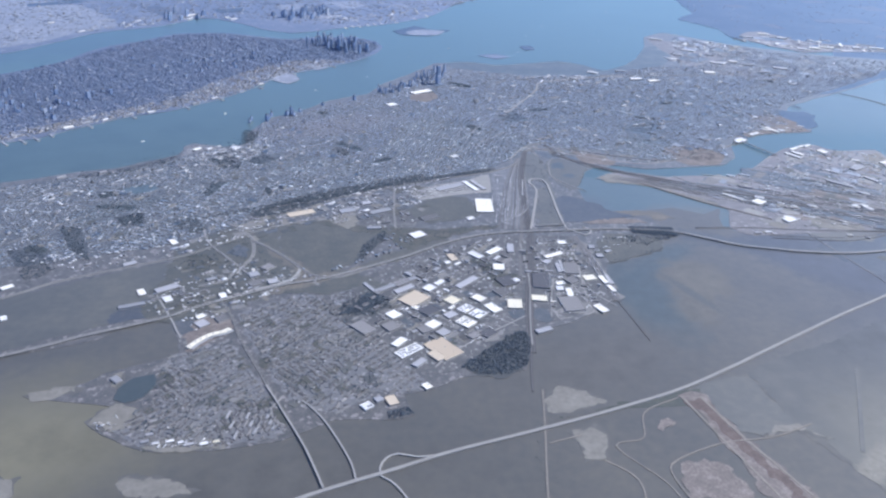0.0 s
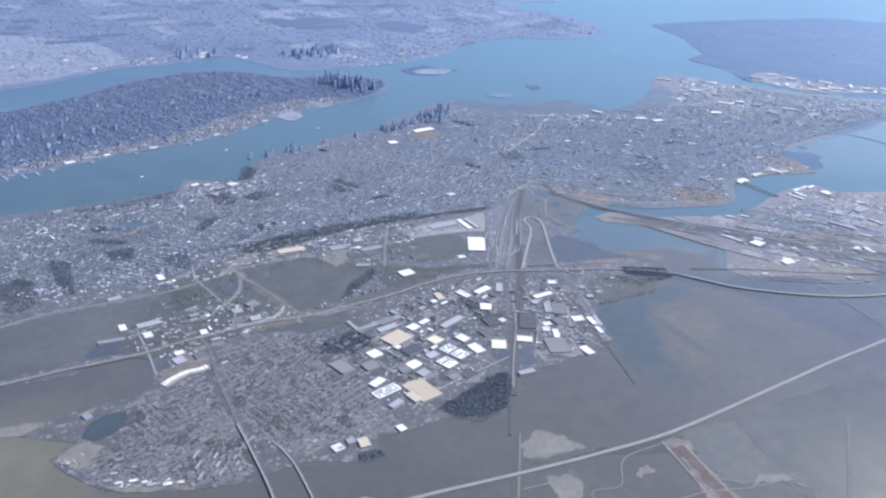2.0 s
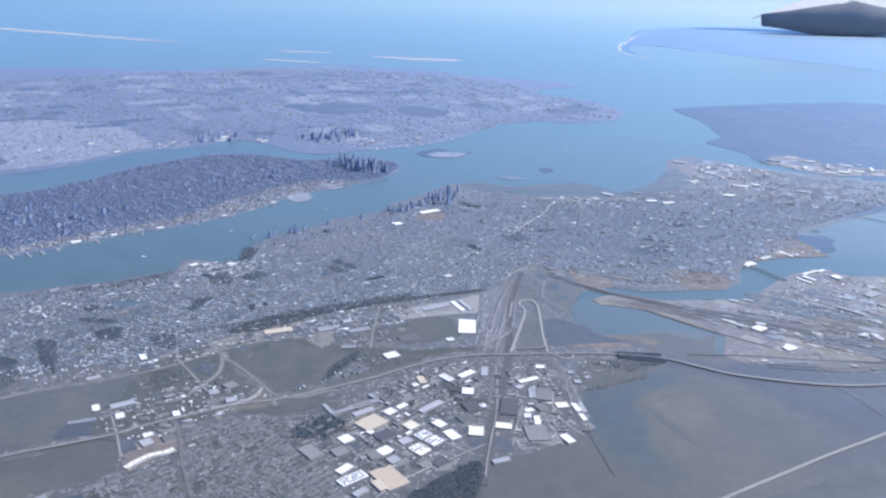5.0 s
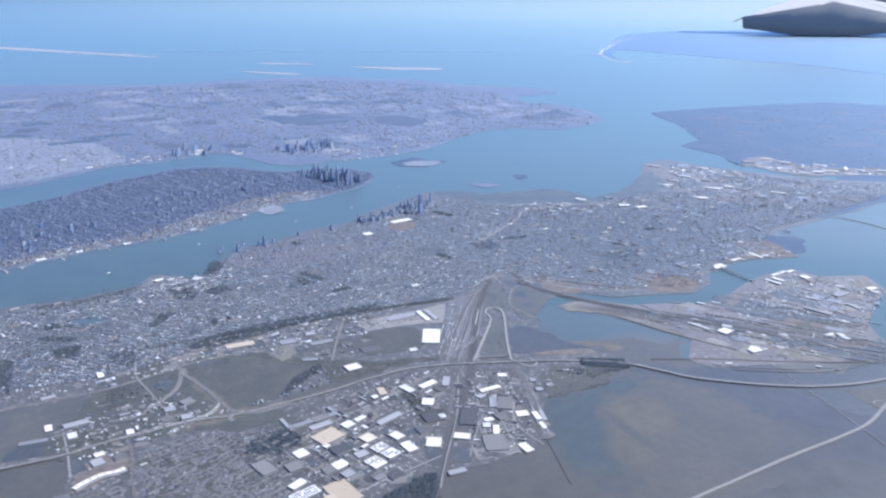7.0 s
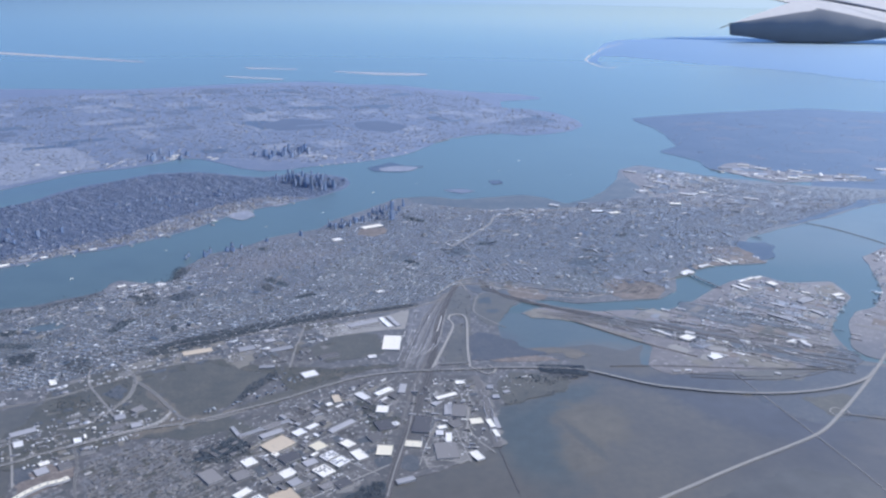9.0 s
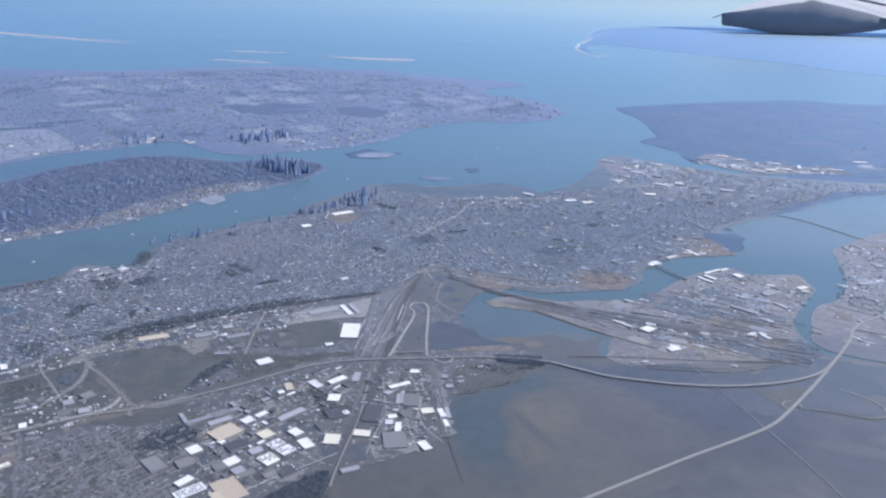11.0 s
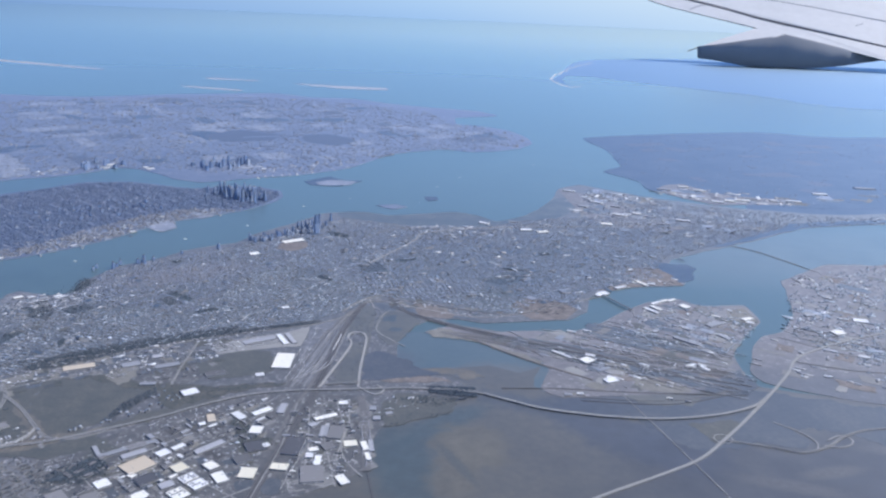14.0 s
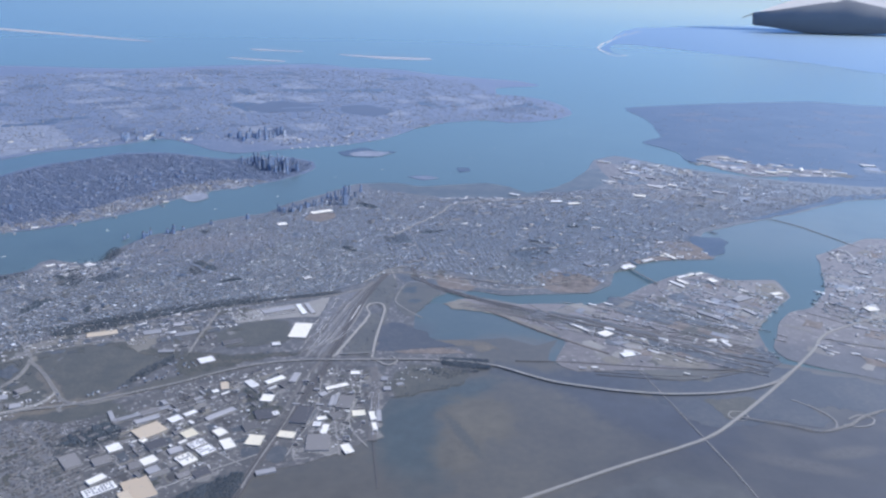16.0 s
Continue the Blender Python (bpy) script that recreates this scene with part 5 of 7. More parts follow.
street([(12.5, 96.5), (11, 98.5), (11.2, 104), (11, 112), (10.5, 121)], 0.22, 0.1, "estate street beside the tracks")
street([(11.8, 97), (14, 95.9), (15.5, 98.2), (15.2, 103), (16.2, 110), (14.8, 120)], 0.2, 0.1, "curved estate street")
street([(2.9, 78.6), (1.4, 71.1), (-0.9, 60.3), (-2, 52)], 0.2, 0.07, "straight dirt track through the reeds")
street([(19.3, 75.7), (14.1, 73.2), (12.4, 68.7), (9.2, 68), (9, 66.5), (12.3, 61.3), (13.3, 57)], 0.17, 0.08, "winding pale dirt track")
street([(19.9, 75.4), (21.2, 69), (22.6, 62.5), (24.3, 55)], 0.3, 0.085, "pale dirt haul road")
street([(22.2, 75.6), (23.7, 69), (25.9, 62), (28.2, 55)], 0.34, 0.085, "pale dirt haul road")
street([(33.5, 69.6), (27.7, 67.6), (21.2, 67), (14.9, 64.7), (13.4, 62.5), (14.3, 57)], 0.18, 0.09, "pale dirt track")
street([(6.7, 65.3), (9.4, 62), (8.8, 57)], 0.2, 0.075, "pale dirt track")
street([(1.3, 68.6), (5.4, 69.7)], 0.2, 0.075, "pale dirt track")

street([(26.8, 141.5), (24.4, 144.6), (21.9, 149), (22.2, 153), (23.7, 158.7), (25.8, 160.2), (28.8, 158), (31.1, 154.5)], 0.2, 0.115, "pale lane round the river works")
street([(15.2, 159.3), (18.3, 164.6), (21.5, 168.1), (26, 170)], 0.36, 0.22, "pale ramp road over the rail cutting")
street([(20.6, 167.4), (21.2, 164.1), (21.6, 161.6)], 0.24, 0.16, "short pale ramp spur")
street([(12.9, 125.7), (15.5, 126), (18.3, 126.3)], 0.5, 0.24, "wide pale ramp plaza beside the highway")
street([(29, 158.6), (34, 154.8), (40, 150.8), (46, 148.4)], 0.2, 0.12, "pale track road along the river")
for pts, w, z, lab in ROADS:
    plain = w < 0.3 or "dirt" in lab or "looping" in lab
    road(pts, w, z, lab, TRACK if "dirt" in lab else DARKBED if "asphalt" in lab else PALE_DECK if "ramp" in lab else None, lanes=not plain, thick=0.05 if z < 0.15 else 0.1, median=w > 0.4, piers=1.4 if z > 0.25 else 0.0)


def railway(points, width, z, label, tracks=2, bed=None):
    """A ballast bed with rails on it."""
    line = smooth_line(points, 1.0)
    base = thing("railway", float(line[0][0]), float(line[0][1]), 0, 0, label, "railway", kind="structure")
    local = line - line[0]
    mesh_object("track_bed", *ribbon_data(local, width, z, 0.06), bed or BALLAST, base, "brown-grey ballast bed")
    for k in range(tracks):
        s = (k - (tracks - 1) / 2) * width / max(tracks, 1)
        mesh_object("track", *ribbon_data(local, min(0.09, width / tracks * 0.35), z + 0.012, 0.02, s), STEEL, base, "grey steel track")
    return base


railway([(1.6, 78.2), (2.4, 82.5), (3.4, 87)], 0.3, 0.09, "thin disused line running into the marsh", 1, DARKBED)
railway([(3.3, 86.6), (3.8, 89), (5.6, 98), (7.6, 106.5), (9.8, 116), (11.6, 124.6), (14.3, 143.4), (16.8, 154.8), (19.6, 164.6)], 1.25, 0.12, "main railway running through the estate", 3, DARKBED)
railway([(6, 105.2), (8.2, 116.9), (10.3, 124.6), (12.6, 135.8), (15.2, 148.9), (17.3, 158)], 0.5, 0.11, "railway curving into the yard", 2)
railway([(19.3, 99.3), (19.3, 111.9), (18.7, 121.4)], 1.2, 0.12, "goods sidings along the shore", 6, BALLAST)
railway([(20.4, 88.6), (19.9, 94), (19.4, 99.1)], 0.2, 0.08, "goods line running out over the marsh", 1, DARKBED)
railway([(58, 138), (61.5, 121.3), (64.8, 102.2), (66.9, 88.1), (68, 74)], 0.2, 0.08, "thin straight railway across the marsh", 1, ROAD)
for k in range(9):
    o = -1.1 + k * 0.62
    railway([(7.4 + o, 124.9), (9.6 + o, 134), (12 + o * 0.85, 144), (14.6 + o * 0.55, 153), (17 + o * 0.2, 160)], 0.24, 0.1 + 0.001 * k, "siding of the wide rail yard", 1, (BALLAST, DARKBED, ROAD)[k % 3])
for k in range(8):
    o = k * 0.55
    railway([(34 + o * 0.8, 148.5 - o * 0.6), (44, 146.5 - o), (56, 141 - o * 1.2), (70, 137 - o * 1.3), (84, 130 - o * 0.7)], 0.26, 0.095 + 0.001 * k, "siding of the freight yard", 1, (DARKBED, ROAD, REDSOIL, BALLAST)[k % 4])
for k in range(2):
    o = k * 1.1
    railway([(46, 120.8 + o * 0.6), (54, 119.4 + o), (70, 118 + o), (86, 124 + o * 0.5)][1:], 0.2, 0.09 + 0.001 * k, "low line through the marsh edge", 1, (DARKBED, BALLAST)[k % 2])

for k in range(7):
    o = k * 1.25
    railway([(60 + o * 1.2, 147.5 + o * 0.9), (70 + o * 0.9, 141 + o), (84 + o * 0.7, 131.5 + o)], 0.3, 0.095 + 0.001 * k, "track through the works yards", 1, (DARKBED, ROAD, DARKBED, MUD)[k % 4])
for k in range(4):
    o = k * 3.0
    railway([(101 + o, 146 + o), (112 + o, 136 + o * 0.8), (130 + o, 124 + o * 0.7)], 0.35, 0.095 + 0.001 * k, "track through the bay works", 1, (DARKBED, ROAD)[k % 2])
railway([(25, 162.2), (32, 156.1), (38.2, 151), (46, 146.6), (56, 139.6), (66.7, 134.7), (75.4, 128.4), (85, 124)], 0.5, 0.16, "dark railway crossing the river to the spit", 2, DARKBED)
railway([(24.9, 168.6), (26.9, 162.4), (29.3, 157.5), (34.2, 153.4), (42.7, 147.4), (49.8, 144.2), (56.8, 141.5), (65.4, 134.3), (73.6, 128.3), (82.5, 122.8)], 0.9, 0.13, "broad dark main line across the spit", 4, DARKBED)
railway([(47.5, 148.9), (50.8, 144.1), (57.8, 139.3), (70.1, 131.9), (79.9, 123.9)], 0.4, 0.14, "pale line of the freight yard", 2, ROAD)
railway([(41.8, 124), (52, 123.6), (62.8, 122.2), (75.5, 121.2), (82.8, 120.6)], 0.24, 0.13, "low line along the marsh edge", 2, BALLAST)
railway([(66.4, 127), (69, 125), (72.2, 122.8)], 0.34, 0.1, "dark siding across the gravel yard", 1, DARKBED)
railway([(67.6, 127.7), (70.2, 125.8), (73, 123.6)], 0.3, 0.1, "dark siding across the gravel yard", 1, DARKBED)
railway([(38.8, 146.1), (44.2, 139.8), (50.2, 133.6), (58, 127)], 0.5, 0.14, "reddish siding along the eroded bank", 2, REDSOIL)
road([(22, 166.7), (32.4, 160.6), (42.9, 156.4), (50.7, 158.1)], 0.4, 0.12, "pale road along the river shore", lanes=False)
road([(21.1, 192.3), (27, 202), (33.3, 212.7), (37, 221), (52, 226), (70, 229), (104, 231)], 0.5, 0.2, "pale expressway past the waterfront park", lanes=False)
for x0, y0, x1, y1, lab in ((-78, 118, -40, 163, 0), (-60, 122, -30, 158, 0), (-36, 139, -14, 163, 0), (-30, 150, 8, 190, 0), (-14, 148, 18, 178, 1), (4, 168, 24, 204, 1), (-44, 150, -20, 176, 1), (22, 172, 88, 196, 0), (30, 186, 110, 224, 1), (40, 164, 60, 214, 0)):
    road([(x0, y0), ((x0 + x1) / 2 + 0.8, (y0 + y1) / 2 - 0.6), (x1, y1)], 0.34, 0.1, "pale avenue through the ridge town" if lab else "grey avenue through the ridge town", ROAD if lab else ASPHALT, lanes=False, thick=0.03)

# ---- estate buildings ----
ROOFS = {"w": (WHITE, "white flat-roofed"), "t": (CREAM, "tan flat-roofed"), "y": (YELLOW, "cream flat-roofed"), "l": (LIGHT, "pale grey flat-roofed"), "g": (GREYROOF, "dark grey flat-roofed"),
         "u": (WHITE, "white-roofed, vent-studded"), "f": (WHITE, "white-roofed, grey-bordered"), "d": (DARKROOF, "dark blue-grey flat-roofed")}
PLACED = []


def warehouse(x, y, w, d, turn, kind, h=0.2, z=0.07, group="warehouses of the industrial estate", name="warehouse"):
    """A low shed: walls, roof sheet inside a parapet, rooftop units."""
    PLACED.append((x, y, math.hypot(w, d) / 2))
    roof, word = ROOFS[kind]
    size = "large" if w * d > 9 else "mid-sized" if w * d > 3 else "small"
    base = thing(name, x, y, z, turn, f"{size} {word} {name.replace('_', ' ')} on paved ground", "warehouse" if name == "warehouse" else "building", group)
    part("wall", box_bm(0, 0, 0, w, d, h, 0.0), WALLS, base)
    sheet = part("roof", box_bm(0, 0, h, w * 0.985, d * 0.985, 0.012), roof, base, f"{word.split(' ')[0].split('-')[0]} roof sheet")
    edge = GREYROOF if kind == "f" else roof
    t = 0.14 if kind == "f" else 0.045
    for sx, sy in ((0, -1), (0, 1), (-1, 0), (1, 0)):
        part("parapet", box_bm(sx * (w - t) / 2, sy * (d - t) / 2, h, t if sx else w - 2 * t, t if sy else d, 0.04) if sx else box_bm(0, sy * (d - t) / 2, h, w, t, 0.04), edge, base)
    r = random.Random(int(x * 13 + y * 7))
    if kind == "u":
        nx, ny = max(2, int(w / 0.42)), max(2, int(d / 0.5))
        for i in range(nx):
            for j in range(ny):
                if r.random() < 0.62:
                    part("rooftop_unit", box_bm((i + 0.5) / nx * w * 0.86 - w * 0.43, (j + 0.5) / ny * d * 0.86 - d * 0.43, h + 0.012, 0.2, 0.26, 0.07), UNITS, sheet, "dark rooftop unit")
    else:
        for i in range(int(1 + w * d * 0.35)):
            part("rooftop_unit", box_bm(r.uniform(-0.4, 0.4) * w, r.uniform(-0.4, 0.4) * d, h + 0.012, 0.08, 0.1, 0.035), LIGHT if kind != "w" else UNITS, sheet)
    return base


ESTATE_A = [(5.4, 135.0, 3.1, 6.1, -5, "w"), (-8.1, 123.1, 2.7, 2.3, 29, "f"), (0.3, 144.3, 6.1, 1.7, 27, "l"), (4.4, 144.6, 1.0, 5.0, 22, "w"), (5.9, 145.1, 0.9, 5.2, 22, "l"), (-27.8, 132.7, 4.9, 1.8, 21, "t"), (-15.3, 126.2, 2.5, 0.9, 4, "l"), (-49.8, 105.6, 1.0, 1.8, 24, "w"), (-45.8, 103.4, 1.2, 1.6, 26, "w")]
ESTATE_B = [(-46.4, 106.6, 3.4, 1.4, 31, "l"), (-38.2, 104.0, 1.0, 1.4, 24, "w"), (-47.9, 122.0, 1.0, 2.0, 27, "w"), (-34.3, 110.3, 1.5, 1.5, 22, "l"), (-33.9, 107.4, 1.9, 1.6, 33, "g"), (-53.2, 114.7, 2.1, 1.0, 31, "l"), (-11.3, 80.1, 1.0, 1.2, 30, "w"), (-15.8, 77.5, 1.3, 1.8, 18, "t"), (-18.8, 76.7, 1.3, 1.2, 34, "u")]
ESTATE_C = [(-17.3, 77.9, 1.0, 1.0, 26, "l"), (-40.6, 98.4, 1.3, 1.0, 36, "w"), (-40.2, 96.5, 1.6, 1.7, 37, "l"), (-40.4, 109.1, 1.5, 0.8, 29, "l"), (-37.7, 97.7, 1.6, 1.7, 31, "g"), (-48.7, 84.1, 0.9, 1.5, 40, "l"), (-68.8, 108.1, 1.7, 1.0, 37, "w"), (-66.5, 99.4, 0.8, 1.2, 26, "w"), (-50.4, 101.9, 3.6, 0.8, 19, "l")]
ESTATE_D = [(-32.4, 112.6, 1.9, 1.6, 46, "g"), (-31.4, 107.9, 1.5, 1.4, 23, "l"), (2.0, 129.4, 1.4, 1.2, 15, "w"), (-16.1, 137.0, 1.7, 1.4, 18, "l"), (-19.7, 133.7, 2.9, 1.8, 22, "l"), (-13.7, 133.3, 4.0, 1.4, 24, "l"), (-5.3, 130.1, 3.4, 1.8, 24, "g"), (3.6, 161.3, 1.6, 1.2, 30, "w"), (-6.9, 199.1, 2.3, 2.2, 27, "w")]
ESTATE_E = [(-10.8, 101.5, 3.9, 3.1, 44, "t"), (-10.9, 99.0, 0.9, 1.0, 51, "w"), (-14.1, 97.2, 1.8, 1.8, 37, "w"), (-8.8, 94.3, 2.0, 1.7, 40, "w"), (-5.3, 100.8, 1.9, 1.9, 42, "y"), (-8.2, 104.6, 1.8, 1.5, 44, "w"), (-6.5, 106.2, 1.9, 0.9, 45, "w"), (-2.3, 106.1, 4.6, 1.2, 43, "l"), (-1.3, 101.2, 1.8, 2.2, 42, "f")]
ESTATE_F = [(0.3, 98.3, 1.6, 2.5, 30, "w"), (-3.7, 98.3, 2.2, 1.6, 43, "u"), (-2.2, 96.7, 2.1, 1.9, 43, "u"), (-4.2, 94.6, 2.1, 2.4, 43, "u"), (3.7, 99.2, 2.1, 2.5, -8, "y"), (7.7, 100.6, 2.3, 1.6, -11, "y"), (3.5, 110.7, 1.8, 2.1, -8, "w"), (0.5, 115.1, 1.3, 2.6, 39, "w"), (3.8, 116.4, 3.2, 1.2, 41, "w")]
ESTATE_G = [(6.7, 117.3, 1.1, 3.2, -9, "l"), (-3.4, 114.4, 1.2, 2.4, 15, "t"), (-4.4, 112.6, 1.0, 0.9, 27, "w"), (5.4, 106.3, 0.9, 1.1, 27, "w"), (-13.9, 90.1, 2.3, 1.2, 48, "w"), (-12.8, 88.0, 3.8, 1.7, 37, "u"), (-11.7, 85.2, 2.1, 1.0, 45, "l"), (6.3, 91.9, 2.5, 1.0, 20, "l"), (-7.7, 92.2, 1.6, 1.5, 39, "l")]
ESTATE_H = [(-6.1, 96.7, 1.8, 1.4, 34, "l"), (-12.0, 104.5, 3.4, 1.2, 34, "l"), (-18.5, 94.1, 2.2, 3.3, 38, "g"), (-8.9, 98.1, 2.6, 2.1, 39, "d"), (-8.2, 88.2, 3.2, 4.7, 33, "t"), (-9.3, 86.6, 1.4, 2.3, 34, "t"), (-13.1, 106.0, 7.8, 0.9, 32, "l"), (-17.1, 105.3, 0.6, 3.1, 29, "l"), (-12.2, 106.6, 2.6, 1.5, 35, "g")]
ESTATE_I = [(-1.6, 91.6, 2.1, 1.7, 37, "d"), (-3.6, 91.2, 1.8, 1.2, 37, "g"), (-10.2, 93.2, 1.6, 1.8, 29, "g"), (3.9, 106.1, 2.7, 2.8, 20, "d"), (2.6, 102.8, 2.3, 2.1, 28, "g"), (-14.7, 94.2, 2.1, 2.1, 33, "g"), (15.9, 119.0, 1.4, 1.2, 2, "w"), (13.4, 114.5, 3.9, 1.3, 26, "f"), (13.0, 110.1, 0.6, 3.2, -5, "l")]
ESTATE_J = [(13.6, 110.2, 0.5, 3.3, -6, "l"), (15.0, 109.8, 2.2, 3.8, -10, "g"), (12.0, 105.0, 1.4, 1.0, 17, "w"), (11.5, 103.4, 1.1, 1.3, -4, "w"), (12.7, 102.1, 0.9, 2.5, -4, "w"), (17.1, 106.5, 1.9, 1.6, 8, "y"), (16.1, 97.2, 1.3, 2.3, 25, "w"), (19.1, 105.8, 0.9, 2.4, 12, "w"), (20.0, 105.8, 0.7, 3.2, 4, "l")]
ESTATE_K = [(19.5, 102.9, 0.7, 2.0, 10, "w"), (14.0, 105.9, 1.8, 1.9, 28, "g"), (11.6, 112.1, 1.3, 1.1, 43, "l"), (22.9, 115.4, 1.1, 0.8, 21, "l"), (20.5, 117.1, 1.0, 1.3, -2, "l"), (21.0, 113.9, 1.1, 1.2, 0, "l"), (12.1, 98.8, 3.1, 4.2, 3, "g"), (9.2, 106.0, 2.5, 4.7, -10, "d")]
for group in (ESTATE_A, ESTATE_B, ESTATE_C, ESTATE_D, ESTATE_E, ESTATE_F, ESTATE_G, ESTATE_H, ESTATE_I, ESTATE_J, ESTATE_K):
    for x, y, w, d, a, k in group:
        warehouse(x, y, w, d, a, k, 0.16 + 0.05 * ((x * 7 + y * 3) % 1.0))
PORT = [(81.3, 143.7, 1.1, 5.3, 40, "l"), (80.1, 160.4, 0.9, 3.9, 31, "w"), (81.7, 161.8, 0.9, 3.2, 28, "w"), (82.9, 165.0, 3.1, 0.9, 30, "w"), (84.9, 166.2, 2.9, 0.9, 30, "w"),
        (86.9, 166.8, 2.5, 0.9, 30, "w"), (88.5, 162.9, 1.8, 2.2, 22, "w"), (99.2, 155.5, 2.6, 1.3, 20, "w"), (61.1, 126.5, 2.4, 1.6, 19, "w"), (90.9, 152.6, 4.4, 1.6, 28, "l")]
PORT_B = [(89.8, 145.8, 1.0, 3.2, 22, "l"), (77.9, 132.5, 1.4, 0.8, 18, "w"), (79.7, 131.1, 0.7, 2.1, 25, "w"), (72.4, 170.5, 3.6, 1.4, 29, "w"), (78.2, 175.4, 3.4, 0.9, 32, "w"),
          (84.2, 178.4, 0.9, 4.2, 22, "w"), (114.9, 148.0, 2.6, 2.2, 13, "w"), (114.3, 157.8, 2.6, 1.1, 9, "l"), (70.6, 223.4, 3.4, 1.7, 16, "w"), (1.7, 210.6, 6.0, 2.2, 31, "w")]
for x, y, w, d, a, k in PORT + PORT_B + [(59.2, 134.9, 2.4, 2.0, 34, "w"), (55.2, 137.3, 0.5, 4.0, 39, "w")]:
    warehouse(x, y, w, d, a, k, 0.22, 0.07, "sheds along the harbour")

# curved white store on its own yard
base = thing("store", -38.7, 92.8, 0.08, 0, "long curved cream-roofed store on a paved yard", "building")
arc = smooth_line([(-2.5, -2.3), (-1.5, -0.8), (0.0, 0.7), (1.5, 1.3), (2.4, 2.1)], 0.3)
mesh_object("wall", *ribbon_data(arc, 0.8, 0.18, 0.18), WALLS, base)
mesh_object("roof", *ribbon_data(arc, 0.78, 0.2, 0.02), YELLOW, base, "cream roof sheet")
for x, y in arc[2:-2:3]:
    part("rooftop_unit", box_bm(float(x), float(y), 0.2, 0.16, 0.2, 0.05), UNITS, base, "dark rooftop unit")
mesh_object("canopy", *ribbon_data(arc, 0.3, 0.14, 0.03, -0.62), LIGHT, base, "pale entrance canopy")


def far_sheds(poly, count, turn, label, scale=1.0, high=(0.05, 0.12)):
    """Sheds too far off to tell apart, joined district by district."""
    P = np.array(poly)
    lo, hi = P.min(0), P.max(0)
    x, y = rng.uniform(lo[0], hi[0], count * 6), rng.uniform(lo[1], hi[1], count * 6)
    ok = inside(x, y, poly)
    x, y = x[ok][:count], y[ok][:count]
    n = len(x)
    w, d = rng.uniform(0.6, 2.6, n) * scale, rng.uniform(0.25, 0.6, n) * scale
    a = np.radians(turn + rng.choice([0, 0, 0, 0, 90], n) + rng.uniform(-5, 5, n))
    boxes("sheds", x, y, w, d, rng.uniform(*high, n), a, 0.07, SHED_ROOF, HOUSE_WALL, label, "sheds")


def shed_field(poly, count, turn, label, group, kinds="wllgg", scale=1.0, seed=1):
    r = random.Random(seed)
    P = np.array(poly)
    lo, hi = P.min(0), P.max(0)
    made = 0
    while made < count:
        x, y = r.uniform(lo[0], hi[0]), r.uniform(lo[1], hi[1])
        if not inside(np.array([x]), np.array([y]), poly)[0]:
            continue
        w, d = r.uniform(0.5, 1.9) * scale, r.uniform(0.35, 0.8) * scale
        made += 1
        if any(math.hypot(x - px, y - py) < 0.8 * (pr + math.hypot(w, d) / 2) for px, py, pr in PLACED):
            continue
        warehouse(x, y, w, d, turn + r.choice((0, 0, 90)) + r.uniform(-6, 6), r.choice(kinds), r.uniform(0.12, 0.25), 0.07, group)


far_sheds([(66, 147), (76, 160), (88, 166), (101, 162), (100, 154), (93, 146), (86, 138), (70, 142)], 26, -42, "white and grey works sheds on the river spit", 1.0)
far_sheds([(50, 131), (56, 138), (84, 131), (82, 125), (64, 123)], 24, -38, "white and grey depot sheds by the freight yard", 0.9)
far_sheds([(104, 148), (112, 158), (120, 178), (150, 190), (170, 150), (110, 122), (94, 128), (96, 142)], 60, -36, "white and grey sheds along the bay", 1.2)
far_sheds([(121, 178), (124, 184), (130, 186), (126, 176)], 39, -55, "white and grey tanks and sheds on the point", 0.7)
far_sheds([(74, 172), (86, 176), (95, 178), (92, 188), (80, 182)], 24, -50, "white and grey sheds on the bay shore", 0.9)
far_sheds([(84, 244), (96, 280), (112, 278), (124, 262), (112, 244), (96, 238)], 69, -30, "white and grey port sheds by the harbour", 1.9)
far_sheds([(124, 276), (136, 269), (170, 262), (172, 275), (150, 285), (126, 292)], 60, -25, "white and grey port sheds on the island shore", 2.2)
far_sheds([(30, 230), (62, 228), (58, 220), (34, 222)], 24, -20, "white and grey sheds by the waterfront park", 1.4)
shed_field([(-24, 130), (-13, 134.5), (-7, 131.5), (-9, 127.5), (-18, 128.5)], 24, 23, "", "goods depot sheds", "wllgg", 0.8, 11)
shed_field([(-20, 98), (-12, 110), (-2, 118.5), (6, 121), (5, 112), (-2, 104), (-8, 90)], 240, 42, "", "warehouses of the industrial estate", "wllggggd", 0.85, 12)
shed_field([(9, 97), (17, 99), (18.6, 108), (18, 120), (9, 121), (7.6, 108)], 70, -5, "", "warehouses of the industrial estate", "wlggg", 0.6, 13)
shed_field([(-49, 102), (-46, 108.4), (-38, 111), (-30, 114), (-32, 106.5), (-40, 101.5)], 34, 30, "", "roadside commercial sheds", "wllgg", 0.65, 14)
far_sheds([(-78, 140), (-52, 158), (-46, 166), (-40, 168), (-46, 158), (-70, 138)], 27, 40, "white and grey riverside sheds", 1.0)

far_sheds([(24, 163), (33, 159), (44, 156), (50, 157.5), (40, 161.5), (28, 167)], 34, -30, "white and grey works along the river", 0.6)
far_sheds([(-52, 160), (-46, 166), (-40, 167.5), (-36, 180), (-33, 182), (-34, 172), (-38, 160)], 30, 40, "white and grey riverside blocks", 0.8)
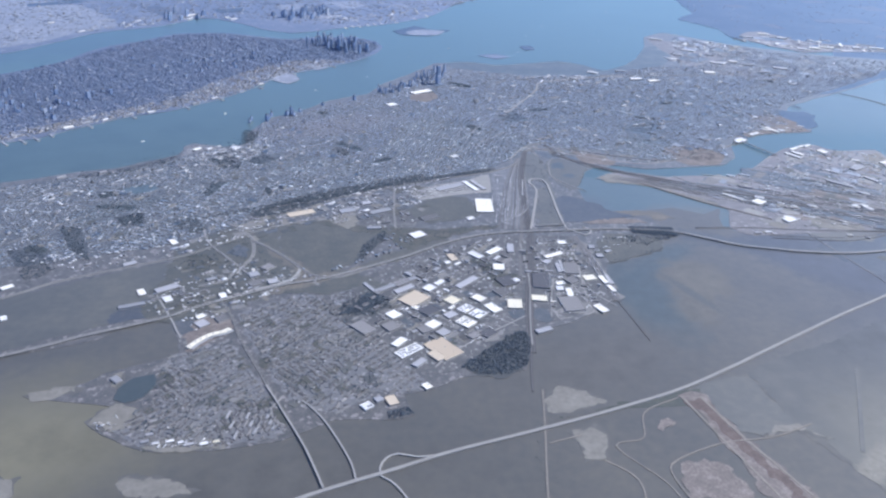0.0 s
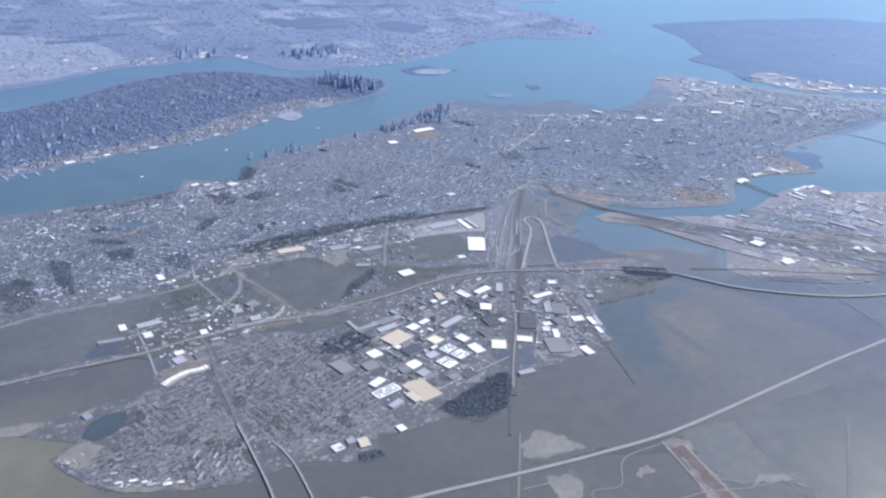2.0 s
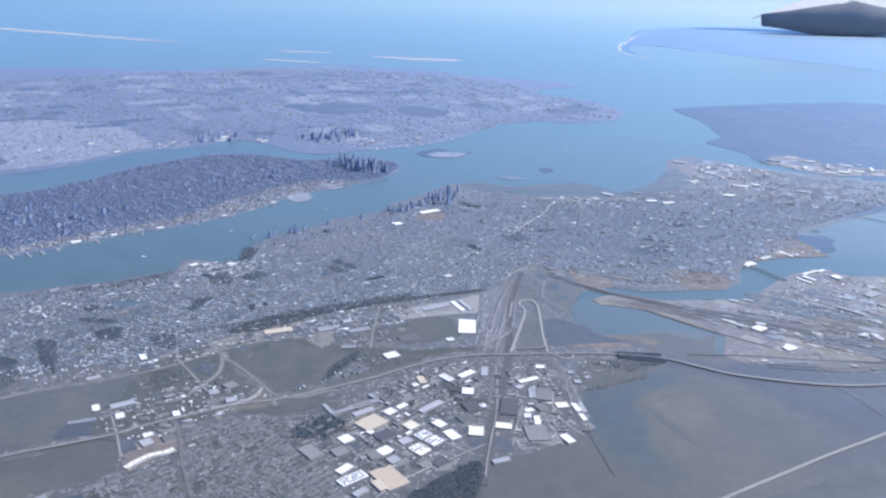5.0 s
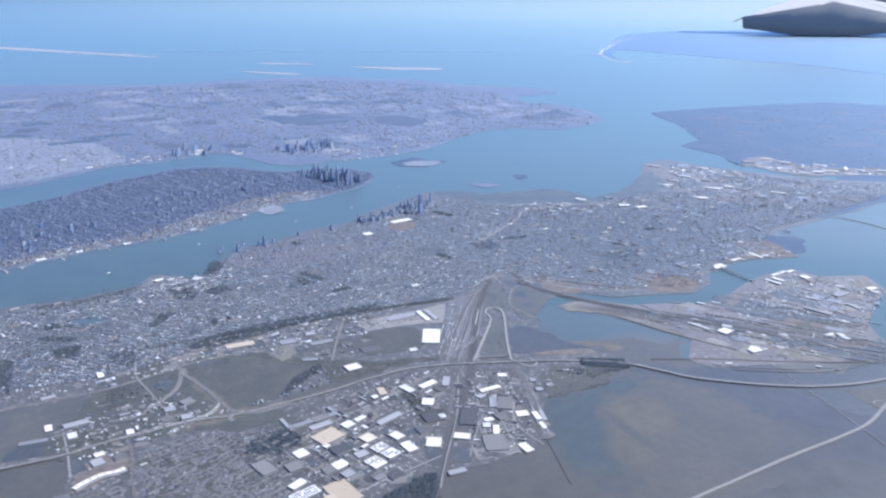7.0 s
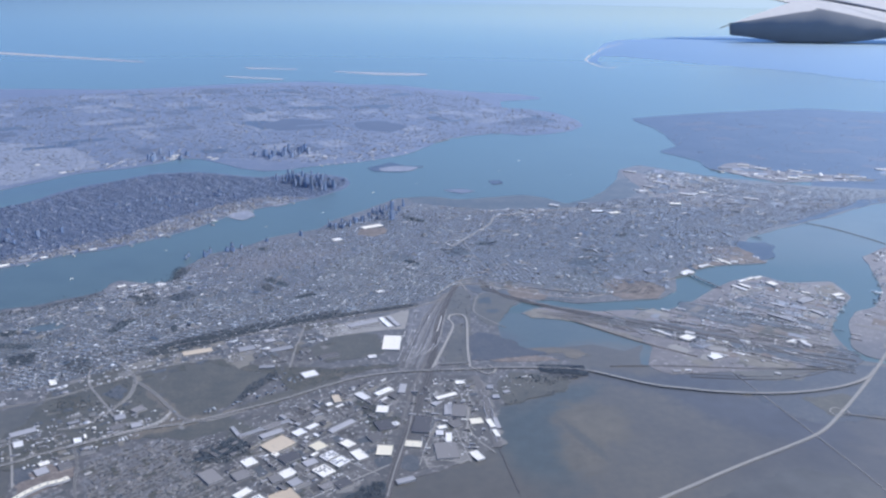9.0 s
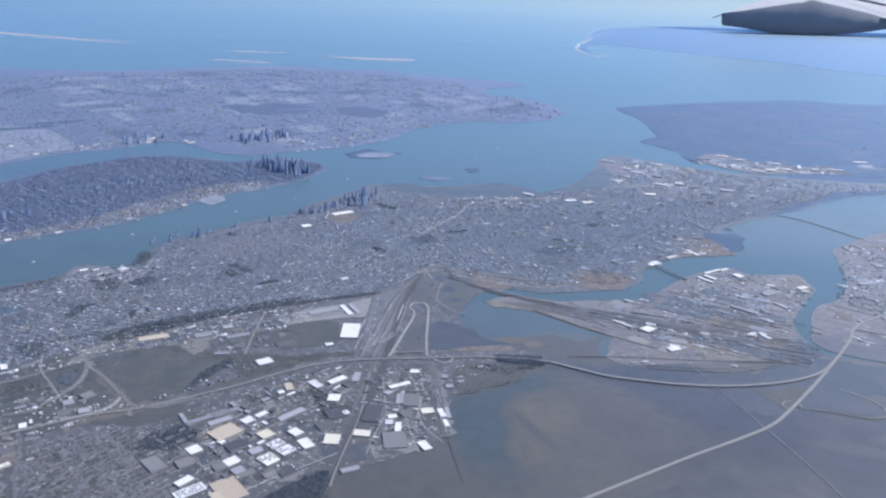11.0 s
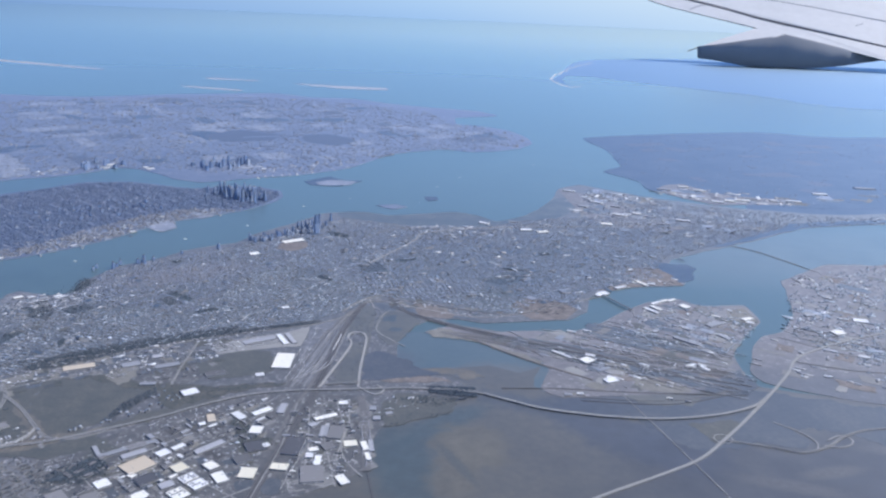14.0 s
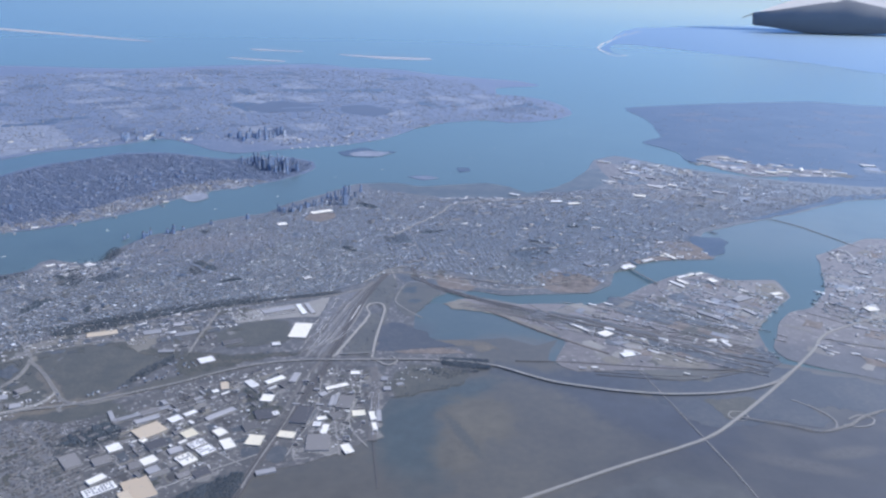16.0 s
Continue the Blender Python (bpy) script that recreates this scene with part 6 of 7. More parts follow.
far_sheds([(20, 172), (34, 170), (60, 168), (84, 190), (96, 204), (120, 222), (96, 236), (60, 226), (30, 222)], 150, 24, "white flat roofs among the ridge houses", 0.5, (0.1, 0.2))
far_sheds([(-80, 122), (-44, 130), (-6, 150), (16, 170), (12, 200), (-14, 198), (-44, 160)], 130, 66, "white flat roofs among the ridge houses", 0.4, (0.1, 0.2))
far_sheds([(-30, 300), (0, 305), (22, 330), (40, 352), (30, 352), (0, 318), (-30, 310)], 60, 40, "pale sheds on the far waterfront", 1.3)
far_sheds([(-100, 280), (-60, 308), (-58, 314), (-100, 300)], 40, 35, "pale sheds across the far river", 1.3)



def lots(poly, count, turn, seed, mats, size, z, label, gaps=()):
    """Irregular yards, car parks and waste plots, one mesh for each surface."""
    r = random.Random(seed)
    P = np.array(poly, float)
    lo, hi = P.min(0), P.max(0)
    data = {}
    made = 0
    while made < count:
        x, y = r.uniform(lo[0], hi[0]), r.uniform(lo[1], hi[1])
        if not inside(np.array([x]), np.array([y]), poly)[0] or any(inside(np.array([x]), np.array([y]), g)[0] for g in gaps):
            continue
        made += 1
        k = r.randrange(len(mats))
        verts, faces = data.setdefault(k, ([], []))
        w, d, a = r.uniform(*size), r.uniform(*size) * 0.6, radians(turn + r.gauss(0, 8) + r.choice((0, 0, 90)))
        b, h = len(verts), z + made * 0.0003
        ring = [(-1, -1), (0, -1), (1, -1), (1, 0), (1, 1), (0, 1), (-1, 1), (-1, 0)]
        for u, v in ring:
            u, v = u * w / 2 * r.uniform(0.75, 1.15), v * d / 2 * r.uniform(0.75, 1.15)
            verts.append((x + u * math.cos(a) - v * math.sin(a), y + u * math.sin(a) + v * math.cos(a), h))
        low = len(verts)
        verts += [(vx, vy, vz - 0.02) for vx, vy, vz in verts[b:low]]
        faces.append(tuple(range(b, low)))
        faces += [(b + i, low + i, low + (i + 1) % 8, b + (i + 1) % 8) for i in range(8)]
    for k, (verts, faces) in data.items():
        tagged(mesh_object("yards", verts, faces, mats[k]), label, "yards", kind="stuff")


SPIT = [(54, 147.6), (66, 150), (76, 160), (88, 165.6), (100, 161), (99, 154), (92, 145), (86, 137), (84, 126), (66, 123.6), (52, 124), (52, 136), (44, 144)]
SHORE = [(104, 148), (112, 158), (120, 178), (150, 192), (230, 206), (230, 120), (140, 112), (110, 118), (92, 128), (96, 142)]
PORT = [(84, 240), (92, 262), (97, 284), (108, 276), (122, 262), (150, 246), (150, 236), (120, 226), (98, 226)]
ISLE = [(128, 284), (138, 290), (146, 280), (172, 274), (230, 288), (230, 276), (184, 264), (152, 266), (134, 272)]
lots(SPIT, 110, -42, 21, (MUD, STREETS, ASPHALT, FIELD, REDSOIL, ASPHALT, TANLAND, ROAD), (1.2, 5.5), 0.069, "grey and tan works yards on the spit")
lots(SHORE, 170, -36, 22, (MUD, STREETS, ASPHALT, FIELD, REDSOIL, TANLAND, ROAD, ASPHALT), (1.6, 8.0), 0.069, "grey and tan works yards across the bay")
lots(PORT, 46, -28, 23, (MUD, STREETS, TANLAND, FIELD, TANLAND, ASPHALT), (3.0, 9.0), 0.087, "pale port yards on the far point")
lots(ISLE, 34, -20, 24, (MUD, STREETS, TANLAND, FIELD, PARK), (3.0, 9.0), 0.105, "pale works yards on the island shore")
lots([(140, 300), (150, 390), (200, 410), (320, 410), (320, 300), (190, 280)], 44, 10, 25, (PARK, DARKPARK, DARKPARK, DARKPARK), (6.0, 18.0), 0.085, "clearings and suburbs among the island's woods")
lots([(-260, 225), (-160, 244), (-112, 285), (-50, 315), (-10, 310), (30, 360), (90, 380), (90, 400), (70, 440), (0, 530), (-60, 540), (-150, 500), (-260, 425)], 190, 32, 26, (TANLAND, DARKPARK, FAR, TANLAND, PARK), (5.0, 26.0), 0.075, "parks, yards and open plots of the far town")
lots([(-16, 98), (-8, 112), (2, 119), (6, 118), (4, 100), (-8, 86)], 110, 42, 27, (ASPHALT, STREETS, MUD, SCRUB, DARKBED, STREETS), (0.7, 2.6), 0.077, "car parks and yards of the industrial estate")
lots([(-48, 116), (-36, 122), (-22, 130), (-8, 130), (0, 147), (-10, 144), (-32, 136), (-44, 127)], 120, 30, 28, (ASPHALT, STREETS, MUD, SCRUB, WOODFLOOR, STREETS), (0.8, 3.0), 0.0775, "car parks and yards at the ridge foot")
lots([(-50, 101), (-47, 114), (-36, 116), (-28, 112), (-22, 109), (-32, 103), (-42, 97)], 70, 30, 29, (ASPHALT, STREETS, MUD, SCRUB, SCRUB), (0.7, 2.4), 0.08763, "yards and verges along the highway")
lots([(-35.6, 98.7), (-27, 104), (-20.5, 101), (-14.2, 86), (-18, 79.2), (-22, 75.8), (-27, 77.3), (-31.2, 86)], 120, 42, 41, (SCRUB, WOODFLOOR, PAVED, ASPHALT, SCRUB, MARSH), (0.6, 2.4), 0.0745, "gardens, yards and car parks of the small town")
lots([(-43.7, 88.5), (-36.3, 92.2), (-28.8, 76), (-34.4, 70.8), (-43, 71.2), (-44, 78.5)], 80, 36, 42, (SCRUB, WOODFLOOR, PAVED, ASPHALT, SCRUB), (0.6, 2.2), 0.0745, "gardens, yards and car parks near the creek")
lots([(9, 97), (17, 99), (18.4, 108), (18, 120), (9, 121), (8, 108)], 60, -5, 30, (ASPHALT, STREETS, MUD, SCRUB, DARKBED), (0.6, 2.0), 0.0785, "yards beside the tracks")
lots([(21, 166), (30, 161), (46, 157), (50, 158), (40, 163), (26, 170)], 30, -30, 33, (MUD, STREETS, REDSOIL, SCRUB), (0.8, 2.6), 0.08774, "works yards along the river")
for x, y, w, d, a, k in ((129, 285, 5, 1.6, -20, "l"),
        (138, 290, 4, 1.4, -20, "w"),
        (142, 284, 4, 1.6, -20, "w"),
        (146, 268, 3.4, 2.2, -30, "w"),
        (141, 266, 4.4, 1.6, -30, "w"),
        (151, 269, 5, 1.4, -20, "w"),
        (163, 268, 4, 1.6, -20, "l"),
        (170, 269, 5, 1.6, -20, "w"),
        (187, 282, 5, 2.0, -10, "w"),
        (212, 294, 8, 2.2, -10, "l"),
        (92, 279, 4.4, 1.2, -30, "w"),
        (91, 256, 2.8, 2.0, -30, "l"),
        (92, 233, 3.4, 2.2, -10, "w"),
        (100, 245, 4.6, 1.8, -35, "w"),):
    warehouse(x, y, w, d, a, k, 0.3, 0.09, "port sheds round the harbour")
for x, y, w, d, a, k in ((106, 247, 2.6, 1.8, -30, "w"),
        (109, 243, 3.4, 1.2, -30, "l"),
        (118, 239, 4.2, 1.4, -30, "w"),
        (110, 234, 3.6, 1.2, -20, "l"),
        (66, 225, 3.2, 1.8, 0, "w"),
        (55, 232, 3.2, 1.4, -40, "w"),
        (64, 234, 2.6, 1.0, 0, "l"),
        (97, 262, 4.2, 1.2, -35, "w"),
        (102, 256, 3.2, 1.2, -35, "l"),):
    warehouse(x, y, w, d, a, k, 0.3, 0.09, "port sheds round the harbour")
for x, y, w, d, a, k in ((72.6, 171.8, 2.6, 0.9, 30, "w"),
        (77.5, 175.4, 1.8, 0.7, 30, "w"),
        (83.1, 178.4, 2.0, 0.6, -20, "w"),
        (86.4, 178, 1.6, 0.8, -20, "w"),
        (89.9, 190.3, 2.2, 0.7, -20, "l"),
        (85, 188.8, 1.2, 0.9, -20, "w"),
        (123.9, 154.8, 3.0, 2.2, -20, "w"),
        (115.7, 149, 1.8, 1.4, -20, "w"),
        (124.6, 168.9, 2.2, 0.9, -35, "l"),
        (120.4, 155.7, 2.4, 0.6, -30, "w"),
        (108, 139, 2.2, 0.9, -30, "l"),
        (113, 136, 2.0, 1.0, -30, "w"),
        (131, 150, 3, 1, -30, "w"),
        (138, 160, 3, 1.2, -30, "l"),):
    warehouse(x, y, w, d, a, k, 0.16, 0.075, "works sheds along the river")
for x, y, w, d, a, k in ((81.6, 144.1, 3.4, 0.6, -40, "w"),
        (60.4, 137.1, 1.8, 0.9, -30, "w"),
        (98.8, 153.5, 1.6, 1.0, -30, "w"),
        (90.6, 153.4, 2.6, 0.7, 40, "l"),
        (89.7, 146.7, 2.2, 0.5, -40, "w"),
        (54.7, 138.3, 2.4, 0.5, -34, "w"),
        (49.2, 143.9, 2.2, 0.4, -34, "l"),
        (59.8, 148.6, 1.8, 0.5, -34, "w"),
        (63, 148.9, 1.8, 0.5, -34, "w"),
        (79.8, 132.5, 1.4, 0.6, -34, "w"),
        (84, 150, 2.2, 0.8, -40, "l"),
        (77, 149, 2.0, 0.8, 50, "l"),
        (93, 157, 1.8, 0.7, -40, "w"),):
    warehouse(x, y, w, d, a, k, 0.16, 0.075, "works sheds along the river")

far_sheds([(-43, 71.6), (-41.4, 72.8), (-38, 72.2), (-34.8, 72), (-35.2, 71), (-41.6, 71)], 26, 60, "small pale sheds and boats on the rubble shore", 0.24)
far_sheds([(-49.8, 75), (-48.8, 77), (-46.9, 77.2), (-46.4, 74.2)], 16, 40, "small pale sheds by the creek", 0.26)
far_sheds([(-101, 167.8), (-84, 176.4), (-70, 190), (-53, 203.6), (-44, 214), (-36, 228), (-48, 222), (-58, 212), (-76, 197), (-90, 184), (-104, 174)], 150, 44, "pale brick blocks and sheds behind the city shore", 0.7)
far_sheds([(-101, 167.6), (-84, 176), (-70, 189.4), (-53, 203), (-44, 213.4), (-37, 227.6), (-40, 230), (-48, 216), (-56, 206), (-73, 193), (-87, 180), (-103, 171)], 60, 44, "pale sheds and blocks along the city shore", 0.8)
lots([(-101, 167.6), (-84, 176), (-70, 189.4), (-53, 203), (-44, 213.4), (-37, 227.6), (-40, 230), (-48, 216), (-56, 206), (-73, 193), (-87, 180), (-103, 171)], 40, 44, 34, (TANLAND, FAR, MUD), (0.8, 3.0), 0.0731, "pale yards along the city shore")

far_sheds(SPIT, 50, -42, "pale small works buildings on the spit", 0.5)
far_sheds(SHORE, 90, -36, "pale small works buildings across the bay", 0.7)
far_sheds(PORT, 50, -28, "pale small port buildings", 1.0)
far_sheds([(-50, 101), (-47, 114), (-36, 116), (-28, 112), (-32, 104), (-42, 97)], 40, 30, "small roadside shops and sheds", 0.35)
far_sheds([(-44, 119), (-34, 127), (-22, 131), (-10, 131), (-2, 146), (-14, 142), (-34, 135), (-46, 126)], 70, 28, "small shops and sheds at the ridge foot", 0.4)

WEST_TOWN = [(-84, 118), (-50, 123), (-33, 139), (-10, 149), (16, 161), (22, 170), (0, 206), (-26, 194), (-40, 172), (-60, 152), (-84, 144)]
EAST_TOWN = [(22, 172), (46, 161), (66, 166), (90, 185), (118, 216), (112, 240), (76, 236), (34, 226), (6, 220)]
far_sheds(WEST_TOWN, 150, 68, "white and grey flat roofs among the ridge houses", 0.5, (0.14, 0.24))
far_sheds(EAST_TOWN, 170, 24, "white and grey flat roofs among the far houses", 0.85, (0.14, 0.3))
lots(WEST_TOWN, 110, 68, 41, (ASPHALT, FIELD, MUD, STREETS, PARK), (0.6, 2.2), 0.16, "yards, lots and school fields of the ridge town")
lots(EAST_TOWN, 90, 24, 42, (ASPHALT, FARFIELD, TANLAND, STREETS, PARK), (0.8, 3.2), 0.16, "yards, lots and fields of the far town")
far_sheds([(-53, 163), (-52.6, 168.5), (-46.3, 168.8), (-38, 165.8), (-38.2, 162.6), (-50, 161)], 26, 30, "white sheds and wharf buildings on the river bank", 0.6)

# ---- house districts ----
TOWN_A = [(-35.5, 98.5), (-27, 104), (-20.5, 101), (-20, 97), (-16, 91.5), (-14.2, 86), (-11, 80.5), (-14.5, 79.2), (-18, 79.5), (-22, 76), (-27, 77.5), (-31, 86)]
TOWN_B = [(-43.5, 88.4), (-36.4, 92), (-32.4, 84), (-29, 76), (-28.6, 72.2), (-34.4, 70.9), (-43, 71.3), (-47, 74.5), (-44, 78.5), (-42.6, 83)]
TOWN_SEEDS = [(-31, 96, 40), (-24, 98, 52), (-27, 91, 44), (-20, 91, 40), (-25, 84, 130), (-17, 84, 42), (-21, 79, 50), (-38, 87, 34), (-41, 83, 128), (-35, 81, 38), (-39, 76, 60), (-33, 74, 110), (-44, 75, 30)]
for k, (sx, sy, turn) in enumerate(TOWN_SEEDS):
    district(TOWN_A if k < 7 else TOWN_B, turn, "grey-brown rows of small town houses", 0.23, 0.27, 0.40 if k % 2 else 0.36, 3.4, 0.34, 0.62, (0.03, 0.055), z=0.073, gable=True, patchy=0.6, roof=GABLE_ROOF,
             seeds=[(q[0], q[1]) for q in TOWN_SEEDS], pick=k, lane=0.17)
RIDGE = [(-95, 112), (-68, 115), (-50, 120.5), (-41, 126), (-33, 138), (-20, 142), (-10.6, 147), (9, 154), (16, 160), (22, 169), (34, 166), (46, 159.8), (58, 158), (65, 162), (68, 171), (80, 178), (91, 183), (93, 192), (98, 200), (120, 214), (150, 234), (126, 262), (112, 262), (100, 244), (76, 240), (58, 230), (34, 228), (14, 236), (3, 228), (-7, 214), (-14, 205), (-26, 196), (-38, 184), (-40, 170), (-50, 164), (-62, 154), (-84, 146), (-95, 142)]
PARKS = [[(-61, 145), (-56, 147.6), (-53.6, 145), (-58, 142.6)], [(-1.2, 208.6), (5.1, 210.4), (5.5, 204.7), (1.7, 201.1), (-2.2, 204)], [(-67, 128), (-64, 129), (-59, 115.6), (-63, 119.6)], [(-72.8, 120), (-68, 122), (-63.7, 114), (-66.6, 109)], [(-59, 132), (-55, 134.3), (-54, 129.6), (-57, 128.6)], [(52, 161), (58, 157), (64.6, 160), (63, 165), (57, 166)], [(-40, 160), (-36, 163), (-33, 160), (-37, 157)], [(18, 190), (23, 193), (25, 187), (20, 185)], [(46, 180), (54, 186), (58, 181), (50, 176)]]
glade_rng = random.Random(31)
for k in range(34):
    gx, gy = glade_rng.uniform(-88, 120), glade_rng.uniform(118, 244)
    if inside(np.array([gx]), np.array([gy]), RIDGE)[0]:
        turn, gw, gd = radians(glade_rng.choice((68, 24, 114, 158)) + glade_rng.gauss(0, 8)), glade_rng.uniform(0.9, 3.4), glade_rng.uniform(0.5, 1.3)
        glade = [(gx + u * gw * math.cos(turn) - v * gd * math.sin(turn), gy + u * gw * math.sin(turn) + v * gd * math.cos(turn)) for u, v in ((-1, -0.8), (-0.2, -1.1), (0.9, -0.9), (1.1, 0.3), (0.7, 1), (-0.4, 0.8), (-1.1, 0.4))]
        PARKS.append(glade)
        kind = glade_rng.choice((0, 1, 1, 2, 3, 3))
        plate("ground", glade, 0.083 + k * 0.0004, (PARK, FARFIELD, MUD, PAVED)[kind], ("shaded floor of a small town park", "dull green playing field", "bare tan building plot", "grey car park in the town")[kind], 0.6, 0.5, 0.02, "ground", k * 1.3)
        if kind == 0:
            woods(glade, int(26 * gw * gd), "bare trees of a small town park", z=0.085)
plate("pavement", RIDGE, 0.075, STREETS, "dark streets and back yards of the ridge town", 1.5, 0.5, 0.02, "streets")
seed_rng = random.Random(5)
SEEDS = [(seed_rng.uniform(-90, 30), seed_rng.uniform(115, 230)) for k in range(34)] + [(seed_rng.uniform(25, 140), seed_rng.uniform(158, 260)) for k in range(24)]
for k, (sx, sy) in enumerate(SEEDS):
    turn = (68 if sx < 25 else 24) + seed_rng.gauss(0, 9) + seed_rng.choice((0, 0, 90))
    # quarters past y 172 take the roof copy with haze coloured in
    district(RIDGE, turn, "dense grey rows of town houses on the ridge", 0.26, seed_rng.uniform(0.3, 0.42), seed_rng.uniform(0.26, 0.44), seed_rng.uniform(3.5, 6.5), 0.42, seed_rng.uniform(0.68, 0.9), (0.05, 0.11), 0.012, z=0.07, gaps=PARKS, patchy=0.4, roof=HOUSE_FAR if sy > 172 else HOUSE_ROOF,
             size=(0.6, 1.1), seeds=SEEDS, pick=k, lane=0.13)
district([(-70, 118), (-48, 121), (-40, 127), (-32, 137), (-8, 147), (2, 150), (-2, 140), (-10, 134), (-24, 131), (-34, 126), (-42, 119), (-62, 112)], 30, "scattered shops and yards at the ridge foot", 0.55, 0.5, 0.7, 4, 0.5, 0.45, (0.06, 0.14), roof=SHED_ROOF, name="shops", category="shops", patchy=0.5, size=(0.4, 0.9))
district([(-49, 101), (-47, 108.5), (-38, 114), (-32, 114), (-27, 110), (-22, 109.4), (-30, 104.5), (-38, 99), (-42, 92), (-44, 98)], 30, "scattered shops and yards by the highway", 0.5, 0.5, 0.7, 4, 0.5, 0.4, (0.06, 0.14), roof=SHED_ROOF, name="shops", category="shops", patchy=0.5, size=(0.4, 0.9))
district([(-19, 100), (-17, 108), (-8, 117), (3, 121), (8, 121.5), (6, 108), (4, 97), (-6, 87), (-12, 84), (-16, 92)], 42, "small outbuildings and trailers between the warehouses", 0.34, 0.4, 0.7, 3, 0.4, 0.26, (0.03, 0.07), z=0.075, roof=SHED_ROOF, name="outbuildings", category="outbuildings", size=(0.3, 0.8))
district([(8.6, 96), (15, 97), (18, 101), (17.6, 120), (12, 121.5), (8.6, 106)], -6, "small outbuildings and trailers beside the tracks", 0.4, 0.5, 0.8, 3, 0.4, 0.35, (0.04, 0.1), z=0.075, roof=SHED_ROOF, name="outbuildings", category="outbuildings", size=(0.3, 0.8))
district([(20, 114.5), (22, 121), (30, 121.5), (31, 118)], 20, "low sheds on the shore", 0.5, 0.5, 0.8, 3, 0.4, 0.25, (0.04, 0.1), z=0.085, roof=SHED_ROOF, name="outbuildings", category="outbuildings", size=(0.3, 0.8))
district([(-30, 112), (-22, 110.5), (-12, 117), (-9, 121), (-12, 124.5), (-18, 115), (-24, 111.5)], 30, "scattered houses beside the highway", 0.4, 0.4, 0.5, 3, 0.4, 0.16)
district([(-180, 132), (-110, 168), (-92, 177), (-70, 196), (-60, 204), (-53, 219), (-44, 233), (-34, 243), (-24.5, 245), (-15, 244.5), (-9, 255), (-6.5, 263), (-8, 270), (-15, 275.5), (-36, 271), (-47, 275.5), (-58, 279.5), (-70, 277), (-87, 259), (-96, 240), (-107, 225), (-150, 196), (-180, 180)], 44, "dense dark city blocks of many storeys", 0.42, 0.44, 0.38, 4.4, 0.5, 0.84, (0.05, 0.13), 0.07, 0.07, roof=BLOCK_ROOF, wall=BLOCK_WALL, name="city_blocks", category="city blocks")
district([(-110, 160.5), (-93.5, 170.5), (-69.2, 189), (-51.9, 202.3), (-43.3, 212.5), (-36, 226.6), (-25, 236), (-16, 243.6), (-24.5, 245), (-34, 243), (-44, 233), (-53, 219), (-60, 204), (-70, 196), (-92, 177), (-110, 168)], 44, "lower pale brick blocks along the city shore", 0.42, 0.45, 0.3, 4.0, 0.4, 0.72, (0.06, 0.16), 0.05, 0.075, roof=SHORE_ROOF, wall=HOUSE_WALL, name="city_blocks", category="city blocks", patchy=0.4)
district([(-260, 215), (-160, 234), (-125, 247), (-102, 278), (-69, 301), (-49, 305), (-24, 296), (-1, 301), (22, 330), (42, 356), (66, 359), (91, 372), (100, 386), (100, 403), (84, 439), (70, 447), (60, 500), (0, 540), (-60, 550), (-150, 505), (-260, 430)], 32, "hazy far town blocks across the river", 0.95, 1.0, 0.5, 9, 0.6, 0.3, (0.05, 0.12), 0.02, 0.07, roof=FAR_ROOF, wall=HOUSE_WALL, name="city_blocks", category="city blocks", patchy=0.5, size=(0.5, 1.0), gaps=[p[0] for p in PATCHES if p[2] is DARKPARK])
district([(126, 330), (134, 366), (140, 400), (190, 420), (300, 420), (330, 300), (184, 264), (132, 284)], 15, "scattered hazy houses among woodland", 1.0, 1.0, 1.6, 8, 1.4, 0.05, (0.05, 0.09), 0.0, 0.08, roof=FAR_ROOF, wall=HOUSE_WALL, patchy=0.6, size=(0.4, 0.8))
district([(104, 150), (116, 170), (140, 192), (200, 200), (300, 215), (300, 120), (140, 118), (110, 125)], -36, "low grey works and houses across the bay", 0.8, 0.5, 0.6, 5, 0.6, 0.35, (0.05, 0.1), patchy=0.5)
district([(86, 246), (100, 284), (112, 276), (130, 260), (176, 246), (260, 262), (260, 250), (150, 234), (110, 240)], -28, "low grey works and houses on the far point", 0.7, 0.5, 0.6, 5, 0.6, 0.4, (0.05, 0.1), patchy=0.4)
district([(60, 140), (76, 158), (88, 166), (101, 161), (100, 152), (88, 138), (70, 138)], -42, "small works between the sheds", 0.6, 0.4, 0.6, 4, 0.5, 0.35, (0.04, 0.09), patchy=0.5)


for k in range(8):
    x0, y0, x1, y1 = -35 + 0.757 * k, 77.3 - 0.2 * k, -33.3 + 0.67 * k, 71.8 + 0.22 * k
    for f in (0.18, 0.52, 0.86):
        warehouse(x0 + (x1 - x0) * f, y0 + (y1 - y0) * f, 0.26, abs(y1 - y0) * 0.27, -16, "gldglg"[(k + int(f * 9)) % 6], 0.1, 0.075, "long rowed buildings of the waterfront", name="apartment_block")
for x, y, w, d, k in ((-43.2, 72.2, 0.9, 0.4, "l"), (-42, 71.8, 0.8, 0.35, "w"), (-40.5, 72.1, 0.9, 0.4, "w"), (-38.4, 71.4, 1.1, 0.4, "l"), (-36.8, 71.4, 0.9, 0.5, "w"), (-35.5, 71.6, 0.7, 0.4, "y"), (-39.3, 71.8, 0.6, 0.4, "w"), (-42.9, 73.4, 0.8, 0.4, "l")):
    warehouse(x, y, w, d, 12, k, 0.12, 0.075, "sheds on the small town's shore")


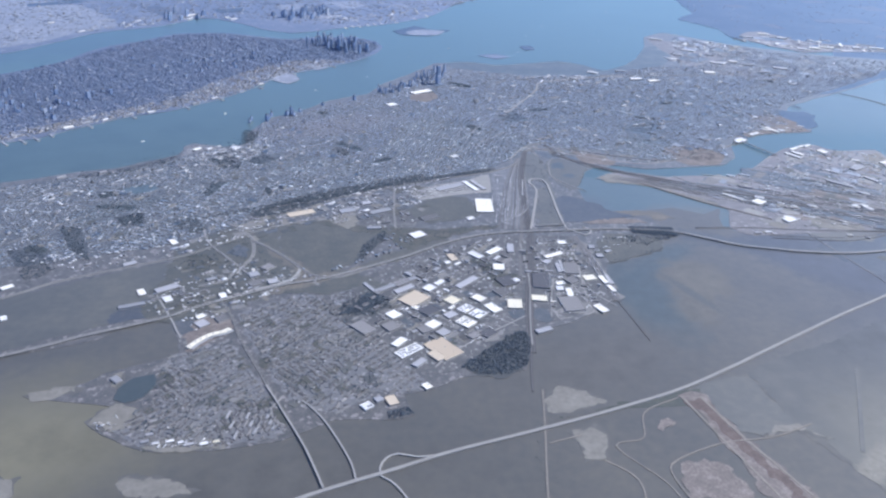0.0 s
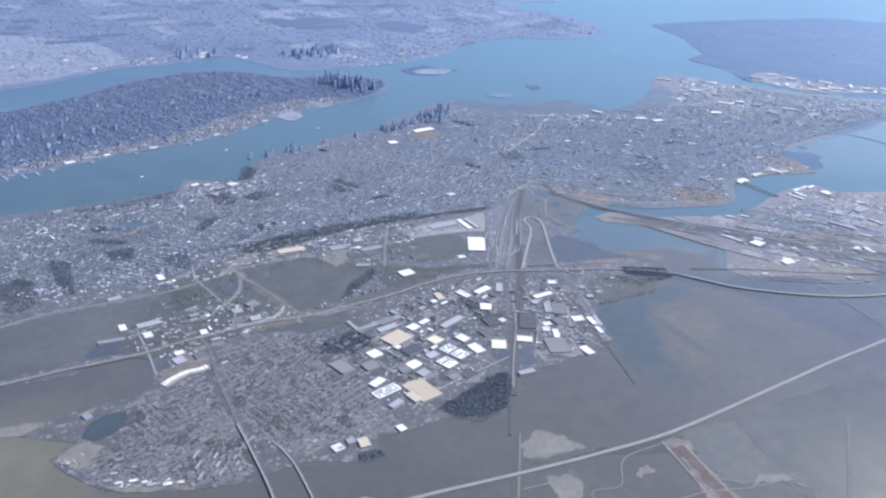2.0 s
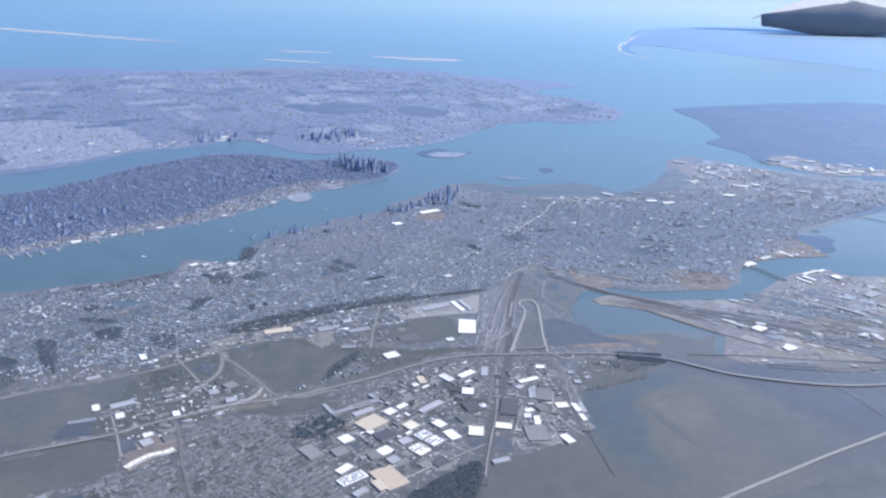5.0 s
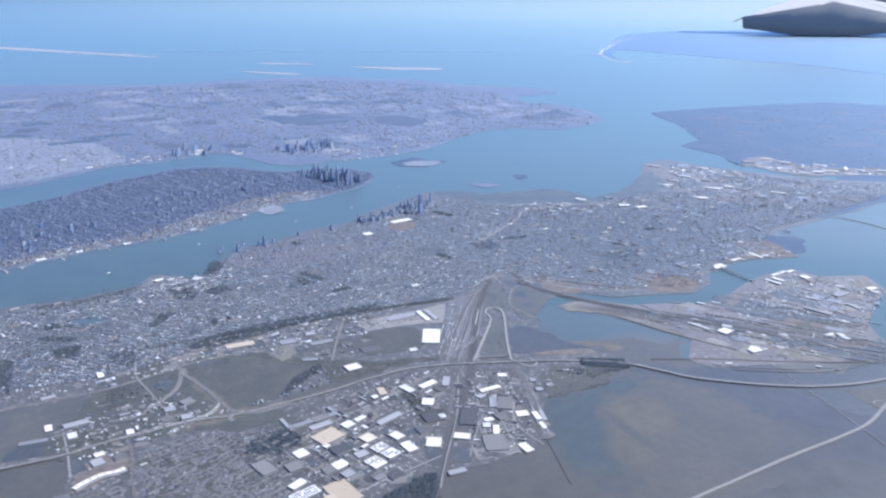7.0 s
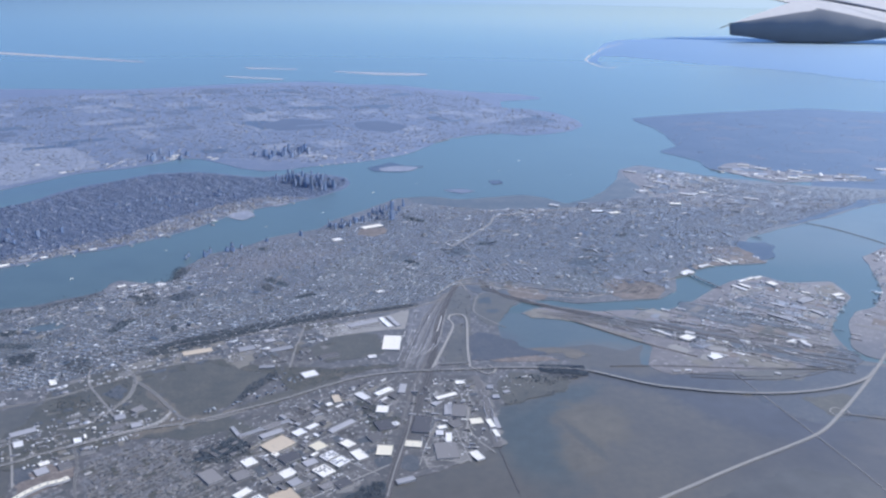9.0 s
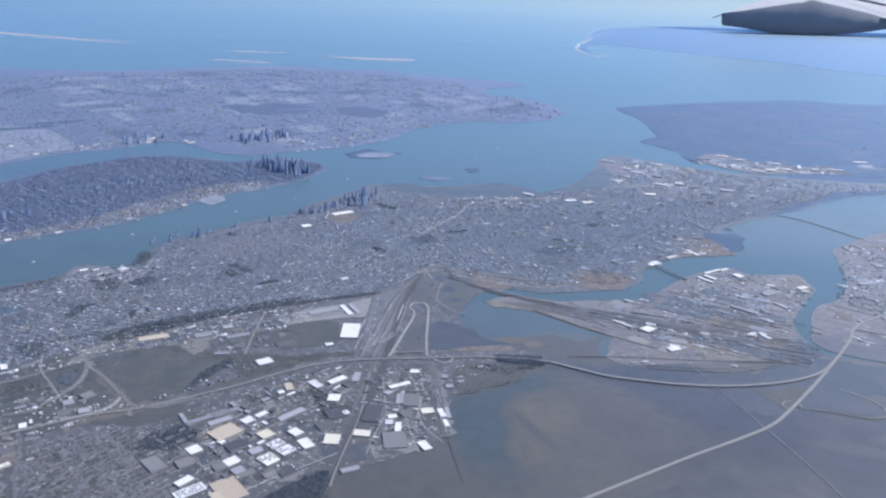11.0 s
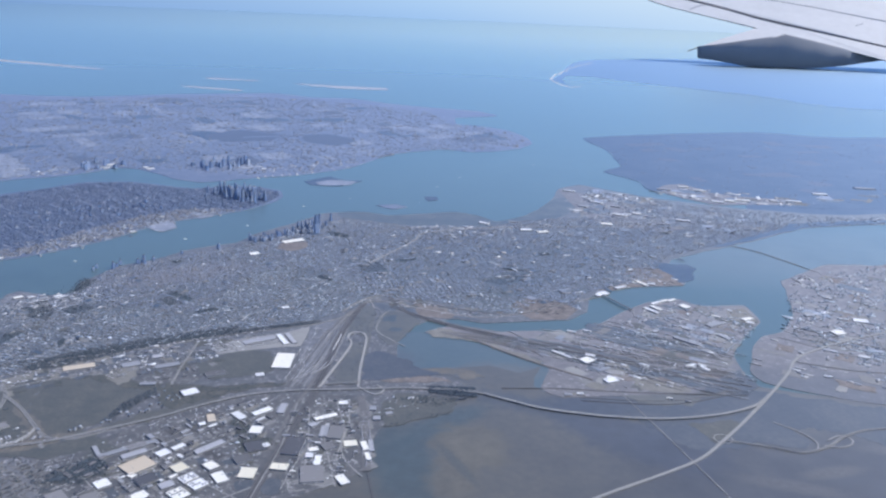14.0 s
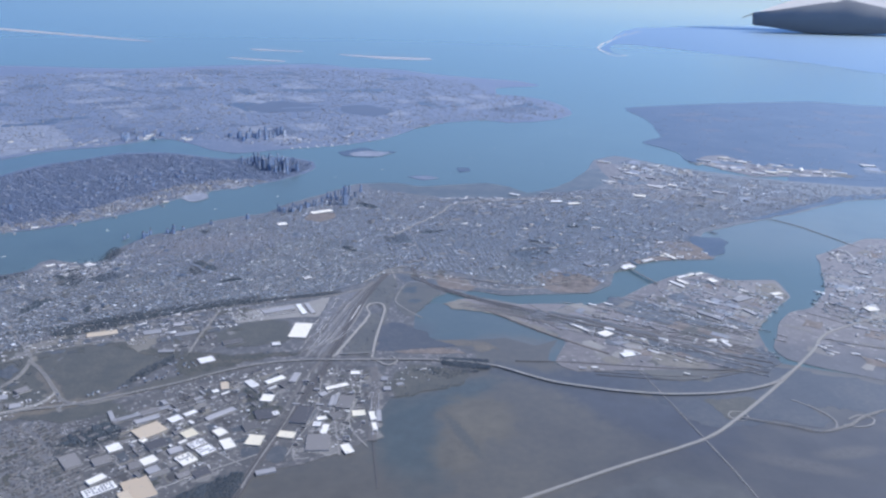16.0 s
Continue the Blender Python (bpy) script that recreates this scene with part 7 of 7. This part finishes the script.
for x, y, w, d, a, k in ((54.4, 121.6, 1.1, 0.5, -4, "w"), (52.4, 121.4, 1.2, 0.6, -4, "l"), (61.5, 127.6, 1.6, 1.0, -20, "w"), (68.9, 119.7, 1.0, 0.4, -25, "w"), (71.6, 118.5, 0.9, 0.3, -25, "l"), (77.4, 132, 1.6, 0.5, -25, "w"), (79.2, 130.6, 1.8, 0.4, -32, "l"), (101, 127.6, 1.4, 0.5, -20, "w"), (104.6, 124.4, 1.2, 0.5, -30, "l")):
    warehouse(x, y, w, d, a, k, 0.14, 0.08, "small sheds along the marsh edge")


# ---- towers ----
def tower(x, y, w, d, h, turn, glass, steps, group, spire=0.0):
    """A tall building with setbacks, a roof plant room and perhaps a mast."""
    skin = GLASS_TOWER if glass else STONE_TOWER
    base = thing("tower", x, y, 0.07, turn, ("tall blue-grey glass" if glass else "tall pale masonry") + " tower in the waterfront cluster", "tower", group)
    z = 0.0
    for i in range(steps):
        f = 1 - 0.2 * i
        top = h * (i + 1) / steps if steps > 1 else h
        if i == steps - 1:
            top = h
        part("shaft", box_bm(0, 0, z, w * f, d * f, top - z, min(w, d) * 0.05), skin, base)
        z = top
    f = (1 - 0.2 * (steps - 1)) * 0.55
    part("plant_room", box_bm(0, 0, z, w * f, d * f, 0.18), GREYROOF, base, "grey roof plant room")
    if spire:
        part("mast", box_bm(0, 0, z + 0.18, 0.07, 0.07, spire), STEEL, base, "thin steel mast")
    return base


r = random.Random(21)
tower(7.2, 219, 1.1, 1.1, 5.0, 30, True, 2, "towers of the near waterfront")
TOWNS = [
    # centre line from, to, spread, count, heights, footprint, group
    ((-9, 209), (9, 226), 2.2, 46, (0.7, 2.0), (0.35, 0.7), "towers of the near waterfront"),
    ((1, 220), (9, 232), 2.0, 12, (1.3, 2.6), (0.4, 0.75), "towers of the near waterfront"),
    ((-44, 182), (-12, 206), 1.6, 16, (0.7, 1.5), (0.4, 0.8), "blocks along the river bank"),
    ((-11, 257), (-26, 266), 5.5, 80, (1.2, 4.0), (0.4, 0.9), "towers at the island's tip"),
    ((-36, 250), (-70, 232), 12.0, 60, (0.4, 1.1), (0.4, 0.9), "mid-island towers"),
    ((-80, 205), (-125, 190), 13.0, 90, (0.5, 1.9), (0.4, 0.95), "towers of the island's middle"),
    ((-38, 306), (-24, 318), 7.0, 26, (1.4, 3.2), (0.7, 1.3), "towers across the far river"),
    ((-80, 300), (-70, 310), 6.0, 14, (1.2, 2.6), (0.7, 1.3), "towers across the far river"),
]
for a, b, spread, count, hs, fs, group in TOWNS:
    for i in range(count):
        t = r.random()
        x, y = a[0] + (b[0] - a[0]) * t + r.gauss(0, spread * 0.5), a[1] + (b[1] - a[1]) * t + r.gauss(0, spread * 0.5)
        if group.startswith("towers of the near") and y - 209 > (x + 9) * 1.02 + 6:
            continue
        if "island" in group and not inside(np.array([x + 2.5]), np.array([y]), MANHATTAN)[0]:
            continue
        h = hs[0] + (hs[1] - hs[0]) * r.random() ** 1.6
        tower(x, y, r.uniform(*fs), r.uniform(*fs), h, 42 + r.uniform(-5, 5), r.random() < (0.45 if "near" in group else 0.85), r.choice((1, 1, 2, 2, 3)), group, 0.6 if r.random() < 0.08 else 0.0)

# ---- woods ----
for poly in PARKS[4:]:
    woods(poly, 220, "dark town park among the houses")
for poly, count, lab in (([(-6.5, 84.1), (-2.6, 87.8), (3.4, 92.3), (4.1, 90.1), (2.3, 84.1), (-0.7, 82), (-4.3, 82.3)], 1700, "dark bare wood beside the estate"),
        ([(-20.1, 99.8), (-17.5, 103.8), (-15.1, 102.8), (-16.1, 99.6), (-21.7, 97.6)], 800, "dark bare wood on a knoll"),
        ([(-44, 133), (-32, 137.4), (-20, 142.2), (-8, 148), (10, 154), (10, 152.6), (-8, 146), (-20, 140.6), (-32.4, 136), (-44, 131.5)], 4200, "dark wooded escarpment"),
        ([(-67.1, 128), (-64.2, 129), (-59.3, 115.6), (-63.2, 119.6)], 500, "dark wooded park in the town"),
        ([(-72.8, 120.1), (-68.3, 121.8), (-63.7, 114), (-66.6, 109)], 500, "dark wooded hillside"),):
    woods(poly, count, lab)
woods([(-41.9, 175.9), (-41.2, 179.4), (-39.4, 178.5), (-38.4, 171.9), (-40.2, 170.5)], 300, "dark trees on the river bank")
woods([(-45.1, 158.9), (-43.7, 160.5), (-40.4, 158), (-40.5, 154.8), (-44, 155.6)], 260, "dark hillside trees in the town")
for poly, count, lab in (([(-59.1, 132.1), (-54.9, 134.3), (-54.1, 129.6), (-57.1, 128.6)], 300, "dark town park"),
        ([(-70, 152.5), (-63, 155.4), (-54, 162.5), (-52, 160.5), (-62, 153), (-70, 150.5)], 520, "wooded river cliff"),
        ([(-42, 169.5), (-40.4, 178), (-38, 178), (-38.8, 169.8)], 300, "wooded river cliff"),
        ([(-16.3, 74.2), (-13.4, 75), (-14, 76.4), (-16.4, 75.6)], 160, "dark shore trees"),
        ([(24, 120.5), (35, 122.8), (36, 120.2), (30, 117.4)], 260, "scrub by the bridge foot"),):
    woods(poly, count, lab)
for poly, count, lab in (([(16.8, 156), (22, 163.6), (24.8, 160), (21.7, 152.1), (20.5, 147), (17.4, 149.6)], 45, "scrub and trees in the junction"),
        ([(-35.5, 98.5), (-27, 104), (-20.5, 101), (-14.2, 86), (-18, 79.5), (-27, 77.5), (-31, 86)], 800, "street trees among the houses"),
        ([(-43.5, 88.4), (-36.4, 92), (-29, 76), (-34.4, 71.5), (-46, 74.5)], 450, "street trees among the houses"),
        ([(-84, 120), (-40, 127), (20, 170), (66, 164), (96, 196), (56, 228), (4, 226), (-40, 176), (-84, 144)], 4500, "street trees scattered over the ridge town"),
        ([(-48, 116), (-41, 118), (-36, 124), (-33, 118), (-31, 110), (-36, 103), (-42, 112)], 260, "roadside scrub"),):
    woods(poly, count, lab)
for poly, count, lab in (([(29.4, 125), (37.2, 124.3), (37.4, 121), (36.4, 120.6), (29.6, 122.3)], 1700, "dark trees along the viaduct's foot"),
        ([(-23, 98.4), (-19, 98.9), (-19, 98.2), (-23, 97.6)], 60, "tree line at the estate's edge"),):
    woods(poly, count, lab)
for pts, m, lab, trees in NEAR:
    if trees:
        woods(pts, trees, "bare trees and scrub over " + lab.replace("shaded floor of ", ""), z=0.09)


# ---- piers ----
def pier(x, y, length, turn):
    base = thing("pier", x, y, 0.0, turn, "long pale shed-covered pier on the city shore", "pier", "piers along the city shore")
    part("deck", box_bm(length / 2, 0, -0.05, length, 0.55, 0.13), ROAD, base, "concrete deck")
    part("shed", box_bm(length * 0.55, 0, 0.08, length * 0.8, 0.42, 0.12, 0.02), WHITE if y > 280 else LIGHT, base, "pale pier shed")
    return base


for x, y, length in ((-97, 169, 3.0), (-94, 170.5, 3.4), (-90.5, 172, 3.2), (-87.5, 173.5, 3.6), (-85, 174.8, 3.0), (-82.6, 177, 2.6), (-76, 183, 2.6), (-68, 189.6, 2.4), (-57, 197, 2.2), (-50, 204.5, 2.6), (-41, 215, 2.2), (-33, 229, 2.4), (-22, 238, 2.2)):
    pier(x, y, length, -52)
for x, y in ((-17, 293), (-14.6, 295), (-12, 296), (-9, 298), (-6.6, 300), (-4, 301), (1.5, 304), (9, 311), (14, 317)):
    pier(x, y, 3.4, -70)
for x, y, w, d, k in ((-71, 309, 3.4, 1.6, "w"), (-70.6, 302.4, 2.2, 1.2, "w"), (-74, 306, 2.4, 1.0, "l"), (-55.6, 303, 3.0, 1.2, "w"), (-58, 305.6, 2.0, 1.2, "w"), (-101, 279.4, 2.2, 1.2, "w"), (-99, 281, 1.8, 1.0, "l"), (-114, 292, 2.0, 1.2, "w"),
                      (-79.5, 181, 2.2, 1.2, "w"), (-76.5, 184.5, 2.6, 1.4, "l"), (-73, 186.6, 1.6, 1.0, "w"), (-64, 192.6, 1.8, 0.8, "w"), (-55, 199.6, 1.6, 1.0, "l"), (-51, 204, 1.6, 0.8, "w"), (-88.5, 175.5, 1.8, 0.9, "l"), (-40.4, 217.6, 1.4, 0.9, "w"),
                      (-50, 166.4, 1.8, 1.0, "w"), (-47.6, 166.6, 1.4, 0.8, "w"), (-45, 166, 1.8, 0.7, "l"), (-42.6, 167.4, 1.6, 0.8, "w"), (-73, 151.2, 1.8, 0.6, "l"), (-66, 153.6, 1.4, 0.6, "l")):
    warehouse(x, y, w, d, 40, k, 0.2, 0.08, "waterfront sheds")

# ---- boats, trains and traffic ----
def boat(x, y, size, turn):
    base = thing("ferry", x, y, 0.0, turn, "small white ferry under way on the river", "boat", "boats on the river")
    bm = bmesh.new()
    prof = [(-0.5, 0.12), (-0.5, -0.12), (0.25, -0.14), (0.5, 0.0), (0.25, 0.14)]
    low = [bm.verts.new((x_ * size, y_ * size * 0.8, -0.02)) for x_, y_ in prof]
    up = [bm.verts.new((x_ * size, y_ * size, 0.07)) for x_, y_ in prof]
    bm.faces.new(up)
    for i in range(5):
        bm.faces.new((low[i], low[(i + 1) % 5], up[(i + 1) % 5], up[i]))
    bmesh.ops.recalc_face_normals(bm, faces=bm.faces)
    part("hull", bm, WHITE, base)
    part("cabin", box_bm(-0.08 * size, 0, 0.07, size * 0.5, size * 0.16, 0.06), WHITE, base)
    return base


for x, y, s, a in ((-62, 172, 0.9, 40), (-47, 192, 0.8, 50), (-26, 212, 0.9, 20), (-12, 226, 0.8, 60), (2, 250, 0.9, 30), (16, 262, 0.8, 10), (38, 258, 0.7, 80), (56, 300, 1.2, 20), (70, 275, 1.0, 50), (90, 330, 1.3, 30), (46, 282, 1.0, 0)):
    boat(x, y, s, a)


def train(points, cars, label, paint=None):
    line = smooth_line(points, 0.2)
    gone = np.concatenate([[0], np.cumsum(np.linalg.norm(np.diff(line, axis=0), axis=1))])
    base = thing("train", float(line[0][0]), float(line[0][1]), 0.12, 0, label, "train")
    for k in range(cars):
        s = 0.3 + k * 0.56
        if s > gone[-1]:
            break
        x, y = np.interp(s, gone, line[:, 0]), np.interp(s, gone, line[:, 1])
        x2, y2 = np.interp(s + 0.1, gone, line[:, 0]), np.interp(s + 0.1, gone, line[:, 1])
        part("carriage", box_bm(x - line[0][0], y - line[0][1], 0.0, 0.5, 0.1, 0.09, 0.012, math.degrees(math.atan2(y2 - y, x2 - x))), paint or LIGHT, base, "pale metal carriage")
    return base


for k, o in enumerate((-0.4, 0.8, 1.5, 2.9, 3.5)):
    train([(8 + o, 127 + k), (9.8 + o, 134), (12 + o * 0.85, 144)], 9 + 3 * (k % 3), "parked pale commuter train in the rail yard")
train([(13.7, 139.5), (14.5, 143.4), (15.3, 147.6)], 14, "long white train standing in the rail yard", WHITE)
for o in (-0.5, -0.05, 0.3, 0.6):
    train([(19.3 + o, 100 + abs(o) * 6), (19.3 + o, 108), (18.95 + o, 118)], 10 + int(10 * abs(o)), "parked freight train on the goods line")
for o in (0.5, 1.6, 2.7):
    train([(44, 147.1 - o), (56, 141.6 - o * 1.2), (70, 137.6 - o * 1.3)], 22, "parked freight train in the river yard")


def lorry_rows(x, y, rows, cols, turn, step_a, step_b, label):
    """Parked lorry trailers in rows, too small to tell apart singly."""
    a = radians(turn)
    u, v = np.meshgrid(np.arange(cols) * step_a, np.arange(rows) * step_b)
    u, v = u.ravel(), v.ravel()
    ok = rng.random(len(u)) < 0.78
    u, v = u[ok], v[ok]
    n = len(u)
    boxes("parked_trailers", x + u * np.cos(a) - v * np.sin(a), y + u * np.sin(a) + v * np.cos(a), np.full(n, 0.09), np.full(n, 0.3), np.full(n, 0.08), np.full(n, a), 0.095, SHED_ROOF, HOUSE_WALL, label, "trailers")


def car_rows(start, end, lines, pitch, fill, label, length=0.3, z=0.1):
    """Standing freight cars and containers in long lines, too small to tell apart singly."""
    a, b = np.array(start, float), np.array(end, float)
    far = np.linalg.norm(b - a)
    d = (b - a) / far
    side = np.array([-d[1], d[0]])
    us, vs = [], []
    for k in range(lines):
        u = 0.0
        while u < far:
            run = rng.uniform(1.5, 7.0)
            if rng.random() < fill:
                steps = np.arange(u, min(u + run, far), length * 1.06)
                us.append(steps)
                vs.append(np.full(len(steps), k * pitch + rng.normal(0, 0.03)))
            u += run + rng.uniform(0.3, 2.5)
    u, v = np.concatenate(us), np.concatenate(vs)
    n = len(u)
    boxes("freight_cars", a[0] + u * d[0] + v * side[0], a[1] + u * d[1] + v * side[1], np.full(n, length), np.full(n, 0.1), np.full(n, 0.09), np.full(n, math.atan2(d[1], d[0])), z, SHED_ROOF, HOUSE_WALL, label, "freight cars")


car_rows((46, 141), (82, 118.8), 9, 0.42, 0.5, "lines of standing freight cars on the spit")
car_rows((58, 142.5), (86, 124.5), 8, 0.5, 0.5, "lines of pale containers in the freight yard")
car_rows((66, 146.5), (90, 131), 7, 0.8, 0.4, "rows of containers and trailers among the works")
car_rows((104, 146), (132, 127), 7, 1.1, 0.4, "rows of containers and trailers across the bay")
car_rows((8.2, 127), (13.4, 150), 7, 0.5, 0.35, "lines of pale carriages in the rail yard", 0.4)
lorry_rows(-21.8, 128.2, 5, 18, 32, 0.17, 0.75, "rows of parked lorry trailers in the depot lot")
lorry_rows(-22.2, 100.6, 4, 15, 29, 0.3, 0.8, "rows of parked lorry trailers by the wood")
lorry_rows(-6.6, 139, 5, 22, 27, 0.18, 0.75, "rows of parked trailers in the rail depot yard")
lorry_rows(-1.4, 141.2, 2, 40, 24, 0.2, 0.8, "rows of parked trailers beside the depot shed")
lorry_rows(19.1, 101, 8, 4, 0, 0.28, 0.8, "containers and trailers in the shore yard")
lorry_rows(18.7, 108, 12, 5, 0, 0.28, 0.8, "containers and trailers in the shore yard")
lorry_rows(8.4, 104.8, 5, 9, -5, 0.26, 0.7, "trailers in a fenced storage yard")
lorry_rows(-10.2, 97.2, 3, 12, 40, 0.2, 0.6, "cars and vans in an estate car park")
lorry_rows(-3, 89.9, 3, 12, 38, 0.22, 0.55, "cars and vans in an estate car park")


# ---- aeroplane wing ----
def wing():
    """The trailing edge of the wing with a flap-track fairing below it, both leaning back, oversize and far off along
    rays from the mid-flight camera.
    """
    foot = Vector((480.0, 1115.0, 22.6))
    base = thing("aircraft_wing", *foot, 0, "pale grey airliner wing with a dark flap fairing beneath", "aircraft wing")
    # camera position halfway along the flight, relative to the foot
    mid_eye = Vector((5.6, 0.6, 59.75)) - foot

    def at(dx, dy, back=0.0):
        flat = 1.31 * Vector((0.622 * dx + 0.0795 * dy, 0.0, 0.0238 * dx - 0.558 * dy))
        return mid_eye + (flat - mid_eye) * (1 + back / 1114.0)

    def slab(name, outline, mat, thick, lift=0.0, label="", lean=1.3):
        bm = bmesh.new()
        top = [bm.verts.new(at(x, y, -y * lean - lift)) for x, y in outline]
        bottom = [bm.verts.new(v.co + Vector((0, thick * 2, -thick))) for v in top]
        bm.faces.new(top)
        bm.faces.new(bottom[::-1])
        for i in range(len(top)):
            j = (i + 1) % len(top)
            bm.faces.new((top[j], top[i], bottom[i], bottom[j]))
        bmesh.ops.recalc_face_normals(bm, faces=bm.faces)
        return part(name, bm, mat, base, label)

    def strip(name, line, wide, mat, lift, label):
        return slab(name, line + [(x, y - wide) for x, y in line[::-1]], mat, 0.6, lift, label)

    hinge = [(-30, -89), (45, -70), (105, -53), (155, -41), (230, -24), (323, -3), (430, 22)]
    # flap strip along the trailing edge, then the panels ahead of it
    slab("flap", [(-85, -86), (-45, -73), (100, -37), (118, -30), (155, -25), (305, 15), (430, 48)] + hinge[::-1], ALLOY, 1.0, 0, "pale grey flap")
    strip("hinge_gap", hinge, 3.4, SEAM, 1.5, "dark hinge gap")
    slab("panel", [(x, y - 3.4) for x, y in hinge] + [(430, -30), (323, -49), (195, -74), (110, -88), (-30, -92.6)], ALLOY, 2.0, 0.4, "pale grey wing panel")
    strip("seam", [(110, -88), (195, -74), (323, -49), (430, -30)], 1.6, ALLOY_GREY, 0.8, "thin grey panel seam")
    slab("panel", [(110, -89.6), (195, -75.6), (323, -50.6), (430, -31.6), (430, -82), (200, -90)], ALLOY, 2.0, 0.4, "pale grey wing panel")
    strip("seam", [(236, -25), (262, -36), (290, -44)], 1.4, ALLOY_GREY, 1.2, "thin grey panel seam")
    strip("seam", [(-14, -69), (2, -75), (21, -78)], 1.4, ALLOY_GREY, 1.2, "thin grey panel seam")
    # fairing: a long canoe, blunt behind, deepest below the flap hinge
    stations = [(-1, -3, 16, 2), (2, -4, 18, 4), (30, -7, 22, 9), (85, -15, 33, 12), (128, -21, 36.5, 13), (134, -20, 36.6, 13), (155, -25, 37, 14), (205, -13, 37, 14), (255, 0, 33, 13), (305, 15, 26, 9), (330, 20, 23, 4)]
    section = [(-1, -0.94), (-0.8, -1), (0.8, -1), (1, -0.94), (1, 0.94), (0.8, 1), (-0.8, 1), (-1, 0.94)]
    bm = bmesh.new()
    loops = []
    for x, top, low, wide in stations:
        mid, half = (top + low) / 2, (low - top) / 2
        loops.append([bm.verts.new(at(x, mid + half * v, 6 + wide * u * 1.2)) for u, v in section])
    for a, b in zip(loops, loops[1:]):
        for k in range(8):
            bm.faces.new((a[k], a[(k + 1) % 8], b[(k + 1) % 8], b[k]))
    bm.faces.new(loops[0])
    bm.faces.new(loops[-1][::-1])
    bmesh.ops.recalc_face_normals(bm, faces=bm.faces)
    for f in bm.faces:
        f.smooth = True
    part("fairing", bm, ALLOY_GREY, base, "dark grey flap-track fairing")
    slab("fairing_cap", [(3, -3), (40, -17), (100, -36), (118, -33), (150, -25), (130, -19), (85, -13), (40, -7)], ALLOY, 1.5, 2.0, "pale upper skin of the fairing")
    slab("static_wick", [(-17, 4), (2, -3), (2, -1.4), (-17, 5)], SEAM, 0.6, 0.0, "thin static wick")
    return base


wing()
